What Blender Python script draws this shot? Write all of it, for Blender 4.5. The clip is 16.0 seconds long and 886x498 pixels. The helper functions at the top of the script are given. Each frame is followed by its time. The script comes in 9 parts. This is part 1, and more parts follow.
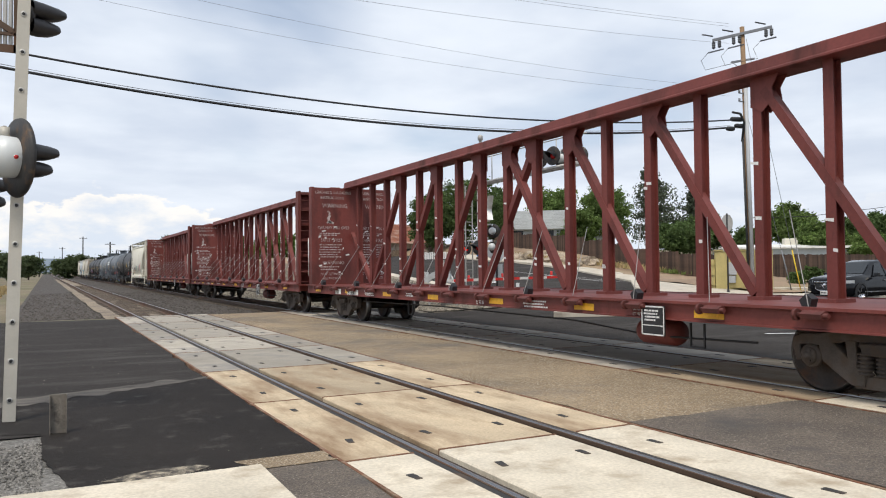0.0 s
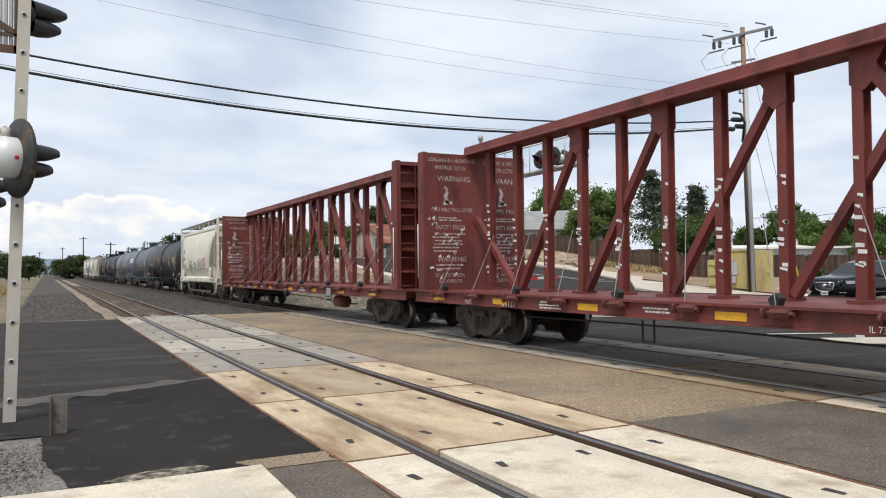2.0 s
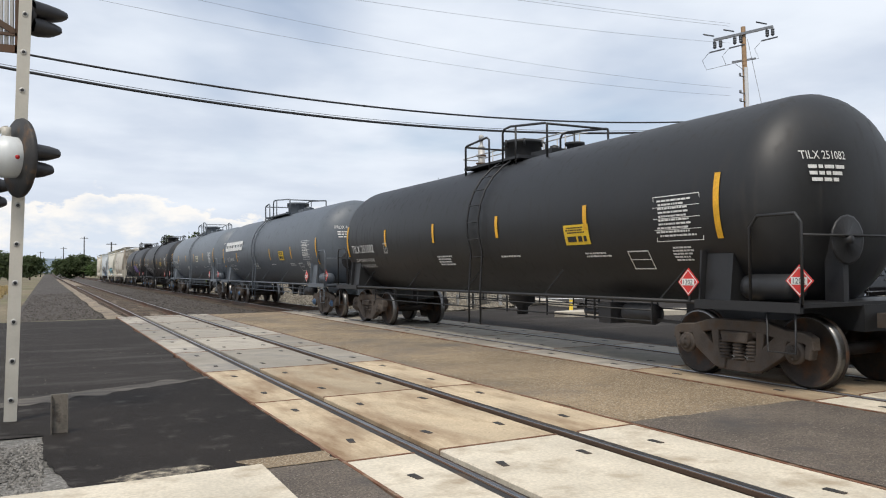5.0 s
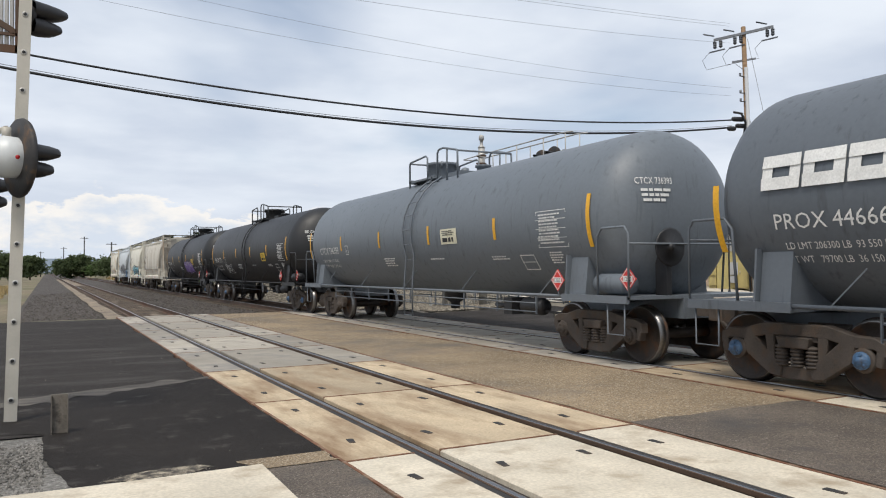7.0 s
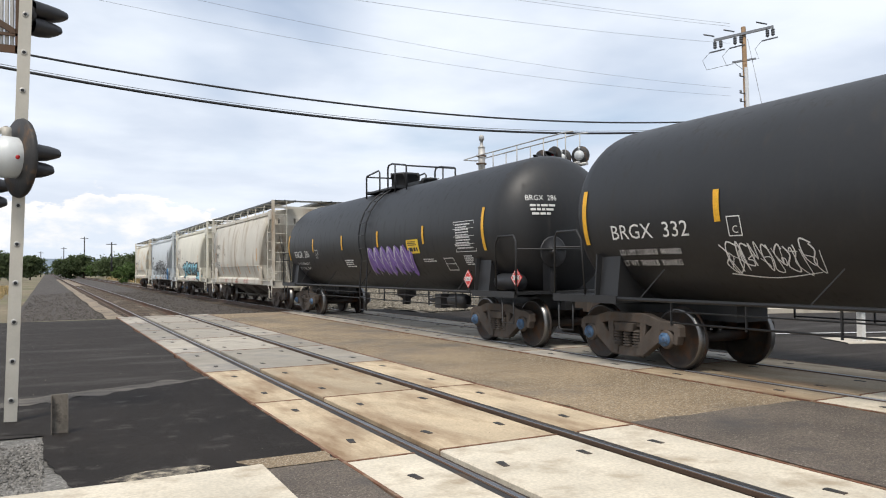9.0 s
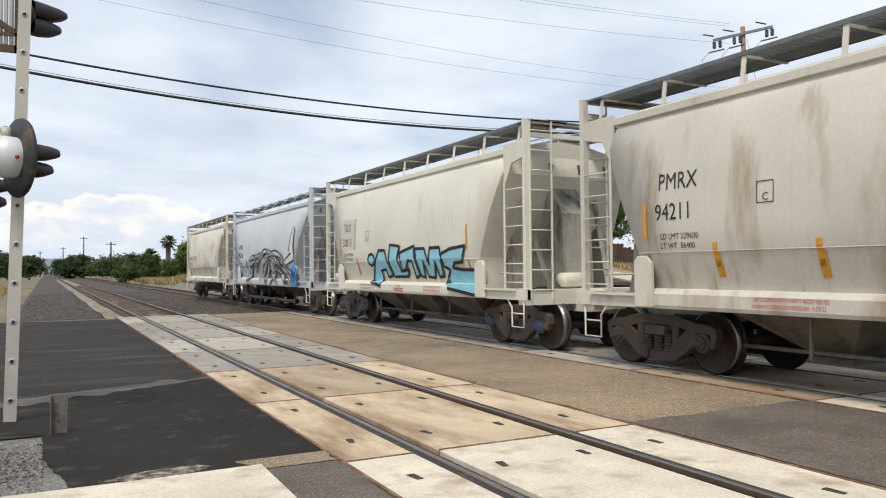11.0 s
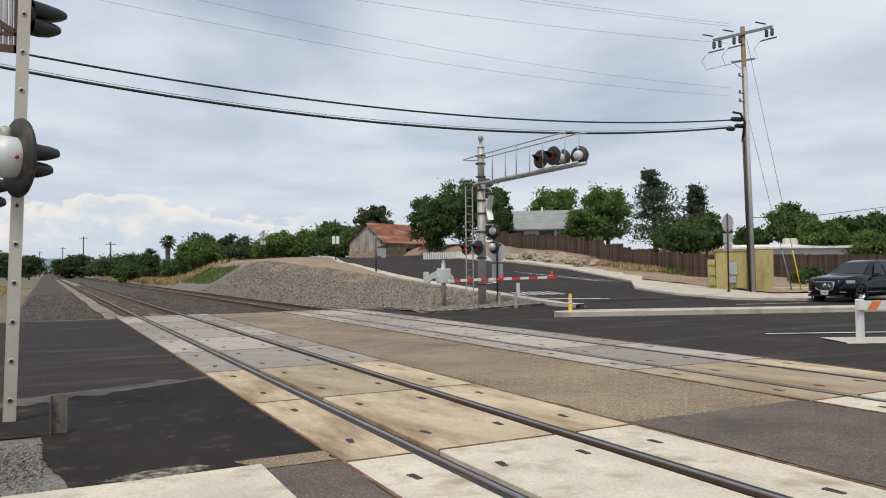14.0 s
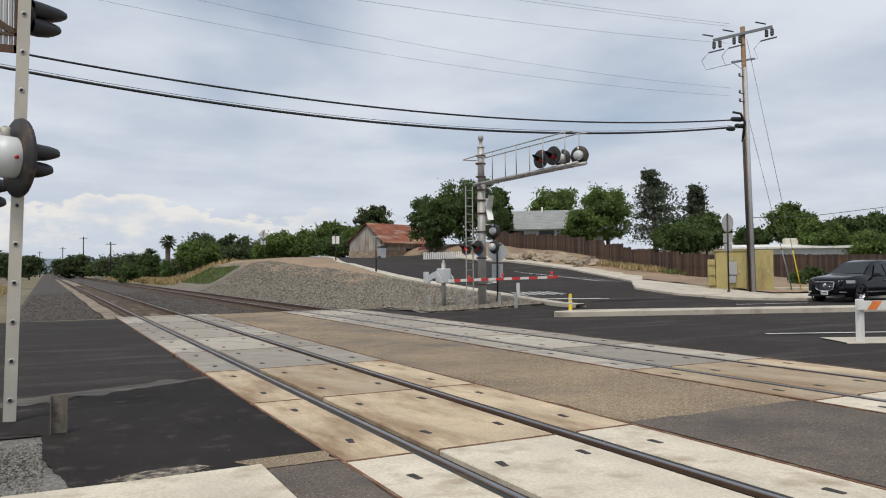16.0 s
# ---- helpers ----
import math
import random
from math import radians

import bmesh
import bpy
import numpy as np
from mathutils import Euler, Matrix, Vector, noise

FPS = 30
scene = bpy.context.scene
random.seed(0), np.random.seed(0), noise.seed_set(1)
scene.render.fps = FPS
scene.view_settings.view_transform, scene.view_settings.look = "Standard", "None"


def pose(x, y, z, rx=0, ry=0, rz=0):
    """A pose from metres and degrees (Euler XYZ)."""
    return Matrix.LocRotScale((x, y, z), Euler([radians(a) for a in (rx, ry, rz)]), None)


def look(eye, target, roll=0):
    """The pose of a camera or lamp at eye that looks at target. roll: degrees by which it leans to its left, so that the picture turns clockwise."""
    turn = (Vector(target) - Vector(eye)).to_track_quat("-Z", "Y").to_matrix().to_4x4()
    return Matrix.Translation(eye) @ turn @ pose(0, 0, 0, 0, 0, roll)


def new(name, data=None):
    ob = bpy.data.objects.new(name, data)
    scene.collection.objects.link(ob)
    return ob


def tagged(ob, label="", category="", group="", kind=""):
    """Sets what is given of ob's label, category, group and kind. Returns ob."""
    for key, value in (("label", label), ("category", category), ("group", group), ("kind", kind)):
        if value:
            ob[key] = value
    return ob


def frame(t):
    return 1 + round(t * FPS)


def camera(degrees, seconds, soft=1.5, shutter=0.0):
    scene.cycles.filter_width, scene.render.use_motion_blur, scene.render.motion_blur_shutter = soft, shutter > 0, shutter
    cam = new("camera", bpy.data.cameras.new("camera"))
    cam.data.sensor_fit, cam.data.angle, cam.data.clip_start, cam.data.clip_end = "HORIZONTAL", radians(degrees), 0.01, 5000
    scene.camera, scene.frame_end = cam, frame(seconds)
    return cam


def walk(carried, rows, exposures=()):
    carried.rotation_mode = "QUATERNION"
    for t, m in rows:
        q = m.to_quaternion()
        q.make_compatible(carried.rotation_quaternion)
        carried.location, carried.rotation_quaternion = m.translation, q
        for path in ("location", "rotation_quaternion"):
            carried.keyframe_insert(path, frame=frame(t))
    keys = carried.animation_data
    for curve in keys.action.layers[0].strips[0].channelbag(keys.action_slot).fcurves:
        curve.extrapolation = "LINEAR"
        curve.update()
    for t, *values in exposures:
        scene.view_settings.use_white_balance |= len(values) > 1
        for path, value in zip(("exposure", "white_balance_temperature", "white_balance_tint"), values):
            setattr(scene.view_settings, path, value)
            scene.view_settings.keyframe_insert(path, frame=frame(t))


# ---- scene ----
# ------------------------------------------------------------ camera
cam = camera(60.0, 16.0, soft=1.1)
EYE = (0.0, 0.0, 1.5425)
YAW, PITCH, ROLL = 27.44, 1.467, -0.53


def aim(dyaw=0.0, dpitch=0.0):
    a, b = radians(YAW + dyaw), radians(PITCH + dpitch)
    return look(EYE, (EYE[0] + math.sin(a) * math.cos(b), EYE[1] + math.cos(a) * math.cos(b), EYE[2] + math.sin(b)), ROLL)


walk(cam, [(0.0, aim()), (2.2, aim(-0.03, 0.03)), (3.5, aim(-0.06, 0.0)), (6.5, aim(-0.08, 0.0)), (9.0, aim(-0.09, 0.01)),
           (12.5, aim(-0.02, 0.0)), (14.5, aim(-0.03, 0.0)), (16.0, aim(-0.03, 0.0))],
     [(0.0, 0.14), (3.2, 0.15), (4.2, 0.08), (6.3, 0.12), (7.0, 0.03), (8.0, 0.13), (9.2, 0.23), (11.3, 0.11), (12.0, 0.03), (12.5, 0.04), (13.5, -0.03), (14.3, -0.17), (16.0, -0.20)])

# ------------------------------------------------------------ world and sun
SUN_EL, SUN_AZ = 60.0, 228.0
world = bpy.data.worlds.new("sky")
scene.world = world
world.use_nodes = True
wn, wl = world.node_tree.nodes, world.node_tree.links
wn.clear()


def wnode(kind, **kw):
    n = wn.new(kind)
    for k, v in kw.items():
        n.inputs[k].default_value = v
    return n


def wmath(op, a, b=None, c=None):
    n = wn.new("ShaderNodeMath")
    n.operation = op
    for i, v in enumerate((a, b, c)):
        if v is None:
            continue
        if isinstance(v, (int, float)):
            n.inputs[i].default_value = v
        else:
            wl.new(v, n.inputs[i])
    return n.outputs[0]


def wmix(fac, a, b):
    n = wn.new("ShaderNodeMix")
    n.data_type = "RGBA"
    for i, v in ((0, fac), (6, a), (7, b)):
        if isinstance(v, (int, float, tuple)):
            n.inputs[i].default_value = v if not isinstance(v, tuple) else (*v, 1)
        else:
            wl.new(v, n.inputs[i])
    return n.outputs[2]


def wramp(v, lo, hi):
    n = wn.new("ShaderNodeMapRange")
    n.interpolation_type = "SMOOTHSTEP"
    wl.new(v, n.inputs[0])
    n.inputs[1].default_value, n.inputs[2].default_value = lo, hi
    return n.outputs[0]


sky = wn.new("ShaderNodeTexSky")
sky.sky_type, sky.sun_disc = "NISHITA", False
sky.sun_elevation, sky.sun_rotation = radians(SUN_EL), radians(SUN_AZ)
tc = wn.new("ShaderNodeTexCoord")
sep = wn.new("ShaderNodeSeparateXYZ")
wl.new(tc.outputs["Generated"], sep.inputs[0])
dz = wmath("MAXIMUM", sep.outputs[2], 0.0)
den = wmath("ADD", dz, 0.12)
comb = wn.new("ShaderNodeCombineXYZ")
wl.new(wmath("DIVIDE", sep.outputs[0], den), comb.inputs[0])
wl.new(wmath("DIVIDE", sep.outputs[1], den), comb.inputs[1])
n1 = wnode("ShaderNodeTexNoise", Scale=0.55, Detail=5.0, Roughness=0.46, Distortion=0.5)
wl.new(comb.outputs[0], n1.inputs["Vector"])
n2 = wnode("ShaderNodeTexNoise", Scale=1.15, Detail=6.0, Roughness=0.5)
wl.new(comb.outputs[0], n2.inputs["Vector"])
gap = wn.new("ShaderNodeVectorMath")
gap.operation = "DOT_PRODUCT"
wl.new(tc.outputs["Generated"], gap.inputs[0])
gap.inputs[1].default_value = (0.07, 0.86, 0.505)
thin = wmath("MULTIPLY", wramp(gap.outputs["Value"], 0.90, 0.99), 0.19)
cover = wramp(wmath("SUBTRACT", n1.outputs[0], thin), 0.19, 0.45)
sky_s = wn.new("ShaderNodeVectorMath")
sky_s.operation = "SCALE"
wl.new(sky.outputs[0], sky_s.inputs[0])
sky_s.inputs[3].default_value = 0.115
cloud = wmix(wramp(n2.outputs[0], 0.3, 0.7), (0.575, 0.645, 0.765), (0.81, 0.865, 0.945))
col = wmix(cover, sky_s.outputs[0], cloud)
# a veil low down, and small cumulus heads standing on the horizon
low = wramp(dz, 0.22, 0.0)
col = wmix(wmath("MULTIPLY", low, 0.6), col, (0.735, 0.79, 0.875))
n3 = wnode("ShaderNodeTexNoise", Scale=9.0, Detail=8.0, Roughness=0.58)
st = wn.new("ShaderNodeVectorMath")
st.operation = "MULTIPLY"
st.inputs[1].default_value = (1.0, 1.0, 2.2)
wl.new(tc.outputs["Generated"], st.inputs[0])
wl.new(st.outputs[0], n3.inputs["Vector"])
head = wmath("SUBTRACT", wmath("MULTIPLY_ADD", n3.outputs[0], 0.55, 0.225), wmath("MULTIPLY", dz, 3.0))
puff = wramp(head, 0.268, 0.292)
north = wn.new("ShaderNodeVectorMath")
north.operation = "DOT_PRODUCT"
wl.new(tc.outputs["Generated"], north.inputs[0])
north.inputs[1].default_value = (0.05, 0.999, 0.0)
puff = wmath("MULTIPLY", puff, wmath("MULTIPLY_ADD", wramp(north.outputs["Value"], 0.95, 0.988), 0.65, 0.15))
col = wmix(puff, col, wmix(wramp(head, 0.275, 0.40), (1.0, 0.95, 0.88), (0.66, 0.73, 0.83)))
bg = wn.new("ShaderNodeBackground")
bg.inputs[1].default_value = 1.0
wl.new(col, bg.inputs[0])
wo = wn.new("ShaderNodeOutputWorld")
wl.new(bg.outputs[0], wo.inputs[0])

sun_data = bpy.data.lights.new("sun", "SUN")
sun_data.energy, sun_data.angle, sun_data.color = 2.45, radians(14), (1.0, 0.93, 0.83)
sun = new("sun", sun_data)
_a, _e = radians(SUN_AZ), radians(SUN_EL)
sun.matrix_world = look((math.sin(_a) * math.cos(_e) * 100, math.cos(_a) * math.cos(_e) * 100, math.sin(_e) * 100), (0, 0, 0))


# ------------------------------------------------------------ materials
def material(name, col, rough=0.6, metal=0.0, var=0.2, scale=2.0, grain=40.0, gvar=0.12, bump=0.15, stain=None, amount=0.5,
             streak=(1, 1, 1), stain_scale=1.5, island=0.0, objvar=0.0, emit=0.0, speckle=None, spec=0.5):
    m = bpy.data.materials.new(name)
    m.use_nodes = True
    nt = m.node_tree
    n, l = nt.nodes, nt.links
    b = n["Principled BSDF"]
    b.inputs["Roughness"].default_value, b.inputs["Metallic"].default_value = rough, metal
    b.inputs["Specular IOR Level"].default_value = spec
    tcn = n.new("ShaderNodeTexCoord")

    def noise_at(sc, detail=4.0, stretch=(1, 1, 1), ro=0.55):
        mp = n.new("ShaderNodeMapping")
        mp.inputs["Scale"].default_value = stretch
        l.new(tcn.outputs["Object"], mp.inputs[0])
        t = n.new("ShaderNodeTexNoise")
        t.inputs["Scale"].default_value, t.inputs["Detail"].default_value, t.inputs["Roughness"].default_value = sc, detail, ro
        l.new(mp.outputs[0], t.inputs["Vector"])
        return t.outputs[0]

    def ranged(v, a, c, lo=0.0, hi=1.0):
        r = n.new("ShaderNodeMapRange")
        l.new(v, r.inputs[0])
        for i, x in ((1, a), (2, c), (3, lo), (4, hi)):
            r.inputs[i].default_value = x
        return r.outputs[0]

    def mul(a, c):
        x = n.new("ShaderNodeMath")
        x.operation = "MULTIPLY"
        l.new(a, x.inputs[0])
        if isinstance(c, float):
            x.inputs[1].default_value = c
        else:
            l.new(c, x.inputs[1])
        return x.outputs[0]

    def mixed(f, a, c):
        x = n.new("ShaderNodeMix")
        x.data_type = "RGBA"
        l.new(f, x.inputs[0])
        for i, v in ((6, a), (7, c)):
            if isinstance(v, tuple):
                x.inputs[i].default_value = (*v, 1)
            else:
                l.new(v, x.inputs[i])
        return x.outputs[2]

    big = ranged(noise_at(scale), 0.3, 0.7, 1 - var, 1 + var)
    fine_n = noise_at(grain, 3.0)
    fine = ranged(fine_n, 0.3, 0.7, 1 - gvar, 1 + gvar)
    k = mul(big, fine)
    if island:
        g = n.new("ShaderNodeNewGeometry")
        k = mul(k, ranged(g.outputs["Random Per Island"], 0, 1, 1 - island, 1 + island))
    if objvar:
        g = n.new("ShaderNodeObjectInfo")
        k = mul(k, ranged(g.outputs["Random"], 0, 1, 1 - objvar, 1 + objvar))
    vm = n.new("ShaderNodeVectorMath")
    vm.operation = "SCALE"
    vm.inputs[0].default_value = col
    l.new(k, vm.inputs[3])
    out = vm.outputs[0]
    if speckle:
        out = mixed(ranged(noise_at(speckle[1], 2.0), speckle[2], speckle[2] + 0.06), out, speckle[0])
    if stain:
        s = ranged(noise_at(stain_scale, 6.0, streak, 0.62), 0.62 - amount * 0.25, 0.78 - amount * 0.2)
        out = mixed(s, out, stain)
        l.new(ranged(s, 0, 1, rough, min(1.0, rough + 0.2)), b.inputs["Roughness"])
    l.new(out, b.inputs["Base Color"])
    if bump:
        bp = n.new("ShaderNodeBump")
        bp.inputs["Strength"].default_value, bp.inputs["Distance"].default_value = bump, 0.02
        l.new(fine_n, bp.inputs["Height"])
        l.new(bp.outputs[0], b.inputs["Normal"])
    if emit:
        b.inputs["Emission Color"].default_value = (*col, 1)
        b.inputs["Emission Strength"].default_value = emit
    return m


M_ASPH = material("asphalt_sealed", (0.032, 0.0275, 0.0245), 0.9, spec=0.2, var=0.12, scale=0.5, grain=90, gvar=0.4, bump=0.5, stain=(0.07, 0.065, 0.06), amount=0.45, streak=(0.35, 1.6, 1), stain_scale=0.9)
M_ASPH_DARK = material("asphalt_dark", (0.0215, 0.0182, 0.016), 0.9, spec=0.2, var=0.2, scale=0.8, grain=100, gvar=0.45, bump=0.5, stain=(0.075, 0.069, 0.063), amount=0.22, stain_scale=3.2)
M_ASPH_BROWN = material("asphalt_worn_brown", (0.232, 0.171, 0.104), 0.9, var=0.28, scale=0.6, grain=48, gvar=0.5, bump=0.7, stain=(0.13, 0.115, 0.10), amount=0.5, stain_scale=0.35, speckle=((0.44, 0.38, 0.29), 50, 0.58))
M_ASPH_GREY = material("asphalt_patch_grey", (0.114, 0.092, 0.073), 0.9, var=0.28, scale=1.1, grain=55, gvar=0.5, bump=0.7, speckle=((0.26, 0.23, 0.19), 52, 0.62), stain=(0.075, 0.068, 0.062), amount=0.4, stain_scale=1.2)
M_PANEL = material("crossing_panel_concrete", (0.44, 0.35, 0.235), 0.82, var=0.22, scale=1.3, grain=35, gvar=0.14, bump=0.3, stain=(0.25, 0.165, 0.095), amount=0.65, stain_scale=1.1, streak=(1.5, 0.4, 1), objvar=0.2)
M_PANEL_GREY = material("crossing_panel_grey", (0.345, 0.31, 0.255), 0.82, var=0.22, scale=0.8, grain=35, gvar=0.08, bump=0.2, stain=(0.20, 0.19, 0.18), amount=0.5, stain_scale=0.9, objvar=0.28)
M_PANEL_WHITE = material("crossing_panel_pale", (0.60, 0.535, 0.425), 0.8, var=0.16, scale=1.4, grain=35, gvar=0.13, bump=0.3, stain=(0.36, 0.29, 0.205), amount=0.5, stain_scale=1.7)
M_SCUFF = material("dusty_asphalt", (0.075, 0.066, 0.057), 0.95, var=0.35, scale=2.5, grain=60, gvar=0.5, bump=0.4, stain=(0.14, 0.123, 0.104), amount=0.7, stain_scale=3.5, streak=(0.4, 2.0, 1))
M_SCUFF_PALE = material("crumbled_sand", (0.36, 0.31, 0.23), 0.95, var=0.3, scale=6, grain=60, gvar=0.5, bump=0.6, stain=(0.045, 0.039, 0.034), amount=1.05, stain_scale=11)
M_CONC = material("kerb_concrete", (0.50, 0.45, 0.37), 0.85, var=0.12, scale=0.8, grain=40, gvar=0.1, bump=0.2, stain=(0.30, 0.26, 0.21), amount=0.35)
M_RAIL = material("rail_steel_dark", (0.10, 0.064, 0.043), 0.75, 0.15, var=0.2, scale=2, grain=40, stain=(0.12, 0.06, 0.035), amount=0.5, streak=(1, 0.2, 1))
M_RAILTOP = material("rail_running_surface", (0.30, 0.305, 0.315), 0.34, 1.0, var=0.2, scale=1.0, grain=30, gvar=0.06, bump=0.0)
M_RUBBER = material("flangeway_rubber", (0.03, 0.028, 0.027), 0.8, var=0.2, grain=50, bump=0.3, stain=(0.12, 0.08, 0.05), amount=0.35)
M_RUSTEDGE = material("rusty_edge_steel", (0.17, 0.075, 0.04), 0.85, var=0.3, scale=2.5, grain=30, gvar=0.2, stain=(0.30, 0.24, 0.17), amount=0.5, stain_scale=3)
M_TIE = material("timber_tie", (0.13, 0.10, 0.075), 0.9, var=0.25, scale=3, grain=30, streak=(0.2, 2, 1), stain=(0.06, 0.05, 0.04), amount=0.4, objvar=0.3)
M_BALLAST = material("ballast_dark", (0.060, 0.050, 0.043), 0.95, var=0.2, scale=0.4, grain=22, gvar=0.55, bump=1.0, speckle=((0.14, 0.125, 0.11), 26, 0.62))
M_STONE = material("ballast_stone", (0.078, 0.068, 0.059), 0.9, var=0.15, scale=2, grain=40, island=0.6)
M_STONE_LIGHT = material("embankment_stone", (0.20, 0.178, 0.142), 0.9, var=0.15, scale=2, grain=40, island=0.55)
M_STONE_VERGE = material("verge_stone", (0.165, 0.155, 0.14), 0.9, var=0.15, scale=2, grain=40, island=0.6)
M_GRAVEL = material("gravel_grey", (0.15, 0.142, 0.128), 0.95, var=0.2, scale=1.2, grain=30, gvar=0.5, bump=0.9, speckle=((0.32, 0.30, 0.28), 38, 0.62))
M_BERM = material("embankment_gravel", (0.175, 0.155, 0.122), 0.95, var=0.18, scale=0.35, grain=14, gvar=0.5, bump=0.9, speckle=((0.11, 0.10, 0.09), 11, 0.56))
M_DIRT = material("bare_soil", (0.27, 0.19, 0.125), 0.95, var=0.2, scale=0.3, grain=12, gvar=0.2, bump=0.5, stain=(0.27, 0.22, 0.13), amount=0.5, stain_scale=0.4)
M_FIELD = material("dry_field", (0.17, 0.138, 0.085), 0.95, var=0.3, scale=0.08, grain=4, gvar=0.3, bump=0.4, stain=(0.10, 0.12, 0.04), amount=0.5, stain_scale=0.06)
M_WHITE = material("road_paint_white", (0.74, 0.74, 0.72), 0.7, var=0.08, scale=2, grain=40, gvar=0.1, stain=(0.35, 0.35, 0.34), amount=0.3)
M_YELLOW = material("safety_yellow", (0.72, 0.50, 0.03), 0.6, var=0.08, scale=4)
M_GALV = material("galvanised_steel", (0.44, 0.43, 0.41), 0.5, 0.35, var=0.1, scale=3, grain=60, gvar=0.06, bump=0.05, stain=(0.28, 0.26, 0.23), amount=0.35, streak=(1, 1, 0.2))
M_POSTPAINT = material("signal_post_paint", (0.46, 0.435, 0.38), 0.55, 0.1, var=0.08, scale=3, grain=60, gvar=0.03, bump=0.02, stain=(0.30, 0.25, 0.19), amount=0.25, streak=(1, 1, 0.15))
M_SILVER = material("lamp_housing_silver", (0.56, 0.58, 0.58), 0.5, 0.1, var=0.05, scale=4, grain=60, gvar=0.02, bump=0.0)
M_BLACK = material("black_paint", (0.018, 0.018, 0.02), 0.5, var=0.2, scale=5, bump=0.05)
M_RUSTBLACK = material("rusty_black_paint", (0.025, 0.024, 0.024), 0.6, var=0.2, scale=5, stain=(0.15, 0.085, 0.042), amount=0.28, stain_scale=4)
M_LENS = material("red_signal_lens", (0.42, 0.015, 0.015), 0.15, var=0.1, scale=20, bump=0.0)
M_REDLIT = material("lit_red_lamp", (0.95, 0.03, 0.02), 0.2, var=0.0, bump=0.0, emit=0.5)
M_RED = material("red_reflective", (0.60, 0.03, 0.025), 0.5, var=0.1, scale=6)
M_ORANGE = material("orange_reflective", (0.85, 0.24, 0.06), 0.5, var=0.1, scale=6)
M_WHITEPAINT = material("white_paint", (0.76, 0.75, 0.72), 0.5, var=0.06, scale=3, bump=0.03, stain=(0.5, 0.47, 0.42), amount=0.25)
M_CABLE = material("cable_black", (0.015, 0.016, 0.018), 0.6, var=0.1, bump=0.0)
M_WIRE = material("bare_wire", (0.20, 0.21, 0.23), 0.5, 0.3, var=0.1, bump=0.0)
M_POLEWOOD = material("pole_timber", (0.25, 0.16, 0.09), 0.85, var=0.2, scale=2, grain=30, streak=(4, 4, 0.15), stain=(0.11, 0.08, 0.055), amount=0.5)
M_CONDUIT = material("conduit_grey", (0.42, 0.43, 0.44), 0.5, var=0.05)
M_INSUL = material("insulator_grey", (0.07, 0.075, 0.085), 0.35, var=0.1, bump=0.0)


# ------------------------------------------------------------ mesh helpers
def box(bm, x0, x1, y0, y1, z0, z1):
    v = [bm.verts.new((x, y, z)) for x in (x0, x1) for y in (y0, y1) for z in (z0, z1)]
    for q in ((0, 1, 3, 2), (4, 6, 7, 5), (0, 4, 5, 1), (2, 3, 7, 6), (0, 2, 6, 4), (1, 5, 7, 3)):
        bm.faces.new([v[i] for i in q])
    return v


def beam(bm, p, q, w, h, up=(0, 0, 1)):
    """A bar of section w by h from p to q."""
    p, q = Vector(p), Vector(q)
    d = (q - p).normalized()
    s = d.cross(Vector(up))
    if s.length < 1e-4:
        s = d.cross(Vector((1, 0, 0)))
    s.normalize()
    u = s.cross(d)
    v = [bm.verts.new(e + s * a * w / 2 + u * c * h / 2) for e in (p, q) for a, c in ((-1, -1), (1, -1), (1, 1), (-1, 1))]
    for f in ((3, 2, 1, 0), (4, 5, 6, 7), (0, 1, 5, 4), (1, 2, 6, 5), (2, 3, 7, 6), (3, 0, 4, 7)):
        bm.faces.new([v[i] for i in f])


def rod(bm, p, q, r0, r1=None, n=10, caps=True):
    p, q = Vector(p), Vector(q)
    r1 = r0 if r1 is None else r1
    d = (q - p).normalized()
    s = d.orthogonal().normalized()
    u = d.cross(s)
    rings = [[bm.verts.new(e + (s * math.cos(a) + u * math.sin(a)) * r) for a in (2 * math.pi * i / n for i in range(n))] for e, r in ((p, r0), (q, r1))]
    for i in range(n):
        f = bm.faces.new((rings[0][i], rings[0][(i + 1) % n], rings[1][(i + 1) % n], rings[1][i]))
        f.smooth = True
    if caps:
        bm.faces.new(rings[0][::-1])
        bm.faces.new(rings[1])


def pipe(bm, pts, r, n=6):
    """A bent tube along points."""
    pts = [Vector(p) for p in pts]
    rings = []
    ref = None
    for i, p in enumerate(pts):
        d = (pts[min(i + 1, len(pts) - 1)] - pts[max(i - 1, 0)]).normalized()
        s = d.orthogonal().normalized() if ref is None else (ref - d * ref.dot(d)).normalized()
        ref = s
        u = d.cross(s)
        rings.append([bm.verts.new(p + (s * math.cos(a) + u * math.sin(a)) * r) for a in (2 * math.pi * k / n for k in range(n))])
    for a, b in zip(rings, rings[1:]):
        for k in range(n):
            f = bm.faces.new((a[k], a[(k + 1) % n], b[(k + 1) % n], b[k]))
            f.smooth = True
    bm.faces.new(rings[0][::-1])
    bm.faces.new(rings[-1])


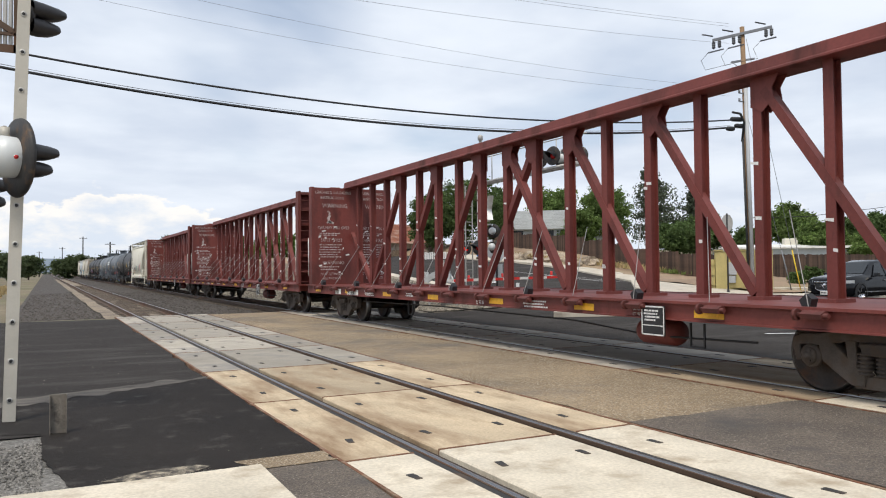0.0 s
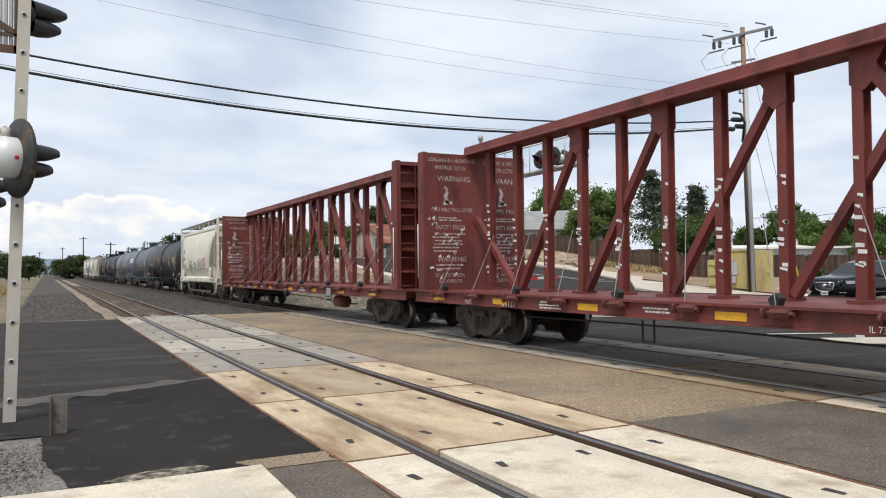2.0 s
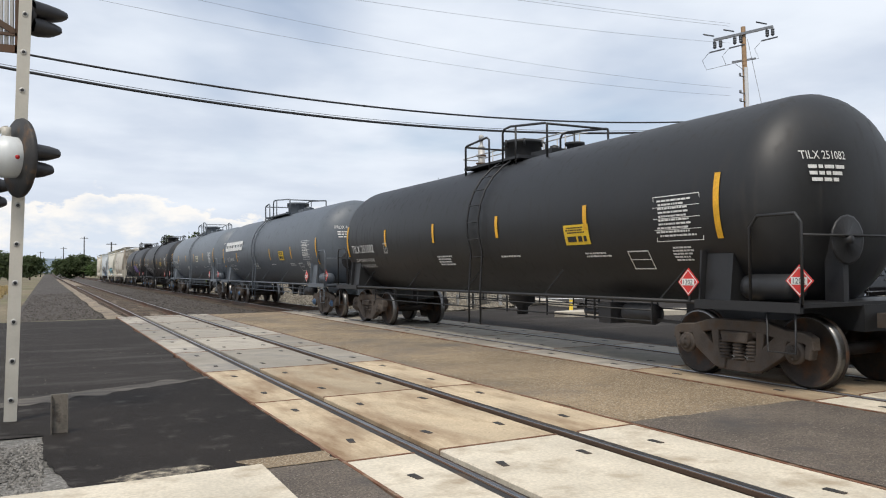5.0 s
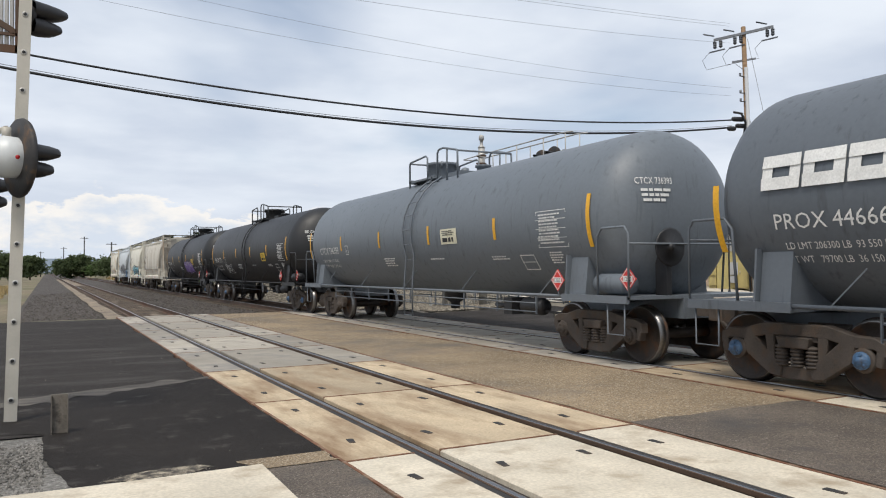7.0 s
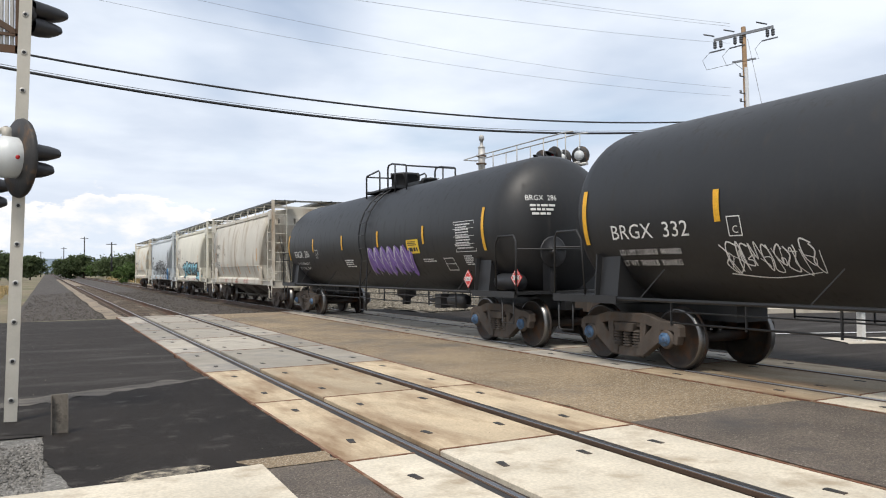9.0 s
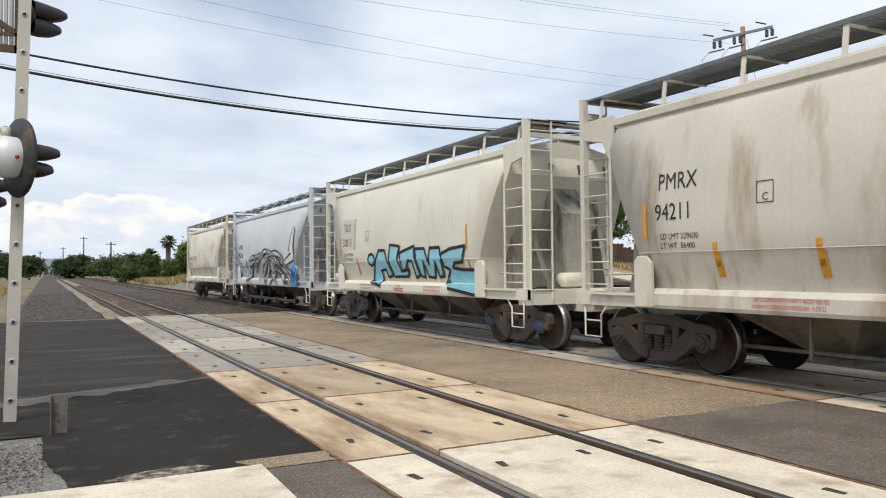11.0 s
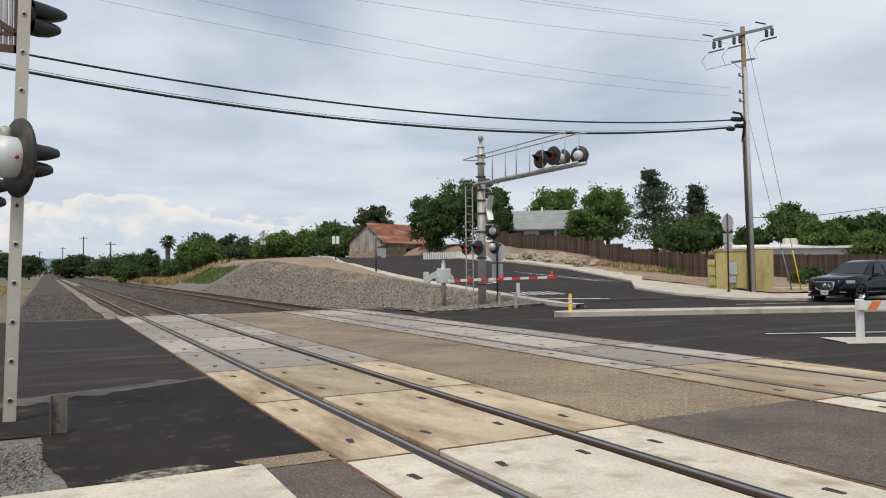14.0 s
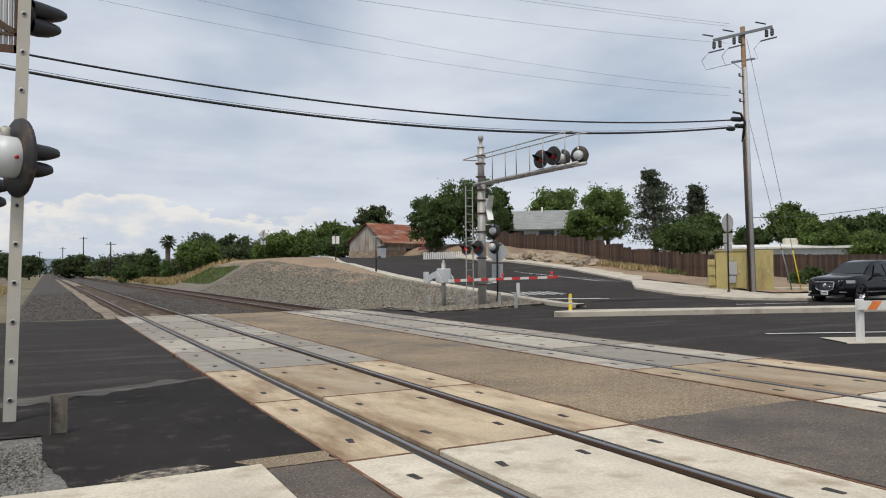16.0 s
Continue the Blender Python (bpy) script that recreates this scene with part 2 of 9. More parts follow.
def lathe(bm, prof, origin, axis, n=20, smooth=True):
    """Turns a profile of (radius, distance along axis) round an axis."""
    o, d = Vector(origin), Vector(axis).normalized()
    s = d.orthogonal().normalized()
    u = d.cross(s)
    rings = []
    for r, t in prof:
        if r < 1e-5:
            rings.append([bm.verts.new(o + d * t)])
        else:
            rings.append([bm.verts.new(o + d * t + (s * math.cos(a) + u * math.sin(a)) * r) for a in (2 * math.pi * k / n for k in range(n))])
    for a, b in zip(rings, rings[1:]):
        for k in range(n):
            j = (k + 1) % n
            vs = [a[k % len(a)], a[j % len(a)], b[j % len(b)], b[k % len(b)]]
            vs = list(dict.fromkeys(vs))
            if len(vs) > 2:
                f = bm.faces.new(vs)
                f.smooth = smooth


def prism(bm, poly, axis, a, b):
    """Pushes a polygon through from a to b along an axis; poly holds the other two coordinates."""
    def at(p, t):
        return {"x": (t, p[0], p[1]), "y": (p[0], t, p[1]), "z": (p[0], p[1], t)}[axis]
    lo, hi = [bm.verts.new(at(p, a)) for p in poly], [bm.verts.new(at(p, b)) for p in poly]
    n = len(poly)
    bm.faces.new(lo[::-1])
    bm.faces.new(hi)
    for i in range(n):
        bm.faces.new((lo[i], lo[(i + 1) % n], hi[(i + 1) % n], hi[i]))


def mesh_of(bm, mat, bevel=0.0):
    bmesh.ops.recalc_face_normals(bm, faces=bm.faces)
    if bevel:
        bmesh.ops.bevel(bm, geom=[e for e in bm.edges if len(e.link_faces) == 2 and e.calc_face_angle(0) > 0.5], offset=bevel, segments=1, affect="EDGES")
    me = bpy.data.meshes.new("m")
    bm.to_mesh(me)
    bm.free()
    me.materials.append(mat)
    return me


def part(name, bm, mat, parent=None, label="", m=None, bevel=0.0):
    me = bm if isinstance(bm, bpy.types.Mesh) else mesh_of(bm, mat, bevel)
    ob = new(name, me)
    if parent:
        ob.parent = parent
    if m is not None:
        ob.matrix_basis = m
    if label:
        tagged(ob, label)
    return ob


def thing(name, label, category, group="", m=None, kind=""):
    ob = new(name)
    tagged(ob, label, category, group, kind)
    if m is not None:
        ob.matrix_basis = m
    return ob


def sheet(name, mat, xs, ys, zf, thick=0.0, kind="structure", label="", edge=0.0):
    """A ground sheet over a grid of x and y, at the height zf(x, y)."""
    rng = np.random.RandomState(3)
    nx, ny = len(xs), len(ys)
    vs = []
    for i, x in enumerate(xs):
        for j, y in enumerate(ys):
            e = edge if (i in (0, nx - 1) or j in (0, ny - 1)) else 0.0
            dx, dy = (rng.rand(2) - 0.5) * 2 * e
            vs.append((x + dx, y + dy, zf(x, y)))
    fs = [(i * ny + j, (i + 1) * ny + j, (i + 1) * ny + j + 1, i * ny + j + 1) for i in range(nx - 1) for j in range(ny - 1)]
    me = bpy.data.meshes.new("m")
    me.from_pydata(vs, [], fs)
    for p in me.polygons:
        p.use_smooth = True
    me.materials.append(mat)
    ob = new(name, me)
    if kind:
        tagged(ob, label, kind=kind)
    return ob


def ramp01(v, a, b):
    t = min(1.0, max(0.0, (v - a) / (b - a)))
    return t * t * (3 - 2 * t)


def hill(x, y):
    """Height of the land: flat at the crossing, rising along the side street."""
    up = min(2.35, max(0.0, (y - 22.0) * 0.066)) if y < 50 else 1.85 + 0.75 * ramp01(y, 50, 66)
    up *= 1 - ramp01(y, 84, 118) * (1 - ramp01(x, 26, 40))
    side = ramp01(x, 11.9, 18.2 + max(0, y - 60) * 0.02)
    far = 1.0 + 0.35 * ramp01(x, 28, 40) * ramp01(y, 30, 55)
    return up * side * far


def ground_z(x, y):
    z = hill(x, y)
    if y > 28.6 and x < 13.5:
        z = min(z, 0.0) - 0.38 * (1 - ramp01(x, 11.6, 13.5)) + (hill(x, y) if x > 11.9 else 0)
    return z - 0.06


def steps(*spans):
    out = []
    for a, b, n in spans:
        out += [a + (b - a) * i / n for i in range(n)]
    out.append(spans[-1][1])
    return out


# ------------------------------------------------------------ ground
X1, X2 = 3.608, 9.24
sheet("ground", M_FIELD, steps((-2500, -200, 8), (-200, -20, 9), (-20, 11, 16), (11, 20, 24), (20, 60, 20), (60, 200, 10), (200, 2500, 8)),
      steps((-2500, -200, 8), (-200, -20, 9), (-20, 20, 10), (20, 30, 20), (30, 130, 60), (130, 300, 12), (300, 3500, 10)), ground_z,
      label="wide dry field ground with low grass")
sheet("road_near", M_ASPH, steps((-60, -6, 8), (-6, 2.12, 16)), steps((8.25, 27.4, 30)), lambda x, y: -0.012 + 0.004 * math.sin(x * 1.3 + y), edge=0.08,
      label="dark sealed asphalt road before the crossing")
def edged(name, mat, y0, y1, left, right, z, n, label, ragged=0.03):
    """A thin sheet between two ragged lines given as functions of y."""
    V, F = [], []
    for i in range(n + 1):
        y = y0 + (y1 - y0) * i / n
        a = left(y) + ragged * noise.noise(Vector((y * 5, 3.1, len(name)))) * 2
        b = right(y) + ragged * noise.noise(Vector((y * 5, 9.7, len(name)))) * 2
        V += [(a + (b - a) * k / 6, y, z) for k in range(7)]
    F = [(i * 7 + k, i * 7 + k + 1, i * 7 + k + 8, i * 7 + k + 7) for i in range(n) for k in range(6)]
    me = bpy.data.meshes.new("m")
    me.from_pydata(V, [], F)
    me.materials.append(mat)
    return tagged(new(name, me), label, kind="structure")


def scuff_y(x):
    """Line of the pale dusty band across the near road."""
    return 10.55 + 0.46 * x if x > -1.5 else 9.86 + 0.18 * (x + 1.5)


def patch_left(y):
    curve = 0.16 - 0.19 * ramp01(y, 6.0, 7.5) if y < 8.3 else -0.03 - 3.6 * ramp01(y, 8.3, 9.1)
    return max(curve, (y - 10.42) / 0.46)


edged("road_patch", M_ASPH_DARK, 6.13, 11.3, patch_left, lambda y: 2.12, -0.004, 90, "fresh black asphalt patch by the crossing panels", 0.025)
V, F = [], []
for i in range(91):
    x = -3.6 + 5.7 * i / 90
    w = 0.34 + 0.12 * ramp01(x, 1.2, -1.0) - 0.22 * ramp01(x, 1.2, 2.1)
    a = scuff_y(x) - w * (0.55 + 0.9 * noise.noise(Vector((x * 4.0, 1.0, 0))))
    b = scuff_y(x) + w * (0.75 + 1.1 * noise.noise(Vector((x * 3.0, 7.0, 0))))
    V += [(x, a + (b - a) * k / 4, -0.002) for k in range(5)]
F = [(i * 5 + k, i * 5 + 5 + k, i * 5 + 6 + k, i * 5 + 1 + k) for i in range(90) for k in range(4)]
me = bpy.data.meshes.new("m")
me.from_pydata(V, [], F)
me.materials.append(M_SCUFF)
tagged(new("road_scuff", me), "pale dusty scuff across the asphalt", kind="structure")
edged("slab_sand", M_SCUFF_PALE, 6.10, 6.37, lambda y: 0.36 + 2.2 * abs(y - 6.2), lambda y: 1.22 - 1.1 * abs(y - 6.28), 0.001, 24, "pale crumbled sand along the slab", 0.09)
edged("joint_patch", M_ASPH_BROWN, 5.98, 6.32, lambda y: 1.42, lambda y: 2.12, 0.002, 16, "sandy seam beside the slab", 0.05)
sheet("road_between", M_ASPH_BROWN, steps((5.20, 7.72, 10)), steps((5.96, 28.2, 40)), lambda x, y: -0.010, edge=0.03, label="worn brown asphalt between the two tracks")
sheet("road_between_patch", M_ASPH_GREY, steps((5.20, 7.72, 10)), steps((-14, 6.0, 30)), lambda x, y: -0.006, edge=0.03, label="grey asphalt patch between the two tracks")
sheet("road_far", M_ASPH, steps((10.72, 40, 40), (40, 90, 10)), steps((-14, 28, 50)), lambda x, y: max(-0.012, hill(x, y)) - 0.012 + 0.01, edge=0.05,
      label="dark sealed asphalt road beyond the tracks")
sheet("footway_slab", M_PANEL_WHITE, steps((-14, 1.52, 20)), steps((-6, 6.12, 12)), lambda x, y: 0.004, edge=0.025, label="pale concrete footway slab with a broken corner")
sheet("shoulder_patch", M_ASPH_GREY, steps((1.50, 2.12, 8)), steps((-6, 6.2, 20)), lambda x, y: -0.004, edge=0.03, label="grey asphalt strip beside the panels")
sheet("gravel_verge", M_GRAVEL, steps((-30, 0.2, 30)), steps((6.0, 8.4, 12)), lambda x, y: -0.02 + 0.025 * noise.noise(Vector((x * 2, y * 2, 0))), edge=0.1,
      label="loose grey gravel verge beside the asphalt")


def street_z(x, y):
    return hill(x, y) + 0.02


# ------------------------------------------------------------ tracks
def build_track(xc, grey):
    y0, y1, step = -9.35, 28.4, 3.1
    root = thing("grade_crossing", "concrete panel grade crossing with rubber flangeways around rails", "grade crossing", "crossing surfaces")
    lanes = ((-1.46, -0.85), (-0.61, 0.61), (0.85, 1.52))
    meshes = {}
    k = 0
    y = 5.89 - 5 * step
    while y < y1 - 0.5:
        ya, yb = y + 0.012, min(y + step, y1) - 0.012
        for li, (a, b) in enumerate(lanes):
            key = (li, round(yb - ya, 2))
            if key not in meshes:
                bm = bmesh.new()
                box(bm, a, b, 0, yb - ya, -0.22, -0.004)
                bmesh.ops.bevel(bm, geom=[e for e in bm.edges if abs(e.verts[0].co.z + e.verts[1].co.z + 0.008) < 1e-4], offset=0.012, segments=1, affect="EDGES")
                meshes[key] = bm
                me = bpy.data.meshes.new("m")
                bm.to_mesh(me)
                bm.free()
                me.materials.append(M_PANEL)
                me2 = me.copy()
                me2.materials.clear()
                me2.materials.append(M_PANEL_WHITE)
                me3 = me.copy()
                me3.materials.clear()
                me3.materials.append(M_PANEL_GREY)
                meshes[key] = (me, me2, me3)
            pick = 1 if y < 5.5 else (0 if y < 11 else 2)
            if grey and y > 5.5:
                pick = 0 if y < 8.8 else 2
            if pick == 2 and li == 2 and k % 3 == 0:
                pick = 1
            part("panel", meshes[key][pick], None, root, m=pose(xc, ya, 0))
            k += 1
        y += step
    # lifting pockets: dark plugs stand for the shade inside the holes
    bm = bmesh.new()
    prism(bm, [(0.030 * max(-1, min(1, 1.5 * math.cos(a))) * (1 + 0.12 * math.sin(3 * a)), 0.078 * max(-1, min(1, 1.35 * math.sin(a)))) for a in (2 * math.pi * (i + 0.5) / 12 for i in range(12))], "z", -0.02, 0.0008)
    pocket = mesh_of(bm, M_RUBBER)
    bm = bmesh.new()
    box(bm, -0.014, 0.014, 0, step, -0.1, 0.001)
    edge_me = mesh_of(bm, M_RUSTEDGE)
    bm = bmesh.new()
    box(bm, 0, 1.0, -0.010, 0.010, -0.1, 0.0005)
    cross_me = mesh_of(bm, M_RUSTEDGE)
    y = 5.89 - 5 * step
    while y < y1 - 0.5:
        for x in (-1.16, -0.40, 0.40, 1.19):
            for f in (0.22, 0.78):
                part("lifting_pocket", pocket, None, root, "lifting pocket with its inner shade as a dark plug", pose(xc + x, y + step * f, 0, 0, 0, random.uniform(-9, 9)))
        for x in (-1.474, 1.534):
            part("edge_angle", edge_me, None, root, "rusty steel edge angle", pose(xc + x, y, 0) @ Matrix.Diagonal((1, min(step, y1 - y) / step, 1, 1)))
        for a, b in lanes:
            part("joint_edge", cross_me, None, root, m=pose(xc + a, y, 0) @ Matrix.Diagonal((b - a, 1, 1, 1)))
        y += step
    for s in (-1, 1):
        bm = bmesh.new()
        for a, b, top in ((-0.85, -0.79, -0.012), (-0.715, -0.61, -0.055)):
            box(bm, xc + min(s * a, s * b), xc + max(s * a, s * b), -12.7, y1, -0.2, top)
        part("flangeway_filler", bm, M_RUBBER, root, "black rubber flangeway filler")
    bm = bmesh.new()
    box(bm, xc - 1.6, xc + 1.6, -12.7, y1, -0.5, -0.21)
    part("panel_bed", bm, M_RUBBER, root)
    for s in (-1, 1):
        rl = thing("rail", "steel running rail with a polished top", "rail", "rails of the two tracks")
        bm = bmesh.new()
        prof = [(-0.075, -0.172), (0.075, -0.172), (0.07, -0.155), (0.012, -0.14), (0.009, -0.05), (0.035, -0.04), (0.036, -0.006), (-0.036, -0.006), (-0.035, -0.04), (-0.009, -0.05), (-0.012, -0.14), (-0.07, -0.155)]
        prism(bm, [(xc + s * 0.7525 + a, b) for a, b in prof], "y", -300, 900)
        part("rail_web", bm, M_RAIL, rl, "rust brown rail web and foot")
        bm = bmesh.new()
        prism(bm, [(xc + s * 0.7525 + a, b) for a, b in ((-0.019, -0.008), (0.019, -0.008), (0.016, 0.0), (-0.016, 0.0))], "y", -300, 900)
        part("rail_head", bm, M_RAILTOP, rl, "polished running surface")
    # ties and their plates beyond the crossing
    bm = bmesh.new()
    box(bm, -1.3, 1.3, -0.115, 0.115, -0.36, -0.175)
    for s in (-1, 1):
        box(bm, s * 0.7525 - 0.18, s * 0.7525 + 0.18, -0.1, 0.1, -0.176, -0.165)
    tie = mesh_of(bm, M_TIE)
    troot = thing("track_ties", "weathered timber ties under the rails", "railway tie", "ties of the two tracks")
    for i in range(150):
        part("tie", tie, None, troot, m=pose(xc, 28.8 + i * 0.52, 0.0, 0, 0, random.uniform(-0.6, 0.6)))


build_track(X1, False)
build_track(X2, True)


def ballast_z(x, y):
    d = min(abs(x - X1), abs(x - X2))
    z = -0.21 - 0.10 * ramp01(d, 1.3, 2.4)
    if x < X1:
        z = -0.21 - 0.13 * ramp01(X1 - x, 1.5, 3.4)
    return z + 0.03 * noise.noise(Vector((x * 3, y * 3, 1)))


sheet("ballast_bed", M_BALLAST, steps((-1.2, 12.6, 60)), steps((28.4, 45, 70), (45, 120, 60), (120, 900, 30)), ballast_z, label="dark crushed stone ballast under both tracks")
sheet("ballast_bed_near", M_BALLAST, steps((-1.2, 12.6, 20)), steps((-300, -12.8, 30)), ballast_z, label="dark crushed stone ballast under both tracks")


def scatter(name, mat, n, place, size, label, seed):
    """Loose angular stones in one object."""
    rng = np.random.RandomState(seed)
    base = np.array([(1, 0, 0), (-1, 0, 0), (0, 1, 0), (0, -1, 0), (0, 0, 0.8), (0, 0, -0.8)], float)
    fc = [(0, 2, 4), (2, 1, 4), (1, 3, 4), (3, 0, 4), (2, 0, 5), (1, 2, 5), (3, 1, 5), (0, 3, 5)]
    V, F = [], []
    for i in range(n):
        x, y, z = place(rng)
        s = size * rng.uniform(0.5, 1.4)
        a = rng.uniform(0, 6.28)
        p = base * (rng.uniform(0.6, 1.2, (6, 1))) * s
        r = np.array([[math.cos(a), -math.sin(a), 0], [math.sin(a), math.cos(a), 0], [0.2, 0.1, 1]])
        p = p @ r.T + (x, y, z)
        o = len(V)
        V += p.tolist()
        F += [(o + q[0], o + q[1], o + q[2]) for q in fc]
    me = bpy.data.meshes.new("m")
    me.from_pydata(V, [], F)
    me.materials.append(mat)
    return tagged(new(name, me), label, "gravel", kind="stuff")


def pl_ballast(rng):
    y = 28.5 + 45 * rng.rand() ** 2
    x = rng.uniform(-1.0, 12.4)
    while min(abs(x - X1), abs(x - X2)) < 0.95 and rng.rand() < 0.8:
        x = rng.uniform(-1.0, 12.4)
    return x, y, ballast_z(x, y)


scatter("ballast_stones", M_STONE, 16000, pl_ballast, 0.045, "loose dark crushed stones beside the rails", 4)
scatter("verge_stones", M_STONE_VERGE, 5000, lambda r: ((lambda x, y: (x, y, -0.01))(-0.02 - 3.0 * r.rand() ** 1.5, 6.15 + 1.75 * r.rand())), 0.014, "loose small grey stones of the verge", 5)
scatter("slab_crumbs", M_CONC, 3000, lambda r: (lambda u: (0.35 + 0.85 * u, 6.13 + 0.24 * r.rand() ** 2 * (1.2 - abs(u - 0.5)), -0.007))(r.rand()), 0.0042, "pale concrete crumbs along the slab edge", 6)
scatter("road_grit", M_STONE_LIGHT, 1500, lambda r: (-3 + 15 * r.rand(), 6.2 + 20 * r.rand() ** 1.6, -0.006), 0.006, "scattered fine grit on the asphalt", 7)
M_SAND = material("sandy_fill", (0.25, 0.20, 0.145), 0.95, var=0.2, scale=0.6, grain=20, gvar=0.3, bump=0.5, stain=(0.12, 0.10, 0.08), amount=0.5, stain_scale=0.8)
sheet("sand_fill", M_SAND, steps((X1 - 1.62, X1 - 1.05, 4)), steps((28.5, 200, 60)), lambda x, y: -0.165 + 0.02 * noise.noise(Vector((x * 3, y * 2, 0))), edge=0.06, label="pale sandy strip along the tie ends")
sheet("sand_fill_between", M_SAND, steps((X1 - 0.62, X1 + 0.62, 6)), steps((29.4, 200, 60)), lambda x, y: -0.19 + 0.03 * noise.noise(Vector((x * 2, y * 1.1, 5))), edge=0.03, label="pale sandy fill between the rails")


# ------------------------------------------------------------ train materials
M_CB = material("oxide_red_paint", (0.155, 0.034, 0.027), 0.62, var=0.22, scale=0.7, grain=20, gvar=0.1, bump=0.08, stain=(0.075, 0.022, 0.018), amount=0.45, streak=(1, 1, 0.3), stain_scale=1.6)
M_TRUCK = material("truck_cast_steel", (0.078, 0.064, 0.054), 0.75, 0.2, var=0.25, scale=3, grain=40, bump=0.3, stain=(0.10, 0.07, 0.05), amount=0.5, stain_scale=5, objvar=0.25)
M_WHEEL = material("wheel_steel", (0.045, 0.036, 0.031), 0.6, 0.5, var=0.25, scale=4, grain=40, bump=0.15, stain=(0.11, 0.055, 0.03), amount=0.45, stain_scale=3)
M_TREAD = material("wheel_tread_polished", (0.20, 0.195, 0.19), 0.35, 1.0, var=0.1, scale=5, bump=0.0)
M_BEARING = material("bearing_cap_blue", (0.06, 0.13, 0.24), 0.5, var=0.3, scale=9, stain=(0.05, 0.04, 0.035), amount=0.5, stain_scale=9)
M_BEARING_R = material("bearing_cap_rust", (0.16, 0.065, 0.035), 0.7, var=0.3, scale=9)
M_TANK_GREY = material("tank_paint_grey", (0.138, 0.158, 0.180), 0.50, var=0.06, scale=0.35, grain=15, gvar=0.05, bump=0.03, stain=(0.10, 0.113, 0.127), amount=0.22, streak=(6, 6, 0.8), stain_scale=1.4)
M_TANK_DGREY = material("tank_paint_dark_grey", (0.100, 0.115, 0.134), 0.50, var=0.06, scale=0.35, grain=15, gvar=0.05, bump=0.03, stain=(0.07, 0.08, 0.09), amount=0.22, streak=(6, 6, 0.8), stain_scale=1.4)
M_TANK_BLACK = material("tank_paint_black", (0.016, 0.0165, 0.018), 0.5, var=0.25, scale=0.5, grain=15, gvar=0.08, bump=0.04, stain=(0.030, 0.028, 0.027), amount=0.3, streak=(5, 5, 0.5), stain_scale=1.4)
M_HOP = material("hopper_cream_paint", (0.69, 0.66, 0.56), 0.55, var=0.08, scale=0.5, grain=20, gvar=0.04, bump=0.04, stain=(0.57, 0.53, 0.42), amount=0.2, streak=(1.6, 1.6, 0.35), stain_scale=1.5)
M_HOP_OLD = material("hopper_weathered_cream", (0.68, 0.65, 0.56), 0.6, var=0.08, scale=0.5, grain=20, gvar=0.04, bump=0.05, stain=(0.60, 0.47, 0.31), amount=0.5, streak=(1.0, 0.55, 1.1), stain_scale=1.2)
M_HOP_PINK = material("hopper_faded_beige", (0.58, 0.545, 0.47), 0.6, var=0.1, scale=0.5, grain=20, gvar=0.04, bump=0.05, stain=(0.36, 0.28, 0.2), amount=0.45, streak=(1.6, 1.6, 0.35), stain_scale=1.1)
M_HOP_GREY = material("hopper_light_grey_paint", (0.56, 0.595, 0.61), 0.5, var=0.06, scale=0.5, grain=20, gvar=0.04, bump=0.04, stain=(0.48, 0.47, 0.42), amount=0.2, streak=(1.6, 1.6, 0.3), stain_scale=1.2)
M_WALK = material("galvanised_grating", (0.16, 0.17, 0.175), 0.6, 0.4, var=0.15, scale=3)
M_LET_W = material("lettering_white", (0.70, 0.70, 0.68), 0.6, var=0.1, scale=3, bump=0.0)
M_LET_CB = material("worn_white_lettering", (0.50, 0.44, 0.42), 0.7, var=0.15, scale=3, bump=0.0, stain=(0.17, 0.05, 0.04), amount=0.55, stain_scale=9)
M_LET_B = material("lettering_black", (0.02, 0.02, 0.022), 0.6, var=0.1, scale=3, bump=0.0)
M_LET_R = material("lettering_red", (0.50, 0.07, 0.05), 0.6, var=0.1, scale=3, bump=0.0)
M_STRIPE = material("reflective_stripe_yellow", (0.70, 0.37, 0.02), 0.45, var=0.12, scale=5, bump=0.0)
M_STRIPE_O = material("reflective_stripe_amber", (0.62, 0.27, 0.02), 0.45, var=0.12, scale=5, bump=0.0)
M_DECAL_Y = material("decal_yellow", (0.75, 0.50, 0.03), 0.5, var=0.08, scale=5, bump=0.0)
M_DECAL_CREAM = material("decal_cream", (0.68, 0.64, 0.48), 0.5, var=0.06, scale=5, bump=0.0)
M_PLACARD = material("placard_red", (0.62, 0.035, 0.03), 0.45, var=0.08, scale=8, bump=0.0)
M_SPRAY_R = material("spray_red", (0.42, 0.03, 0.05), 0.55, var=0.15, scale=6, bump=0.0)
M_SPRAY_T = material("spray_teal", (0.08, 0.30, 0.33), 0.55, var=0.15, scale=6, bump=0.0)
M_SPRAY_P = material("spray_purple", (0.22, 0.13, 0.42), 0.55, var=0.3, scale=6, bump=0.0)
M_SPRAY_C = material("spray_sky_blue", (0.27, 0.58, 0.68), 0.55, var=0.12, scale=4, bump=0.0)
M_SPRAY_B = material("spray_blue", (0.03, 0.26, 0.62), 0.55, var=0.2, scale=4, bump=0.0)
M_SPRAY_G = material("spray_grey", (0.33, 0.34, 0.35), 0.55, var=0.3, scale=2, bump=0.0)
# Dark tone mixes grime with the shade under the car body.
M_BAY_GRIME_SHADE = material("grimy_shaded_underframe_paint", (0.155, 0.138, 0.112), 0.8, var=0.25, scale=1.5, grain=20, bump=0.15, stain=(0.07, 0.058, 0.048), amount=0.6, stain_scale=1.8)
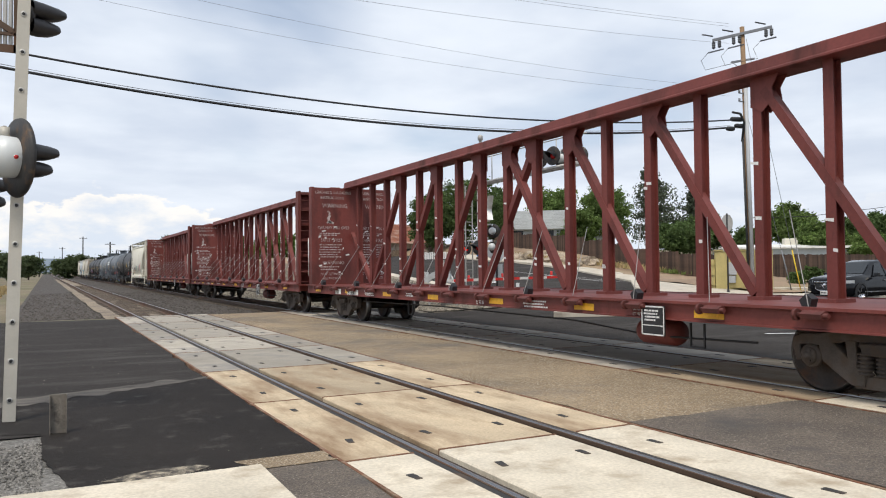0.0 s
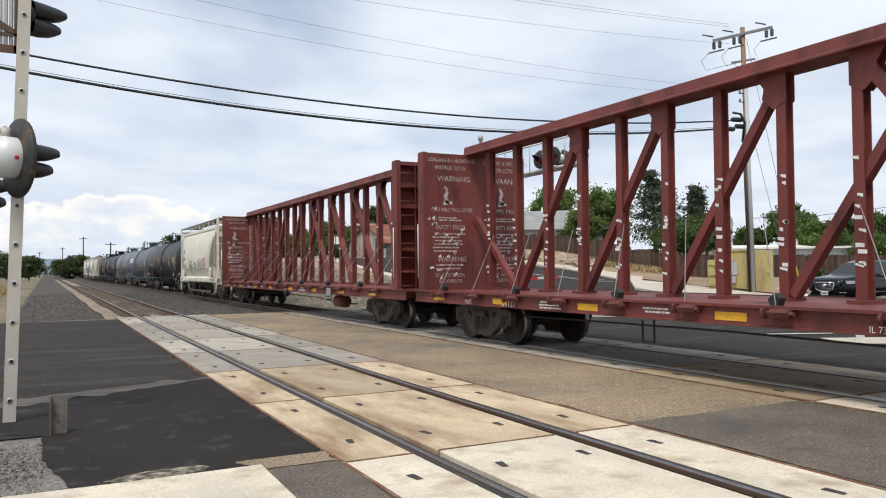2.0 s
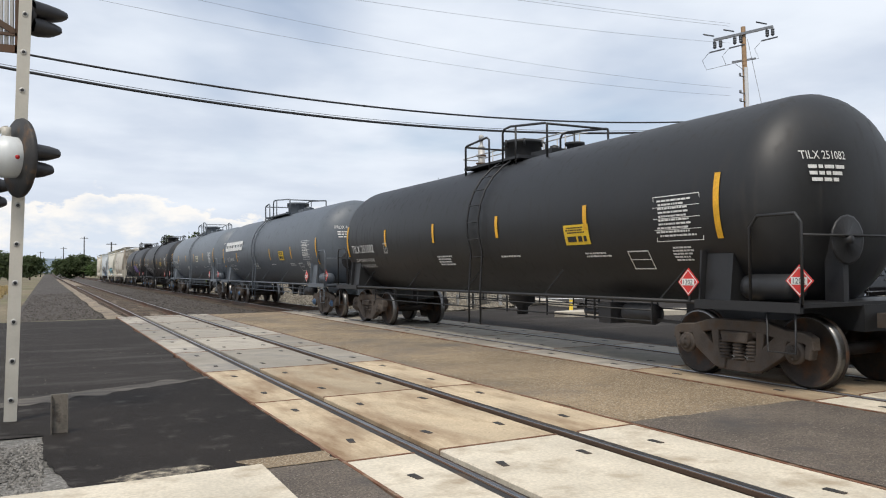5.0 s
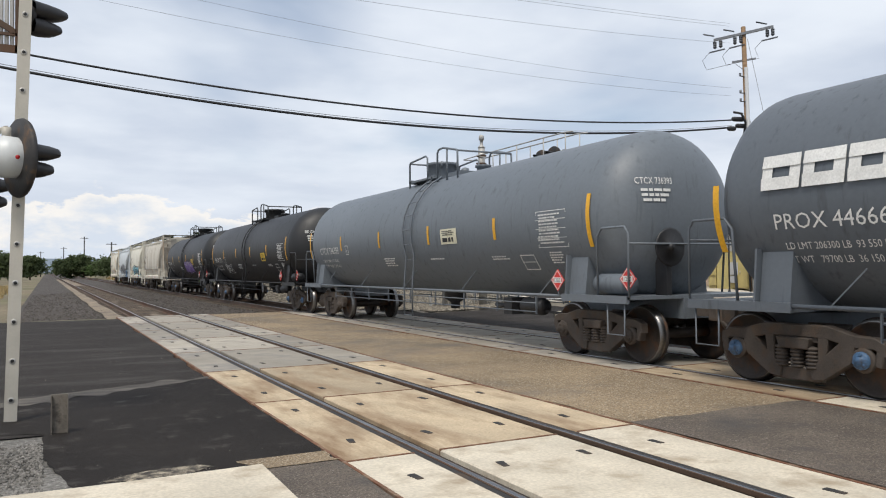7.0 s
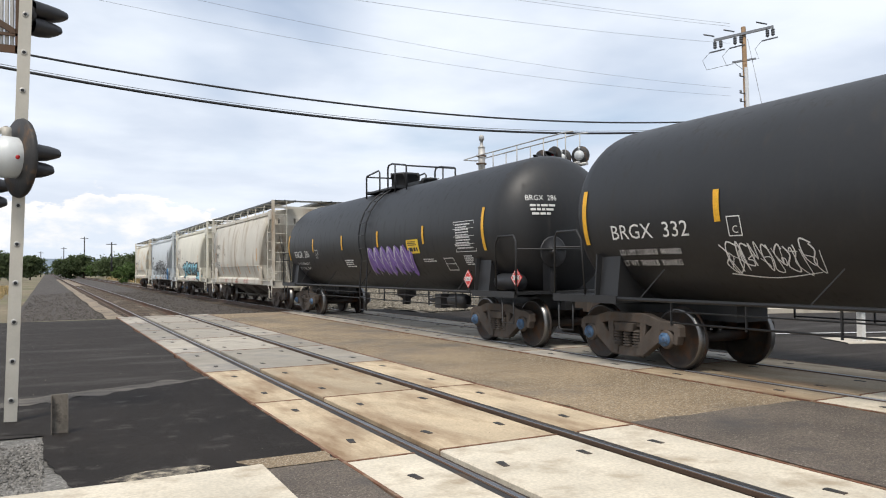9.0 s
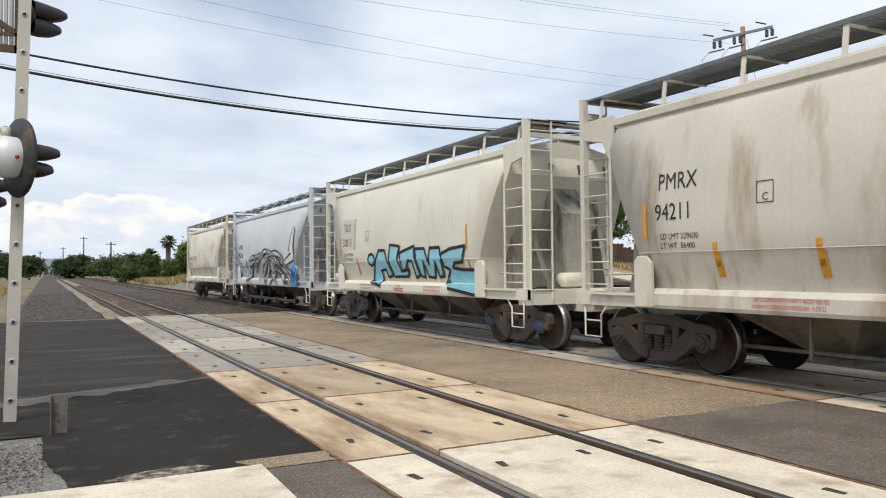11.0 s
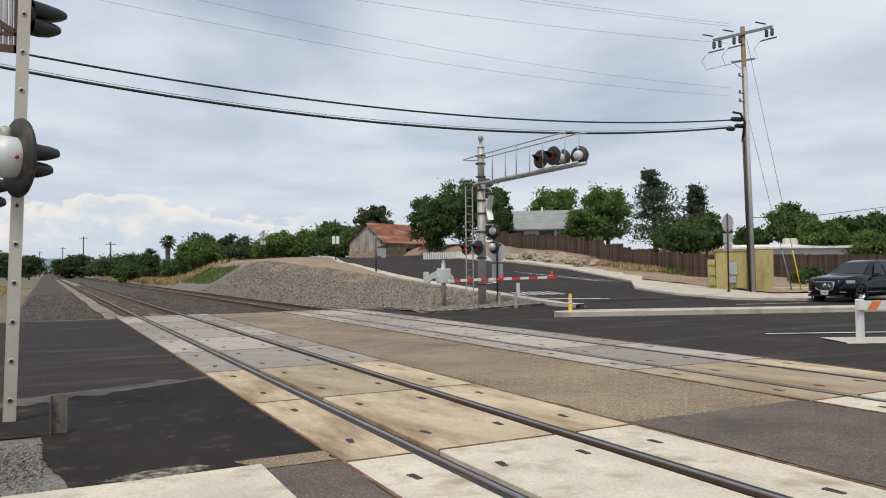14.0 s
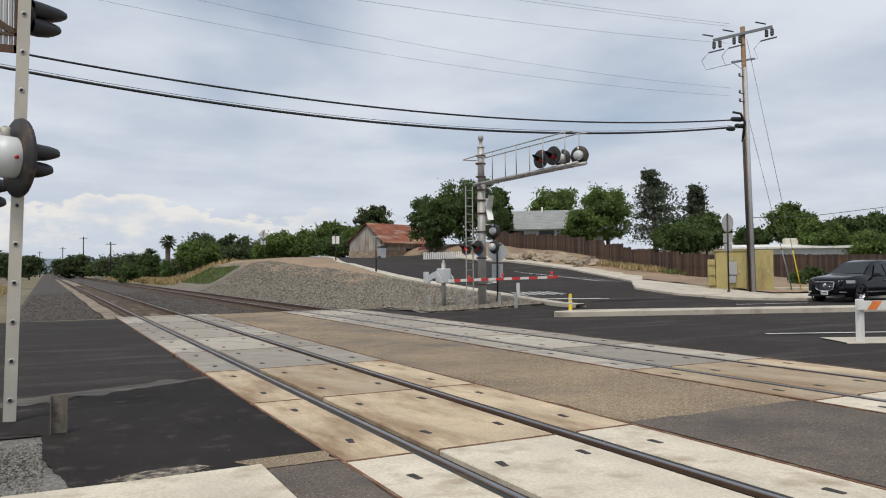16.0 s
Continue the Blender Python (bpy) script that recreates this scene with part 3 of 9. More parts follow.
# Greyed base carries the shade of the end recess; the stain is grime.
M_END_GRIME_SHADE = material("grimy_shaded_end_paint", (0.33, 0.31, 0.265), 0.75, var=0.2, scale=1.2, grain=20, bump=0.08, stain=(0.075, 0.062, 0.05), amount=0.6, streak=(1.5, 1.5, 0.4), stain_scale=1.6)
M_STRAP = material("tie_down_cable", (0.32, 0.31, 0.30), 0.5, 0.5, var=0.1, bump=0.0)

# ------------------------------------------------------------ lettering
_texts = {}


def text_points(s):
    """Triangles of a text of height 1 that starts at the origin."""
    if s not in _texts:
        cu = bpy.data.curves.new("t", "FONT")
        cu.body, cu.size, cu.resolution_u = s, 1.38, 2
        ob = bpy.data.objects.new("t", cu)
        me = bpy.data.meshes.new_from_object(ob)
        _texts[s] = ([tuple(v.co) for v in me.vertices], [tuple(p.vertices) for p in me.polygons])
        bpy.data.objects.remove(ob)
    return _texts[s]


def flat_mesh(V, F, mat):
    me = bpy.data.meshes.new("m")
    me.from_pydata(V, [], F)
    me.materials.append(mat)
    return me


def lettering(name, s, place, u, v, h, mat, parent, stretch=1.0, label=""):
    V, F = text_points(s)
    return part(name, flat_mesh([place(u + a * h * stretch, v + b * h) for a, b, c in V], F, mat), None, parent, label)


def patch(name, place, u0, u1, v0, v1, mat, parent, label="", n=6, skew=0.0):
    V, F = [], []
    for i in range(n + 1):
        f = i / n
        v = v0 + (v1 - v0) * f
        V += [place(u0 + skew * f, v), place(u1 + skew * f, v)]
    F = [(2 * i, 2 * i + 1, 2 * i + 3, 2 * i + 2) for i in range(n)]
    return part(name, flat_mesh(V, F, mat), None, parent, label)


def bars(name, place, u, v, rows, w, h, mat, parent, seed=1, gap=1.8, label=""):
    """Lines of writing too small to read, as broken bars."""
    rng = random.Random(seed)
    V, F = [], []
    for r in range(rows):
        x = u + rng.uniform(0, 0.12) * w
        end = u + w * rng.uniform(0.75, 1.0)
        while x < end:
            L = rng.uniform(0.8, 3.5) * h
            y = v - r * h * gap
            o = len(V)
            V += [place(x, y), place(x + L, y), place(x + L, y + h), place(x, y + h)]
            F.append((o, o + 1, o + 2, o + 3))
            x += L + h * 0.5
    return part(name, flat_mesh(V, F, mat), None, parent, label)


def frame_mark(name, place, u0, u1, v0, v1, w, mat, parent, label="", cross=()):
    V, F = [], []

    def q(a, b, c, d):
        o = len(V)
        V.extend([place(a, c), place(b, c), place(b, d), place(a, d)])
        F.append((o, o + 1, o + 2, o + 3))
    q(u0, u1, v0, v0 + w), q(u0, u1, v1 - w, v1), q(u0, u0 + w, v0, v1), q(u1 - w, u1, v0, v1)
    for c in cross:
        q(u0, u1, v0 + (v1 - v0) * c, v0 + (v1 - v0) * c + w * 0.7)
    return part(name, flat_mesh(V, F, mat), None, parent, label)


def stroke(V, F, place, pts, w0, w1=None):
    """A sprayed line of changing width through points, rounded by interpolation."""
    w1 = w0 if w1 is None else w1
    P = []
    n = len(pts)
    for i in range(n - 1):
        p0, p1, p2, p3 = pts[max(0, i - 1)], pts[i], pts[i + 1], pts[min(n - 1, i + 2)]
        for k in range(6):
            t = k / 6
            P.append(tuple(0.5 * (2 * b + (c - a) * t + (2 * a - 5 * b + 4 * c - d) * t * t + (3 * b - a - 3 * c + d) * t ** 3) for a, b, c, d in zip(p0, p1, p2, p3)))
    P.append(pts[-1])
    o = len(V)
    for i, (x, y) in enumerate(P):
        a, b = P[max(0, i - 1)], P[min(len(P) - 1, i + 1)]
        dx, dy = b[0] - a[0], b[1] - a[1]
        L = math.hypot(dx, dy) or 1
        f = i / (len(P) - 1)
        w = (w0 + (w1 - w0) * f) / 2
        V += [place(x - dy / L * w, y + dx / L * w), place(x + dy / L * w, y - dx / L * w)]
    F += [(o + 2 * i, o + 2 * i + 1, o + 2 * i + 3, o + 2 * i + 2) for i in range(len(P) - 1)]


def tag_scrawl(name, place, u, v, w, h, mat, parent, seed, width=0.035, label=""):
    """A looping sprayed tag with no readable letters."""
    rng = random.Random(seed)
    V, F = [], []
    x = u
    while x < u + w:
        k = rng.choice((0, 1, 2))
        c = h * rng.uniform(0.35, 0.6)
        if k == 0:
            pts = [(x, v), (x + c * 0.15, v + h), (x + c * 0.5, v + h * 0.3), (x + c * 0.8, v + h * 0.95), (x + c, v + 0.05 * h)]
        elif k == 1:
            pts = [(x + c * 0.9, v + h * 0.8), (x + c * 0.3, v + h * 0.95), (x, v + h * 0.4), (x + c * 0.5, v), (x + c, v + h * 0.35), (x + c * 0.4, v + h * 0.4)]
        else:
            pts = [(x, v + h * 0.9), (x + c * 0.5, v + h * 0.5), (x + c * 0.1, v + h * 0.1), (x + c, v - h * 0.15), (x + c * 0.8, v + h * 0.7)]
        pts = [(a + rng.uniform(-0.14, 0.14) * h, b + rng.uniform(-0.12, 0.16) * h) for a, b in pts]
        if rng.random() < 0.6:
            pts += [(x + c * rng.uniform(0.2, 1.3), v + h * rng.uniform(0.1, 1.1)), (x + c * rng.uniform(0.3, 1.5), v + h * rng.uniform(-0.2, 0.8))]
        stroke(V, F, place, pts, width, width * 0.5)
        x += c * rng.uniform(0.6, 0.85)
    stroke(V, F, place, [(u, v - h * 0.15), (u + w * 0.5, v - h * 0.3), (u + w, v - h * 0.1)], width * 0.8, width * 0.4)
    return part(name, flat_mesh(V, F, mat), None, parent, label)


# ------------------------------------------------------------ running gear
WHEEL_R = 0.457
bm = bmesh.new()
for s in (-1, 1):
    lathe(bm, [(0.0, 0.075), (0.11, 0.07), (0.13, 0.045), (0.36, 0.005), (0.395, 0.055), (0.43, 0.06)], (s * 0.735, 0, 0), (s, 0, 0), 28)
    lathe(bm, [(0.0, -0.09), (0.11, -0.09), (0.13, -0.06), (0.36, -0.05), (0.40, -0.085), (0.482, -0.085), (0.485, -0.06), (0.462, -0.045)], (s * 0.735, 0, 0), (s, 0, 0), 28)
rod(bm, (-0.99, 0, 0), (0.99, 0, 0), 0.085, n=12)
WHEELSET = mesh_of(bm, M_WHEEL)
bm = bmesh.new()
for s in (-1, 1):
    lathe(bm, [(0.462, -0.045), (WHEEL_R, 0.055), (0.43, 0.06)], (s * 0.735, 0, 0), (s, 0, 0), 28)
TREAD = mesh_of(bm, M_TREAD)
CAPS = {}
for key, mt in (("blue", M_BEARING), ("rust", M_BEARING_R), ("dark", M_TRUCK)):
    bm = bmesh.new()
    for s in (-1, 1):
        lathe(bm, [(0.10, 0.0), (0.105, 0.07), (0.085, 0.085), (0.05, 0.09), (0.05, 0.12), (0.0, 0.125)], (s * 1.0, 0, 0), (s, 0, 0), 14)
        for i in range(3):
            a = i * 2.094
            rod(bm, (s * 1.08, 0.07 * math.cos(a), 0.07 * math.sin(a)), (s * 1.105, 0.07 * math.cos(a), 0.07 * math.sin(a)), 0.016, n=6)
    CAPS[key] = mesh_of(bm, mt)
# side frame: arched casting with two window openings, pedestals at its ends
bm = bmesh.new()
for s in (-1, 1):
    xa, xb = s * 0.95 - 0.07, s * 0.95 + 0.07
    prism(bm, [(-1.16, 0.50), (-1.15, 0.66), (-1.02, 0.72), (-0.78, 0.73), (-0.44, 0.82), (0.44, 0.82), (0.78, 0.73), (1.02, 0.72), (1.15, 0.66), (1.16, 0.50), (1.02, 0.585), (0.76, 0.585), (0.40, 0.665), (-0.40, 0.665), (-0.76, 0.585), (-1.02, 0.585)], "x", xa, xb)
    for t in (-1, 1):
        prism(bm, [(t * 0.80, 0.62), (t * 0.60, 0.64), (t * 0.20, 0.29), (t * 0.22, 0.15), (t * 0.38, 0.16), (t * 0.74, 0.40)], "x", xa - 0.001, xb + 0.001)
        prism(bm, [(t * 0.45, 0.68), (t * 0.31, 0.68), (t * 0.30, 0.27), (t * 0.40, 0.30)], "x", xa, xb)
        prism(bm, [(t * 1.16, 0.62), (t * 1.05, 0.62), (t * 1.02, 0.40), (t * 1.10, 0.38)], "x", xa, xb)
        lathe(bm, [(0.0, 0.0), (0.145, 0.0), (0.15, 0.05), (0.12, 0.07), (0.0, 0.07)], (s * 0.97, t * 0.89, WHEEL_R), (s, 0, 0), 14)
    prism(bm, [(-0.42, 0.32), (-0.36, 0.13), (0.36, 0.13), (0.42, 0.32), (0.34, 0.285), (-0.34, 0.285)], "x", xa - s * 0.03, xb + s * 0.06)
    prism(bm, [(-0.31, 0.60), (0.31, 0.60), (0.28, 0.70), (-0.28, 0.70)], "x", xa - s * 0.02, xb + s * 0.05)
_sf = bm
SIDEFRAME = {}
for s in (-1, 1):
    b2 = _sf.copy()
    bmesh.ops.delete(b2, geom=[v for v in b2.verts if v.co.x * s < 0], context="VERTS")
    SIDEFRAME[s] = mesh_of(b2, M_TRUCK, 0.012)
_sf.free()
bm = bmesh.new()
prof = [(0.0, 0.0)]
for i in range(6):
    z = 0.005 + i * 0.045
    prof += [(0.062, z), (0.09, z + 0.010), (0.09, z + 0.026), (0.062, z + 0.036)]
lathe(bm, prof + [(0.0, 0.28)], (0, 0, 0), (0, 0, 1), 10)
SPRING = mesh_of(bm, M_TRUCK)
bm = bmesh.new()
prism(bm, [(-0.2, 0.52), (0.2, 0.52), (0.24, 0.66), (-0.24, 0.66)], "x", -1.08, 1.08)
box(bm, -0.4, 0.4, -0.3, 0.3, 0.5, 0.80)
for t in (-1, 1):
    box(bm, -0.85, 0.85, t * 0.40 - 0.05, t * 0.40 + 0.05, 0.33, 0.43)
BOLSTER = mesh_of(bm, M_TRUCK, 0.015)
ROLLERS = []


def truck(car, y, caps):
    t = part("truck", BOLSTER, None, car, "cast steel freight truck", pose(0, y, 0))
    for s in (-1, 1):
        part("side_frame", SIDEFRAME[s], None, t)
        for y_ in (-0.22, 0.0, 0.22):
            part("spring", SPRING, None, t, "", pose(s * 0.97, y_, 0.28))
        w = part("wheelset", WHEELSET, None, t, "steel wheels on an axle", pose(0, s * 0.89, WHEEL_R))
        # tread and caps turn with the wheels: one joined mesh keeps the depth of parts at two
        ROLLERS.append((w, s * 0.89, caps))


def joined(meshes):
    """One mesh out of several, each face keeping its material."""
    V, F, mi, mats, sm = [], [], [], [], []
    for k, me in enumerate(meshes):
        o = len(V)
        V += [tuple(v.co) for v in me.vertices]
        for p in me.polygons:
            F.append([o + i for i in p.vertices])
            mi.append(k)
            sm.append(p.use_smooth)
        mats.append(me.materials[0])
    me = bpy.data.meshes.new("m")
    me.from_pydata(V, [], F)
    for m in mats:
        me.materials.append(m)
    me.polygons.foreach_set("material_index", mi)
    me.polygons.foreach_set("use_smooth", sm)
    return me


WHEEL_MESH = {k: joined((WHEELSET, TREAD, CAPS[k])) for k in CAPS}


def coupler(car, L, z=0.85):
    for s in (-1, 1):
        bm = bmesh.new()
        beam(bm, (0, s * (L / 2 - 0.75), z), (0, s * (L / 2 - 0.18), z), 0.16, 0.18)
        prism(bm, [(-0.16, s * (L / 2 - 0.25)), (0.16, s * (L / 2 - 0.25)), (0.19, s * (L / 2 - 0.02)), (0.03, s * (L / 2 + 0.03)), (-0.12, s * (L / 2 + 0.05)), (-0.19, s * (L / 2 - 0.08))], "z", z - 0.14, z + 0.14)
        pipe(bm, [(0.3, s * (L / 2 - 0.5), z - 0.1), (0.34, s * (L / 2 - 0.3), z - 0.35), (0.3, s * (L / 2 - 0.1), z - 0.5), (0.26, s * (L / 2), z - 0.52)], 0.035)
        part("coupler", bm, M_TRUCK, car, "steel knuckle coupler and air hose")


TRAIN = []


def start_car(name, label, centre, group):
    car = thing(name, label, "railcar", group, pose(X2, centre, 0))
    TRAIN.append((car, centre))
    return car


# ------------------------------------------------------------ centre-beam lumber cars
def ladder(bm, p, q, across, n, r=0.012, w=0.04):
    """Two stiles from p to q and rungs between them."""
    p, q, across = Vector(p), Vector(q), Vector(across)
    for s in (0, 1):
        beam(bm, p + across * s, q + across * s, w, 0.012)
    for i in range(n):
        f = (i + 0.5) / n
        a = p.lerp(q, f)
        rod(bm, a, a + across, r, n=6)


def centerbeam(y0, y1, number, seed, style, mid=0.1, web=False):
    L, c = y1 - y0, (y0 + y1) / 2
    car = start_car("centerbeam_flatcar", f"empty oxide red centre-beam flatcar with {style}", c, "centre-beam cars")
    H = L / 2
    yb = H - 0.62   # outer face of the bulkheads
    rng = random.Random(seed)
    DZ = 1.05
    bm = bmesh.new()
    tip = 0.12 if web else 0.5
    box(bm, -1.38, 1.38, -H + tip, H - tip, DZ - 0.06, DZ)
    box(bm, -0.34, 0.34, -H + 0.45, H - 0.45, 0.72, DZ - 0.06)
    part("deck", bm, M_CB, car, "red steel deck")
    for s in (-1, 1):
        bm = bmesh.new()
        prism(bm, [(s * 1.38, DZ + 0.012), (s * 1.47, DZ + 0.012), (s * 1.47, DZ - 0.025), (s * 1.41, DZ - 0.03), (s * 1.41, 0.815), (s * 1.445, 0.81), (s * 1.445, 0.79), (s * 1.38, 0.79)], "y", -H + tip, H - tip)
        part("side_sill", bm, M_CB, car)
    for i in range(13):
        bm = bmesh.new()
        y = -H + 1.2 + i * (L - 2.4) / 12
        box(bm, -1.37, 1.37, y - 0.05, y + 0.05, 0.80, DZ - 0.06)
        part("crossbearer", bm, M_CB, car)
    # centre beam: top chord, columns, diagonals
    bm = bmesh.new()
    reach = yb + 0.40 if web else yb - 0.1
    prism(bm, [(-0.27, 4.26), (0.27, 4.26), (0.27, 4.30), (0.21, 4.32), (0.19, 4.49), (-0.19, 4.49), (-0.21, 4.32), (-0.27, 4.30)], "y", -yb + 0.1, reach)
    part("top_chord", bm, M_CB, car, "red top chord", bevel=0.008)
    bay = 1.145
    ys = [mid + bay * (i - 8.5) for i in range(18)]
    bm = bmesh.new()
    prism(bm, [(-0.085, -0.075), (-0.068, -0.075), (-0.068, -0.012), (0.068, -0.012), (0.068, -0.075), (0.085, -0.075), (0.085, 0.075), (0.068, 0.075), (0.068, 0.012), (-0.068, 0.012), (-0.068, 0.075), (-0.085, 0.075)], "z", DZ, 4.27)
    col_me = mesh_of(bm, M_CB)
    bm = bmesh.new()
    for s in (-1, 1):
        prism(bm, [(-0.10, 4.27), (-0.10, 3.85), (0.10, 3.75), (0.30, 3.92), (0.27, 4.08), (0.40, 4.27)], "x", s * 0.088 - 0.006, s * 0.088 + 0.006)
    gus_me = mesh_of(bm, M_CB)
    for y in ys:
        part("column", col_me, None, car, m=pose(0, y, 0))
    bm = bmesh.new()
    box(bm, -0.20, 0.20, -0.13, 0.13, DZ, DZ + 0.05)
    foot_me = mesh_of(bm, M_CB)
    for y in ys:
        part("column_foot", foot_me, None, car, m=pose(0, y, 0))
    # diagonals cross in the middle bay and then fall outwards, two bays each
    for d in (-1, 1):
        for k in (-0.5, 1.5, 3.5, 5.5):
            a, b = mid + d * bay * k, mid + d * bay * (k + 2)
            bm = bmesh.new()
            beam(bm, (d * 0.02, a + d * 0.12, 4.08), (d * 0.02, b - d * 0.10, DZ + 0.08), 0.13, 0.15, (1, 0, 0))
            part("diagonal", bm, M_CB, car)
            part("gusset", gus_me, None, car, m=pose(0, a, 0) @ Matrix.Diagonal((1, d, 1, 1)))
        bm = bmesh.new()
        if web and d > 0:
            beam(bm, (0, mid + bay * 8.42, 4.10), (0, mid + bay * 7.6, DZ + 0.08), 0.12, 0.13, (1, 0, 0))
        else:
            beam(bm, (0, d * (yb - 0.36), 2.75), (0, mid + d * bay * 7.6, DZ + 0.08), 0.12, 0.13, (1, 0, 0))
        part("end_brace", bm, M_CB, car)
    # bulkheads
    for s in (-1, 1):
        flat = web and s > 0      # this end is a flat plate set further out
        ya = s * (yb + 0.43) if flat else s * yb
        yi = ya - s * (0.05 if flat else 0.30)
        bm = bmesh.new()
        box(bm, -1.40, 1.40, min(yi, yi + s * 0.02), max(yi, yi + s * 0.02), DZ, 4.28)
        bk = part("bulkhead", bm, M_CB, car, "ribbed red end bulkhead")
        for sx in (-1, 1):
            bm = bmesh.new()
            box(bm, sx * 1.35 - 0.05, sx * 1.35 + 0.05, min(ya, yi + s * 0.022), max(ya, yi + s * 0.022), 0.78, 4.30)
            part("side_post", bm, M_CB, bk)
            bm = bmesh.new()
            box(bm, sx * 0.45 - 0.04, sx * 0.45 + 0.04, min(ya - s * 0.01, yi + s * 0.022), max(ya - s * 0.01, yi + s * 0.022), DZ + 0.01, 4.17)
            part("stiffener", bm, M_CB, bk)
        bm = bmesh.new()
        box(bm, -1.295, 1.295, min(ya - s * 0.005, yi + s * 0.022), max(ya - s * 0.005, yi + s * 0.022), 4.18, 4.275)
        part("top_rail", bm, M_CB, bk)
        for z in (() if flat else (1.5, 2.05, 2.6, 3.15, 3.7)):
            bm = bmesh.new()
            box(bm, -1.34, 1.34, min(ya, yi) + 0.03, max(ya, yi) - 0.03, z - 0.05, z + 0.05)
            part("rib", bm, M_CB, bk)
        bm = bmesh.new()
        ladder(bm, (-1.33, ya + s * 0.06, 0.95), (-1.33, ya + s * 0.06, 4.15), (0.42, 0, 0), 9)
        part("ladder", bm, M_CB, bk)
        bm = bmesh.new()
        rod(bm, (-1.455, ya - s * 0.1, 1.35), (-1.455, ya - s * 0.1, 2.6), 0.012, n=6)
        part("grab_iron", bm, M_LET_W, bk, "white painted grab iron")

        def face(u, v, yy=yi - s * 0.008):
            return (u, yy, v) if s > 0 else (-u, yy, v)
        if s > 0:
            for side in (-1.30, 0.22):
                r2 = random.Random(seed + 3)
                lettering("lettering", "LOADING & UNLOADING", face, side + 0.02, 4.08, 0.10, M_LET_CB, bk, 0.78)
                lettering("lettering", "INSTRUCTIONS", face, side + 0.2, 3.90, 0.10, M_LET_CB, bk, 0.85)
                lettering("lettering", "WARNING", face, side + 0.26, 3.62, 0.14, M_LET_CB, bk, 0.95)
                Vp, Fp = [], []
                stroke(Vp, Fp, face, [(side + 0.46, 3.5), (side + 0.52, 3.36), (side + 0.47, 3.24), (side + 0.55, 3.1)], 0.07, 0.10)
                stroke(Vp, Fp, face, [(side + 0.42, 3.1), (side + 0.5, 3.14), (side + 0.66, 3.1)], 0.05, 0.07)
                part("pictogram", flat_mesh(Vp, Fp, M_LET_CB), None, bk)
                lettering("lettering", "CAR MAY FALL OVER", face, side + 0.1, 2.9, 0.10, M_LET_CB, bk, 0.85)
                bars("small_print", face, side + 0.12, 2.74, 2, 0.8, 0.032, M_LET_CB, bk, seed)
                lettering("lettering", "SAFETY FIRST", face, side + 0.2, 2.48, 0.11, M_LET_CB, bk, 0.85)
                bars("small_print", face, side + 0.12, 2.36, 6, 0.85, 0.034, M_LET_CB, bk, seed + 1, 2.4)
                lettering("lettering", "WARNING", face, side + 0.26, 1.72, 0.12, M_LET_CB, bk, 0.95)
                bars("small_print", face, side + 0.15, 1.62, 2, 0.75, 0.036, M_LET_CB, bk, seed + 2, 2.4)
                lettering("lettering", "73'-0\" BETWEEN", face, side + 0.18, 1.36, 0.085, M_LET_CB, bk, 0.95)
                lettering("lettering", "BULKHEADS", face, side + 0.28, 1.22, 0.085, M_LET_CB, bk, 0.95)
                # torn paint and sticker scraps
                V, F = [], []
                for k in range(26 if style.startswith("scuffed") else 14):
                    x, z, w = side + r2.uniform(0.0, 1.1), r2.uniform(1.2, 3.2), r2.uniform(0.03, 0.14)
                    o = len(V)
                    V += [face(x, z), face(x + w, z + 0.02), face(x + w * 0.8, z + 0.05 + r2.uniform(0, 0.05)), face(x + 0.1 * w, z + 0.05)]
                    F.append((o, o + 1, o + 2, o + 3))
                tagged(part("scuff", flat_mesh(V, F, M_LET_W), None, bk, "white torn sticker scraps"), kind="stuff")
        else:
            lettering("lettering", "CAUTION", lambda u, v: (u, ya - 0.006, v), 0.1, 4.19, 0.075, M_LET_W, bk, 1.0)
    if web:
        yw = yb + 0.375
        bm = bmesh.new()
        box(bm, -0.085, 0.085, mid + bay * 8.5 + 0.08, yw, DZ + 0.002, 4.262)
        wp = part("web_panel", bm, M_CB, car, "solid red web panel beside the bulkhead")
        bm = bmesh.new()
        box(bm, -0.10, -0.0852, yw - 0.70, yw - 0.64, DZ + 0.004, 4.24)
        part("wear_strip", bm, M_RAIL, wp, "bare brown steel strip")

        def web_face(u, v):
            return (-0.090, yw - u, v)
        v = 3.71
        for h, gap, lines in ((0.085, 0.05, ("LOADING AND", "UNLOADING", "INSTRUCTION")), (0.048, 0.034, ("MAINTAIN EQUAL LOAD", "PATTERN ON BOTH SIDE", "DURING LOADING AND", "UNLOADING")),
                              (0.072, 0.03, ("SAFETY FIRST",)), (0.050, 0.027, ("WHEN CAR IS EMPTY", "PLACE END OF TIE", "DOWN CHAIN IN", "OPPOSITE FLOOR", "LATERAL KEYSLOT,", "CABLE OVER", "POST HOOK, AND", "TIGHTEN WINCH")),
                              (0.085, 0.03, ("WARNING",)), (0.062, 0.034, ("DO NOT MOVE", "CAR UNLESS", "TIE DOWNS ARE", "SECURED IN", "KEYSLOTS"))):
            for ln in lines:
                lettering("lettering", ln, web_face, 0.04, v, h, M_LET_W, wp, min(1.0, 0.57 / h / max(p[0] for p in text_points(ln)[0])))
                v -= h + gap
            v -= 0.03
    # winches and tie-down cables
    bm = bmesh.new()
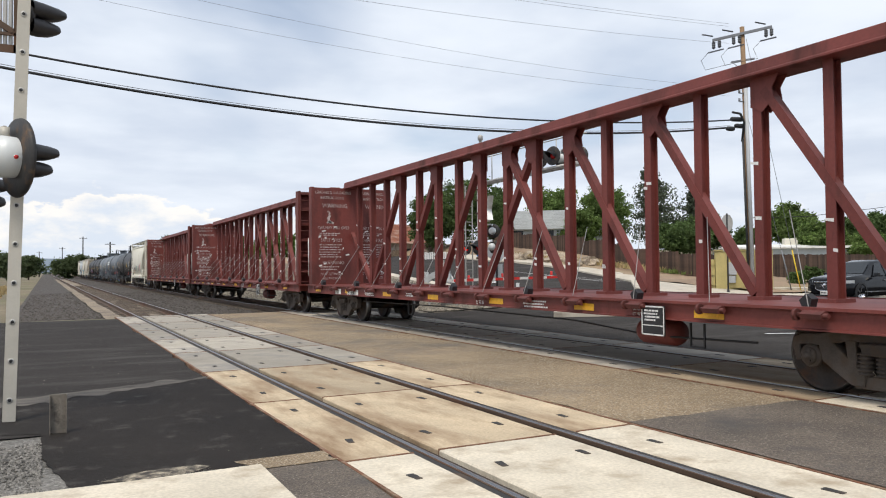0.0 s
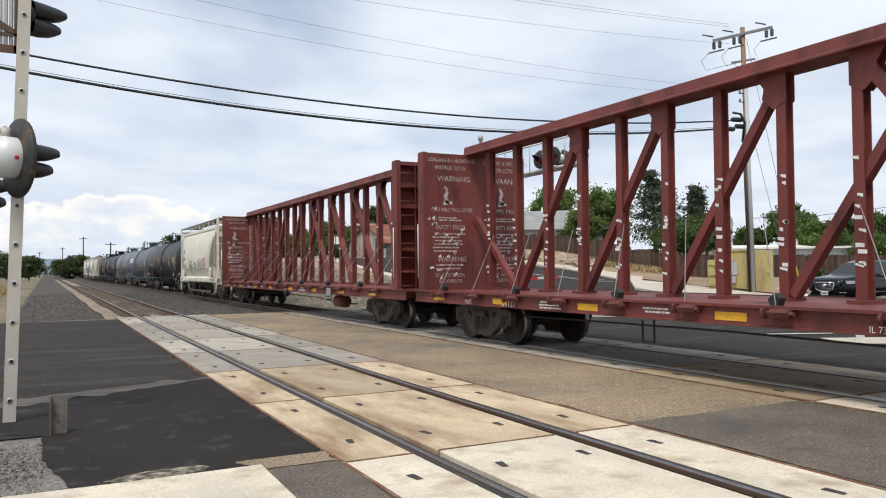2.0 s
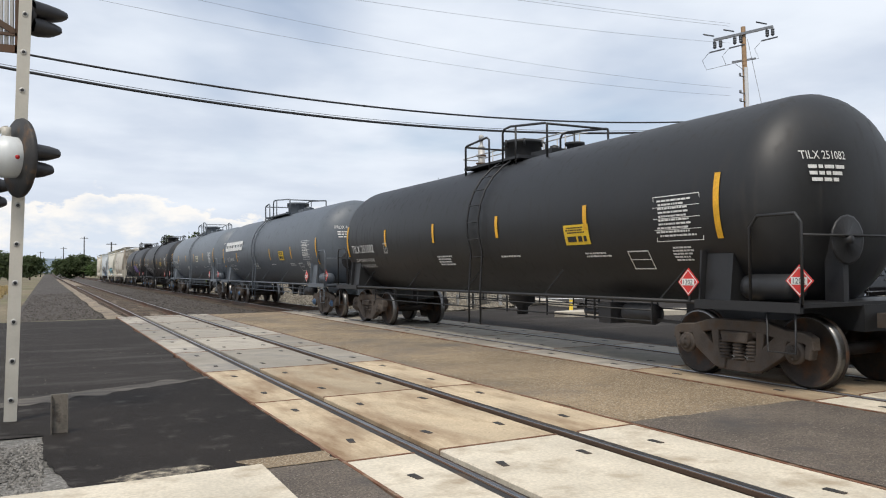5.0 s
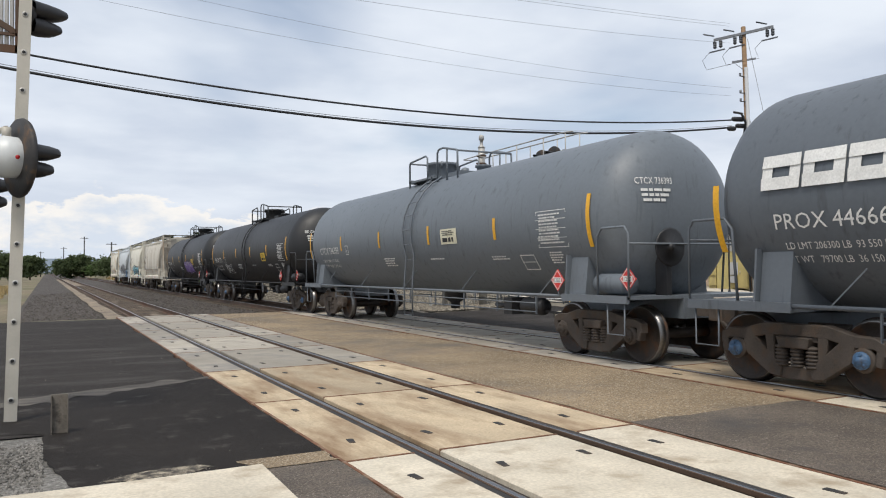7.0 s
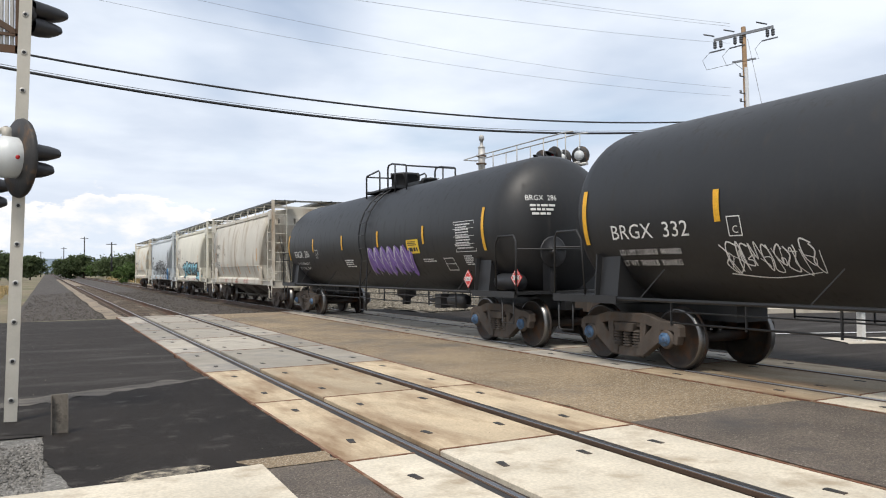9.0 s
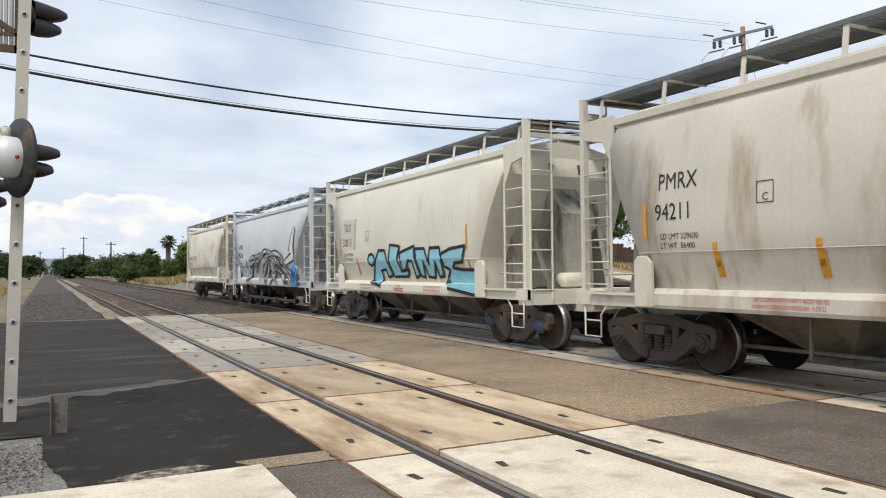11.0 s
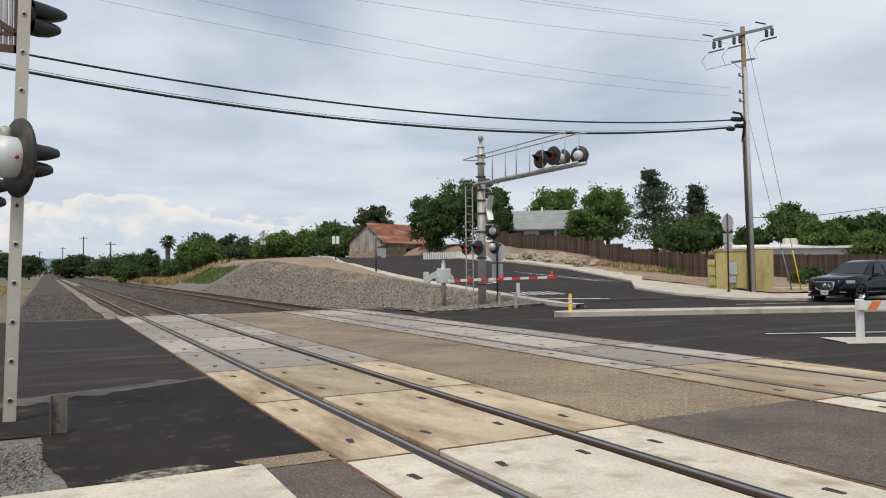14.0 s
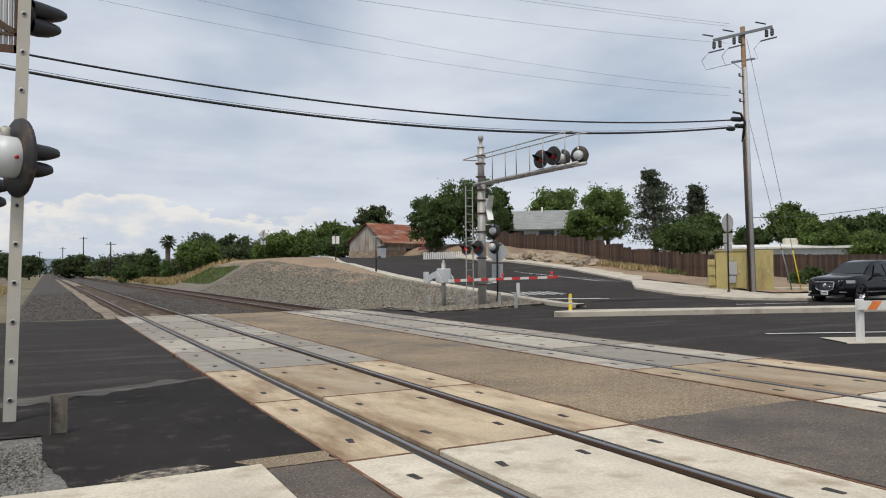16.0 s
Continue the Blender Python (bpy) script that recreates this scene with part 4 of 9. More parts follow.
    prism(bm, [(-1.44, 0.92), (-1.56, 0.93), (-1.58, 0.99), (-1.5, 1.03), (-1.44, 1.03)], "y", -0.14, 0.14)
    rod(bm, (-1.52, -0.2, 0.975), (-1.52, 0.2, 0.975), 0.03, n=8)
    rod(bm, (-1.52, 0.2, 0.975), (-1.52, 0.24, 0.975), 0.07, n=10)
    winch_me = mesh_of(bm, M_CB)
    bm = bmesh.new()
    rod(bm, (-0.16, 1.25, 2.3), (-1.46, 0.0, 1.07), 0.007, n=5)
    strap_me = mesh_of(bm, M_STRAP)
    bm = bmesh.new()
    prism(bm, [(-0.05, 0.0), (0.05, 0.0), (0.09, 0.08), (0.0, 0.16), (-0.08, 0.1)], "x", -0.06, 0.06)
    hook_me = mesh_of(bm, M_BLACK)
    for i in range(14):
        y = -H + 1.9 + i * (L - 3.8) / 13
        part("winch", winch_me, None, car, m=pose(0, y, 0))
        part("tie_down_cable", strap_me, None, car, "thin steel tie-down cable", pose(0, y + 0.1, 0))
        if i % 2:
            part("cable_hook", hook_me, None, car, "black cable tensioner", pose(-1.25, y + 0.25, DZ))

    def side(u, v):
        return (-1.4145, -u, v)

    def band(u, v):
        return (-1.4185, -u, v)
    for i in range(8):
        u = -H + 1.35 + i * (L - 3.0) / 7.3 + rng.uniform(-0.1, 0.1)
        patch("reflector", side, u, u + 0.52, 0.845, 0.955, M_STRIPE, car, "amber reflective patch", 1)
    bars("small_print", side, -H + 5.6, 0.93, 3, 0.7, 0.028, M_LET_W, car, seed + 7)
    bars("small_print", side, 2.0, 0.93, 3, 0.8, 0.028, M_LET_W, car, seed + 8)
    bars("small_print", side, -3.2, 0.93, 2, 0.6, 0.028, M_LET_W, car, seed + 9)
    if number[0] == "TR":
        patch("number_band", band, -H + 3.25, -H + 3.75, 0.79, 0.97, M_LET_W, car, "white painted band", 1)
        patch("number_band", band, -H + 4.3, -H + 5.15, 0.79, 0.97, M_LET_W, car, "white painted band", 1)
        lettering("lettering", "TR", lambda u, v: (-1.4225, -u, v), -H + 3.37, 0.815, 0.13, M_LET_B, car)
        lettering("lettering", number[1], lambda u, v: (-1.4225, -u, v), -H + 4.35, 0.815, 0.13, M_LET_B, car, 0.9)
    else:
        lettering("lettering", number[0], side, -H + 2.9, 0.815, 0.14, M_LET_W, car, 0.95)
        lettering("lettering", number[1], side, -H + 4.35, 0.815, 0.15, M_LET_W, car, 0.95)
    lettering("lettering", "IL 73-0", side, 0.3, 0.82, 0.075, M_LET_W, car)
    lettering("lettering", "LD LMT", side, 5.0, 0.9, 0.05, M_LET_W, car)
    lettering("lettering", "LT WT", side, 5.0, 0.82, 0.05, M_LET_W, car)
    # data board and brake reservoir
    bm = bmesh.new()
    box(bm, -1.50, -1.48, -5.75, -5.29, 0.56, 0.98)
    b = part("data_board", bm, M_BLACK, car, "black data board with white frame")
    frame_mark("board_frame", lambda u, v: (-1.504, -u, v), 5.29, 5.75, 0.56, 0.98, 0.02, M_LET_W, b, cross=(0.32,))
    bars("small_print", lambda u, v: (-1.504, -u, v), 5.33, 0.9, 4, 0.32, 0.025, M_LET_W, b, seed)
    bm = bmesh.new()
    lathe(bm, [(0, 0), (0.16, 0.04), (0.2, 0.12), (0.2, 0.75), (0.16, 0.83), (0, 0.87)], (-0.9, -5.5, 0.56), (0, 1, 0), 16)
    part("air_reservoir", bm, M_CB, car)
    bm = bmesh.new()
    pipe(bm, [(-1.1, -7.0, 0.55), (-1.05, -5.0, 0.5), (-1.0, -3.0, 0.62), (-1.0, 2.0, 0.66), (-1.0, 7.0, 0.62)], 0.016)
    for y in (-6.2, -5.95, 3.2, 3.45):
        beam(bm, (-1.2, y, 0.75), (-1.2, y, 0.42), 0.025, 0.025)
    beam(bm, (-1.2, -6.2, 0.42), (-1.2, -5.95, 0.42), 0.025, 0.025)
    beam(bm, (-1.2, 3.2, 0.42), (-1.2, 3.45, 0.42), 0.025, 0.025)
    part("brake_rigging", bm, M_BLACK, car)
    # scuffed paint on the columns
    V, F = [], []
    for y in ys:
        for k in range(9 if style.startswith("scuffed") else 2):
            z, w = rng.uniform(1.4, 3.0), rng.uniform(0.05, 0.14)
            o = len(V)
            a = y + rng.uniform(-0.1, 0.0)
            V += [(-0.091, a, z), (-0.091, a + w, z + rng.uniform(0, 0.04)), (-0.091, a + w, z + 0.06), (-0.091, a, z + 0.05)]
            F.append((o, o + 1, o + 2, o + 3))
    tagged(part("paint_scuff", flat_mesh(V, F, M_LET_W), None, car, "white scraps of tape on the columns"), kind="stuff")
    for s in (-1, 1):
        truck(car, s * 8.6, "dark")
    coupler(car, L)
    return car


centerbeam(2.42, 25.42, ("TR", "873954"), 11, "worn white lettering")
centerbeam(25.42, 48.4, ("NSI", "50121"), 22, "scuffed columns and torn stickers")
centerbeam(48.4, 70.6, ("ATW", "300272"), 33, "white bulkhead lettering", 0.26, True)


# ------------------------------------------------------------ tank cars
def tank_car(y0, y1, paint, label, number, half, opts):
    L, c = y1 - y0, (y0 + y1) / 2
    car = start_car("tank_car", label, c, "tank cars")
    R, zc = 1.46, 2.40
    hb = L / 2 - 0.75
    prof = [(0, -hb)]
    for i in range(1, 9):
        a = math.pi / 2 * i / 8
        prof.append((R * math.sin(a) ** 0.8, -hb + 0.78 * (1 - math.cos(a))))
    for f in (-0.5, 0.0, 0.5):
        prof.append((R, f * (hb - 0.8)))
    prof += [(r, -t) for r, t in prof[8:0:-1]] + [(0, hb)]
    bm = bmesh.new()
    lathe(bm, prof, (0, 0, zc), (0, 1, 0), 48)
    part("tank", bm, paint, car)
    # stub sills, bolsters and saddles
    for s in (-1, 1):
        bm = bmesh.new()
        yt = s * half
        box(bm, -0.32, 0.32, min(s * (half - 1.6), s * (L / 2 - 0.6)), max(s * (half - 1.6), s * (L / 2 - 0.6)), 0.72, 1.05)
        part("stub_sill", bm, paint, car)
        bm = bmesh.new()
        poly = [(-1.38, 0.98), (1.38, 0.98)] + [(R * 1.003 * math.sin(a), zc - R * 1.003 * math.cos(a)) for a in (radians(d) for d in (62, 40, 20, 0, -20, -40, -62))]
        prism(bm, poly, "y", yt - 0.22, yt + 0.22)
        part("saddle", bm, paint, car)
        # end platform with grab rails
        bm = bmesh.new()
        ye = s * (L / 2 - 0.62)
        box(bm, -1.45, 1.45, min(ye, ye - s * 0.75), max(ye, ye - s * 0.75), 1.04, 1.09)
        box(bm, -1.47, -1.41, min(ye, s * (half - 0.3)), max(ye, s * (half - 0.3)), 0.98, 1.10)
        part("end_platform", bm, paint, car)
        bm = bmesh.new()
        for x in (-1.42, 1.42):
            pipe(bm, [(x, ye, 1.08), (x, ye, 2.05), (x, ye - s * 0.08, 2.16), (x, ye - s * 0.62, 2.16), (x, ye - s * 0.74, 2.02), (x * 0.97, ye - s * 0.78, 1.08)], 0.02)
            pipe(bm, [(x, ye - s * 0.1, 1.0), (x, ye - s * 0.1, 0.50), (x, ye - s * 0.5, 0.50), (x, ye - s * 0.5, 1.0)], 0.014)
        pipe(bm, [(-1.42, ye, 1.9), (1.42, ye, 1.9)], 0.016)
        part("end_rail", bm, paint, car, "tubular end handrail")
        bm = bmesh.new()
        beam(bm, (-1.36, s * half + 0.25, 1.0), (-1.30, s * half + 0.25, 1.75), 0.16, 0.03, (0, 1, 0))
        part("saddle_post", bm, paint, car)
    # running rail along the side, brackets, ladder
    for sx in (-1, 1):
        bm = bmesh.new()
        rod(bm, (sx * 1.43, -L / 2 + 0.9, 1.06), (sx * 1.43, L / 2 - 0.9, 1.06), 0.028, n=8)
        rod(bm, (sx * 1.30, -half + 1.3, 0.74), (sx * 1.30, half - 1.3, 0.74), 0.014, n=6)
        rod(bm, (sx * 1.30, -half + 1.3, 0.90), (sx * 1.30, half - 1.3, 0.90), 0.012, n=6)
        for i in range(9):
            y = -half + 1.3 + i * (2 * half - 2.6) / 8
            beam(bm, (sx * 1.30, y, 1.05), (sx * 1.30, y, 0.70), 0.02, 0.03)
        part("side_rail", bm, paint, car)
        for i in range(5):
            bm = bmesh.new()
            y = -half + 0.9 + i * (2 * half - 1.8) / 4
            beam(bm, (sx * 1.43, y + 0.12, 1.06), (sx * 1.23, y - 0.20, 1.50), 0.03, 0.015)
            part("rail_bracket", bm, paint, car)
    yl, dy, r1a, r1b, r2a, r2b = opts.get("gear", (-0.65, 0.0, 1.25, 0.20, -0.35, -1.95))
    for sx in (-1, 1):
        bm = bmesh.new()
        for off in (0, 0.46):
            pts = [(sx * 1.50, yl + off, 0.42), (sx * 1.50, yl + off, 1.1)] + [(sx * (R + 0.08) * math.cos(a), yl + off, zc + (R + 0.08) * math.sin(a)) for a in (radians(d) for d in range(-20, 66, 12))]
            pipe(bm, pts, 0.022, 5)
        rp = [(1.50, 0.44), (1.50, 0.80)] + [((R + 0.08) * math.cos(radians(d)), zc + (R + 0.08) * math.sin(radians(d))) for d in (-24, -10, 3, 16, 29, 42, 55)]
        for x, z in rp:
            rod(bm, (sx * x, yl, z), (sx * x, yl + 0.46, z), 0.013, n=6)
        part("ladder", bm, paint, car)
    # top platform, manway and rails
    top = zc + R
    bm = bmesh.new()
    box(bm, -0.75, 0.75, dy - 0.95, r1a + 0.05, top - 0.08, top - 0.03)
    for y in (dy - 0.85, r1a - 0.05):
        beam(bm, (-0.75, y, top - 0.05), (0.75, y, top - 0.05), 0.06, 0.1)
    part("top_platform", bm, paint, car)
    bm = bmesh.new()
    lathe(bm, [(0.40, -0.08), (0.40, 0.36), (0.43, 0.37), (0.43, 0.42), (0.40, 0.44), (0, 0.47)], (0, dy, top), (0, 0, 1), 24)
    for i in range(6):
        a = i * 1.047
        rod(bm, (0.44 * math.cos(a), dy + 0.44 * math.sin(a), top + 0.28), (0.44 * math.cos(a), dy + 0.44 * math.sin(a), top + 0.44), 0.025, n=6)
    part("manway", bm, paint, car, "cylindrical manway dome with bolts")
    bm = bmesh.new()
    lathe(bm, [(0.16, -0.05), (0.16, 0.1), (0.2, 0.12), (0.2, 0.17), (0, 0.2)], (0.1, r2b + 0.25, top - 0.01), (0, 0, 1), 16)
    box(bm, -0.2, 0.2, dy - 1.35, dy - 0.6, top - 0.03, top + 0.10)
    lathe(bm, [(0.1, -0.05), (0.1, 0.2), (0, 0.24)], (0.15, dy - 0.95, top), (0, 0, 1), 12)
    part("valve", bm, paint, car)
    bm = bmesh.new()
    for sx in (-1, 1):
        x = sx * 0.74
        pipe(bm, [(x, r1a, top - 0.25), (x, r1a, top + 0.42), (x, r1a - 0.05, top + 0.46), (x, r1b + 0.1, top + 0.52), (x, r1b + 0.01, top + 0.46), (x, r1b, top - 0.2)], 0.025)
        pipe(bm, [(x, r2a, top - 0.2), (x, r2a, top + 0.50), (x, r2a - 0.07, top + 0.58), (x, r2a - 0.3, top + 0.60), (x, r2b + 0.05, top + 0.46), (x, r2b, top + 0.42), (x, r2b, top - 0.2)], 0.025)
        rod(bm, (x, r2a - 0.5, top - 0.2), (x, r2a - 0.5, top + 0.58), 0.022, n=6)
    pipe(bm, [(-0.74, r1a, top + 0.44), (0.74, r1a, top + 0.44)], 0.022)
    pipe(bm, [(-0.74, r2b, top + 0.44), (0.74, r2b, top + 0.44)], 0.022)
    part("platform_rail", bm, paint, car, "tubular safety rail round the manway")
    # bottom outlet and brake gear
    bm = bmesh.new()
    lathe(bm, [(0.28, 0), (0.28, 0.2), (0.12, 0.3), (0.12, 0.45), (0, 0.45)], (0, 0.1, zc - R + 0.05), (0, 0, -1), 14)
    part("bottom_outlet", bm, M_BLACK, car)
    bm = bmesh.new()
    lathe(bm, [(0, 0), (0.14, 0.03), (0.17, 0.1), (0.17, 0.65), (0.14, 0.72), (0, 0.75)], (-0.8, -half + 1.7, 0.80), (0, 1, 0), 14)
    part("brake_reservoir", bm, M_BLACK, car)
    bm = bmesh.new()
    box(bm, -1.0, -0.6, -half + 2.6, -half + 2.9, 0.62, 0.95)
    rod(bm, (-0.8, -half + 2.9, 0.78), (-0.8, -half + 3.5, 0.78), 0.05, n=8)
    beam(bm, (-0.8, -half + 1.2, 0.70), (-0.8, -half + 2.65, 0.74), 0.03, 0.05)
    part("brake_gear", bm, M_BLACK, car)
    bm = bmesh.new()
    lathe(bm, [(0, 0), (0.15, 0.02), (0.17, 0.1), (0.17, 0.7), (0.15, 0.78), (0, 0.8)], (-1.15, -L / 2 + 0.85, 1.27), (0, 1, 0), 14)
    part("end_cylinder", bm, paint, car, "horizontal reservoir on the end platform")
    bm = bmesh.new()
    lathe(bm, [(0.30, 0), (0.31, 0.02), (0.28, 0.03), (0.05, 0.02), (0.05, 0.08), (0, 0.08)], (-0.55, -L / 2 + 0.66, 1.85), (0, -1, 0), 16)
    beam(bm, (-0.55, -L / 2 + 0.8, 1.05), (-0.55, -L / 2 + 0.8, 1.9), 0.25, 0.1)
    part("hand_brake", bm, M_BLACK, car)

    def skin(u, v, e=0.010):
        a = math.asin(max(-1, min(1, (v - zc) / R)))
        return (-(R + e) * math.cos(a), -u, zc + (R + e) * math.sin(a))
    first, pitch, vm = opts.get("stripes", (-7.05, 2.76, 2.34))
    for i in range(6):
        u = first + pitch * i - 0.05
        tall = 0.43 if i in (0, 5) else 0.21
        patch("reflector", skin, u, u + 0.10, vm - tall, vm + tall, M_STRIPE, car, "yellow reflective stripe", 8)
    wh = M_LET_W
    if opts.get("mark"):
        # owner's mark, as plain blocks in its colour
        x = -6.72
        for k in range(6):
            frame_mark("owner_mark", lambda p, q: skin(p, q, 0.032), x, x + 0.53, 2.45, 2.86, 0.145, wh, car, "bold white block mark")
            x += 0.57
    u0 = -hb + opts.get("num_u", 1.1)
    num_h = opts.get("num_h", 0.22)
    lettering("lettering", number, skin, u0, opts.get("num_v", 2.0), num_h, wh, car, opts.get("num_w", 1.6) / num_h / max(p[0] for p in text_points(number)[0]))
    lettering("lettering", opts.get("lim", ("LD LMT 206300 LB  93 550 KG", "LT WT   79700 LB  36 150 KG"))[0], skin, u0 + 0.1, opts.get("num_v", 2.0) - 0.24, 0.085, wh, car, 0.9)
    lettering("lettering", opts.get("lim", ("LD LMT 206300 LB  93 550 KG", "LT WT   79700 LB  36 150 KG"))[1], skin, u0 + 0.1, opts.get("num_v", 2.0) - 0.40, 0.085, wh, car, 0.9)
    frame_mark("plate_mark", skin, u0 + 2.3, u0 + 2.52, opts.get("num_v", 2.0) - 0.04, opts.get("num_v", 2.0) + 0.22, 0.014, wh, car)
    lettering("lettering", "C", skin, u0 + 2.37, opts.get("num_v", 2.0) + 0.0, 0.1, wh, car)
    # test table, decals and placards at the front
    ut = hb - 2.25
    bars("test_table", skin, ut, 2.46, 10, 0.74, 0.026, wh, car, 5, 2.1)
    frame_mark("table_frame", skin, ut - 0.03, ut + 0.86, 1.90, 2.54, 0.012, wh, car, cross=(0.25, 0.5, 0.75))
    frame_mark("plate_mark", skin, ut - 0.74, ut - 0.28, 1.51, 1.79, 0.018, wh, car, cross=(0.5,))
    bars("small_print", skin, ut + 0.2, 1.80, 5, 0.4, 0.024, wh, car, 6)
    bars("small_print", skin, ut - 1.8, 1.76, 2, 0.7, 0.026, wh, car, 7)
    bars("small_print", skin, 1.17, 1.755, 1, 0.75, 0.032, wh, car, 13)
    bars("small_print", skin, -1.55, 1.80, 4, 0.72, 0.032, wh, car, 8)
    dm = opts.get("decal", M_DECAL_Y)
    ud = opts.get("decal_u", ut - 2.2)
    dw = 0.74 if dm is M_DECAL_CREAM else 0.66
    vd = opts.get("decal_v", 1.92)
    patch("decal", skin, ud, ud + dw, vd, vd + 0.33, dm, car, "emergency contact decal", 3)
    bars("decal_print", lambda u, v: skin(u, v, 0.014), ud + 0.05, vd + 0.27, 3, dw - 0.14, 0.022, M_LET_B, car, 9)
    bars("decal_number", lambda u, v: skin(u, v, 0.014), ud + 0.05, vd + 0.05, 1, dw - 0.12, 0.09, M_LET_B, car, 12)
    def head(u, v):
        r = min(0.999, math.hypot(u, v - zc) / R)
        return (u, -hb + 0.78 * (1 - math.sqrt(1 - r ** 2.5)) - 0.012, v)
    lettering("lettering", number, head, -0.98, 2.86, 0.11, wh, car, 0.62 / 0.11 / max(p[0] for p in text_points(number)[0]))
    bars("small_print", head, -0.94, 2.74, 3, 0.5, 0.045, wh, car, 10)

    # hazard placards, on the side and on the end platform
    for yp, xp, zp in ((-(hb - 1.58), -1.49, 1.33), (-(L / 2 - 0.70), -1.36, 1.36)):
        bm = bmesh.new()
        prism(bm, [(yp, zp - 0.19), (yp + 0.19, zp), (yp, zp + 0.19), (yp - 0.19, zp)], "x", xp - 0.005, xp + 0.005)
        pl = part("placard", bm, M_PLACARD, car, "red diamond hazard placard")
        patch("placard_band", lambda u, v: (xp - 0.009, -u, v), -yp - 0.11, -yp + 0.11, zp - 0.045, zp + 0.045, M_LET_W, pl, "white band", 1)
        lettering("lettering", "1202", lambda u, v: (xp - 0.013, -u, v), -yp - 0.10, zp - 0.032, 0.068, M_LET_B, pl)
        for q, r in ((1, 1), (1, -1), (-1, 1), (-1, -1)):
            V = [(xp - 0.008, yp + q * a, zp + r * b) for a, b in ((0.172, 0.0), (0.0, 0.172), (0.0, 0.155), (0.155, 0.0))]
            part("placard_edge", flat_mesh(V, [(0, 1, 2, 3)], M_LET_W), None, pl)
        bm = bmesh.new()
        beam(bm, (xp + 0.012, yp, 1.06), (xp + 0.012, yp, zp + 0.15), 0.03, 0.01)
        part("placard_holder", bm, paint, car)
    if "tag" in opts:
        tag_scrawl("sprayed_tag", skin, opts["tag"], 1.50, 1.35, 0.34, M_LET_W, car, 5, 0.022, "white sprayed tag")
    if "purple" in opts:
        for k in range(6):
            a0 = opts["purple"] + k * 0.44
            V, F = [], []
            stroke(V, F, lambda a, b: skin(a, b, 0.012 + 0.0004 * k), [(a0 - 0.1, 1.45 + 0.06 * (k % 2)), (a0 + 0.12, 2.02), (a0 + 0.28, 1.66 - 0.08 * (k % 3)), (a0 + 0.46, 1.98)], 0.30, 0.24)
            part("sprayed_letter", flat_mesh(V, F, M_SPRAY_P), None, car, "purple sprayed letter shape")
            V, F = [], []
            stroke(V, F, lambda a, b: skin(a, b, 0.017), [(a0 - 0.2, 1.4), (a0 + 0.02, 2.12), (a0 + 0.28, 1.78 - 0.1 * (k % 3)), (a0 + 0.5, 2.1)], 0.022)
            part("sprayed_outline", flat_mesh(V, F, M_LET_W), None, car)
    for s in (-1, 1):
        truck(car, s * half, opts.get("caps", "dark"))
    coupler(car, L)
    return car


tank_car(83.9, 101.1, M_TANK_BLACK, "glossy black tank car with yellow reflective stripes", "TILX 251082", 6.65, {"caps": "dark"})
tank_car(101.1, 118.3, M_TANK_DGREY, "dark grey tank car with a bold white block mark", "PROX 44666", 6.65,
         {"mark": 1, "caps": "blue", "stripes": (-7.45, 2.92, 2.16), "gear": (0.85, -0.38, 2.0, 1.3, 0.7, -1.75), "num_u": 1.25, "num_v": 1.98, "num_h": 0.19, "num_w": 1.45, "decal_u": 2.6})
tank_car(118.3, 135.7, M_TANK_GREY, "slate grey tank car with yellow stripes and streaks", "CTCX 736393", 6.74,
         {"gear": (-0.53, 0.74, 1.18, 0.12, -0.42, -1.45), "decal": M_DECAL_CREAM, "decal_u": 1.94, "decal_v": 2.08, "stripes": (-7.48, 2.93, 2.31), "num_u": 1.43, "num_v": 2.02, "num_h": 0.21, "num_w": 1.69,
          "lim": ("LD LMT 206600 LB  93 700 KG", "LT WT   79400 LB  36 000 KG")})
BLACK_CAR = {"gear": (-0.52, 0.13, 1.30, 0.27, -0.31, -1.55), "num_u": 1.37, "num_v": 1.97, "num_h": 0.225, "num_w": 1.62, "decal_u": 3.05, "lim": ("LD LMT 211800LB  96100KG", "LT WT  74200LB  33600KG")}
tank_car(135.7, 152.83, M_TANK_BLACK, "matt black tank car with a white scrawled tag", "BRGX  332", 6.6, {**BLACK_CAR, "caps": "blue", "tag": -4.35})
tank_car(152.83, 169.9, M_TANK_BLACK, "matt black tank car with purple sprayed lettering", "BRGX  286", 6.6, {**BLACK_CAR, "caps": "blue", "purple": 0.5})


# ------------------------------------------------------------ covered hoppers
PROFILE = [(1.37, 1.12), (1.41, 1.26), (1.475, 1.46), (1.55, 1.68), (1.578, 1.77), (1.59, 2.05), (1.592, 2.38), (1.578, 2.72), (1.54, 3.05), (1.48, 3.36), (1.42, 3.58), (1.37, 3.74)]


def bulge(z):
    for (x0, z0), (x1, z1) in zip(PROFILE, PROFILE[1:]):
        if z <= z1:
            return x0 + (x1 - x0) * (z - z0) / (z1 - z0)
    return PROFILE[-1][0]


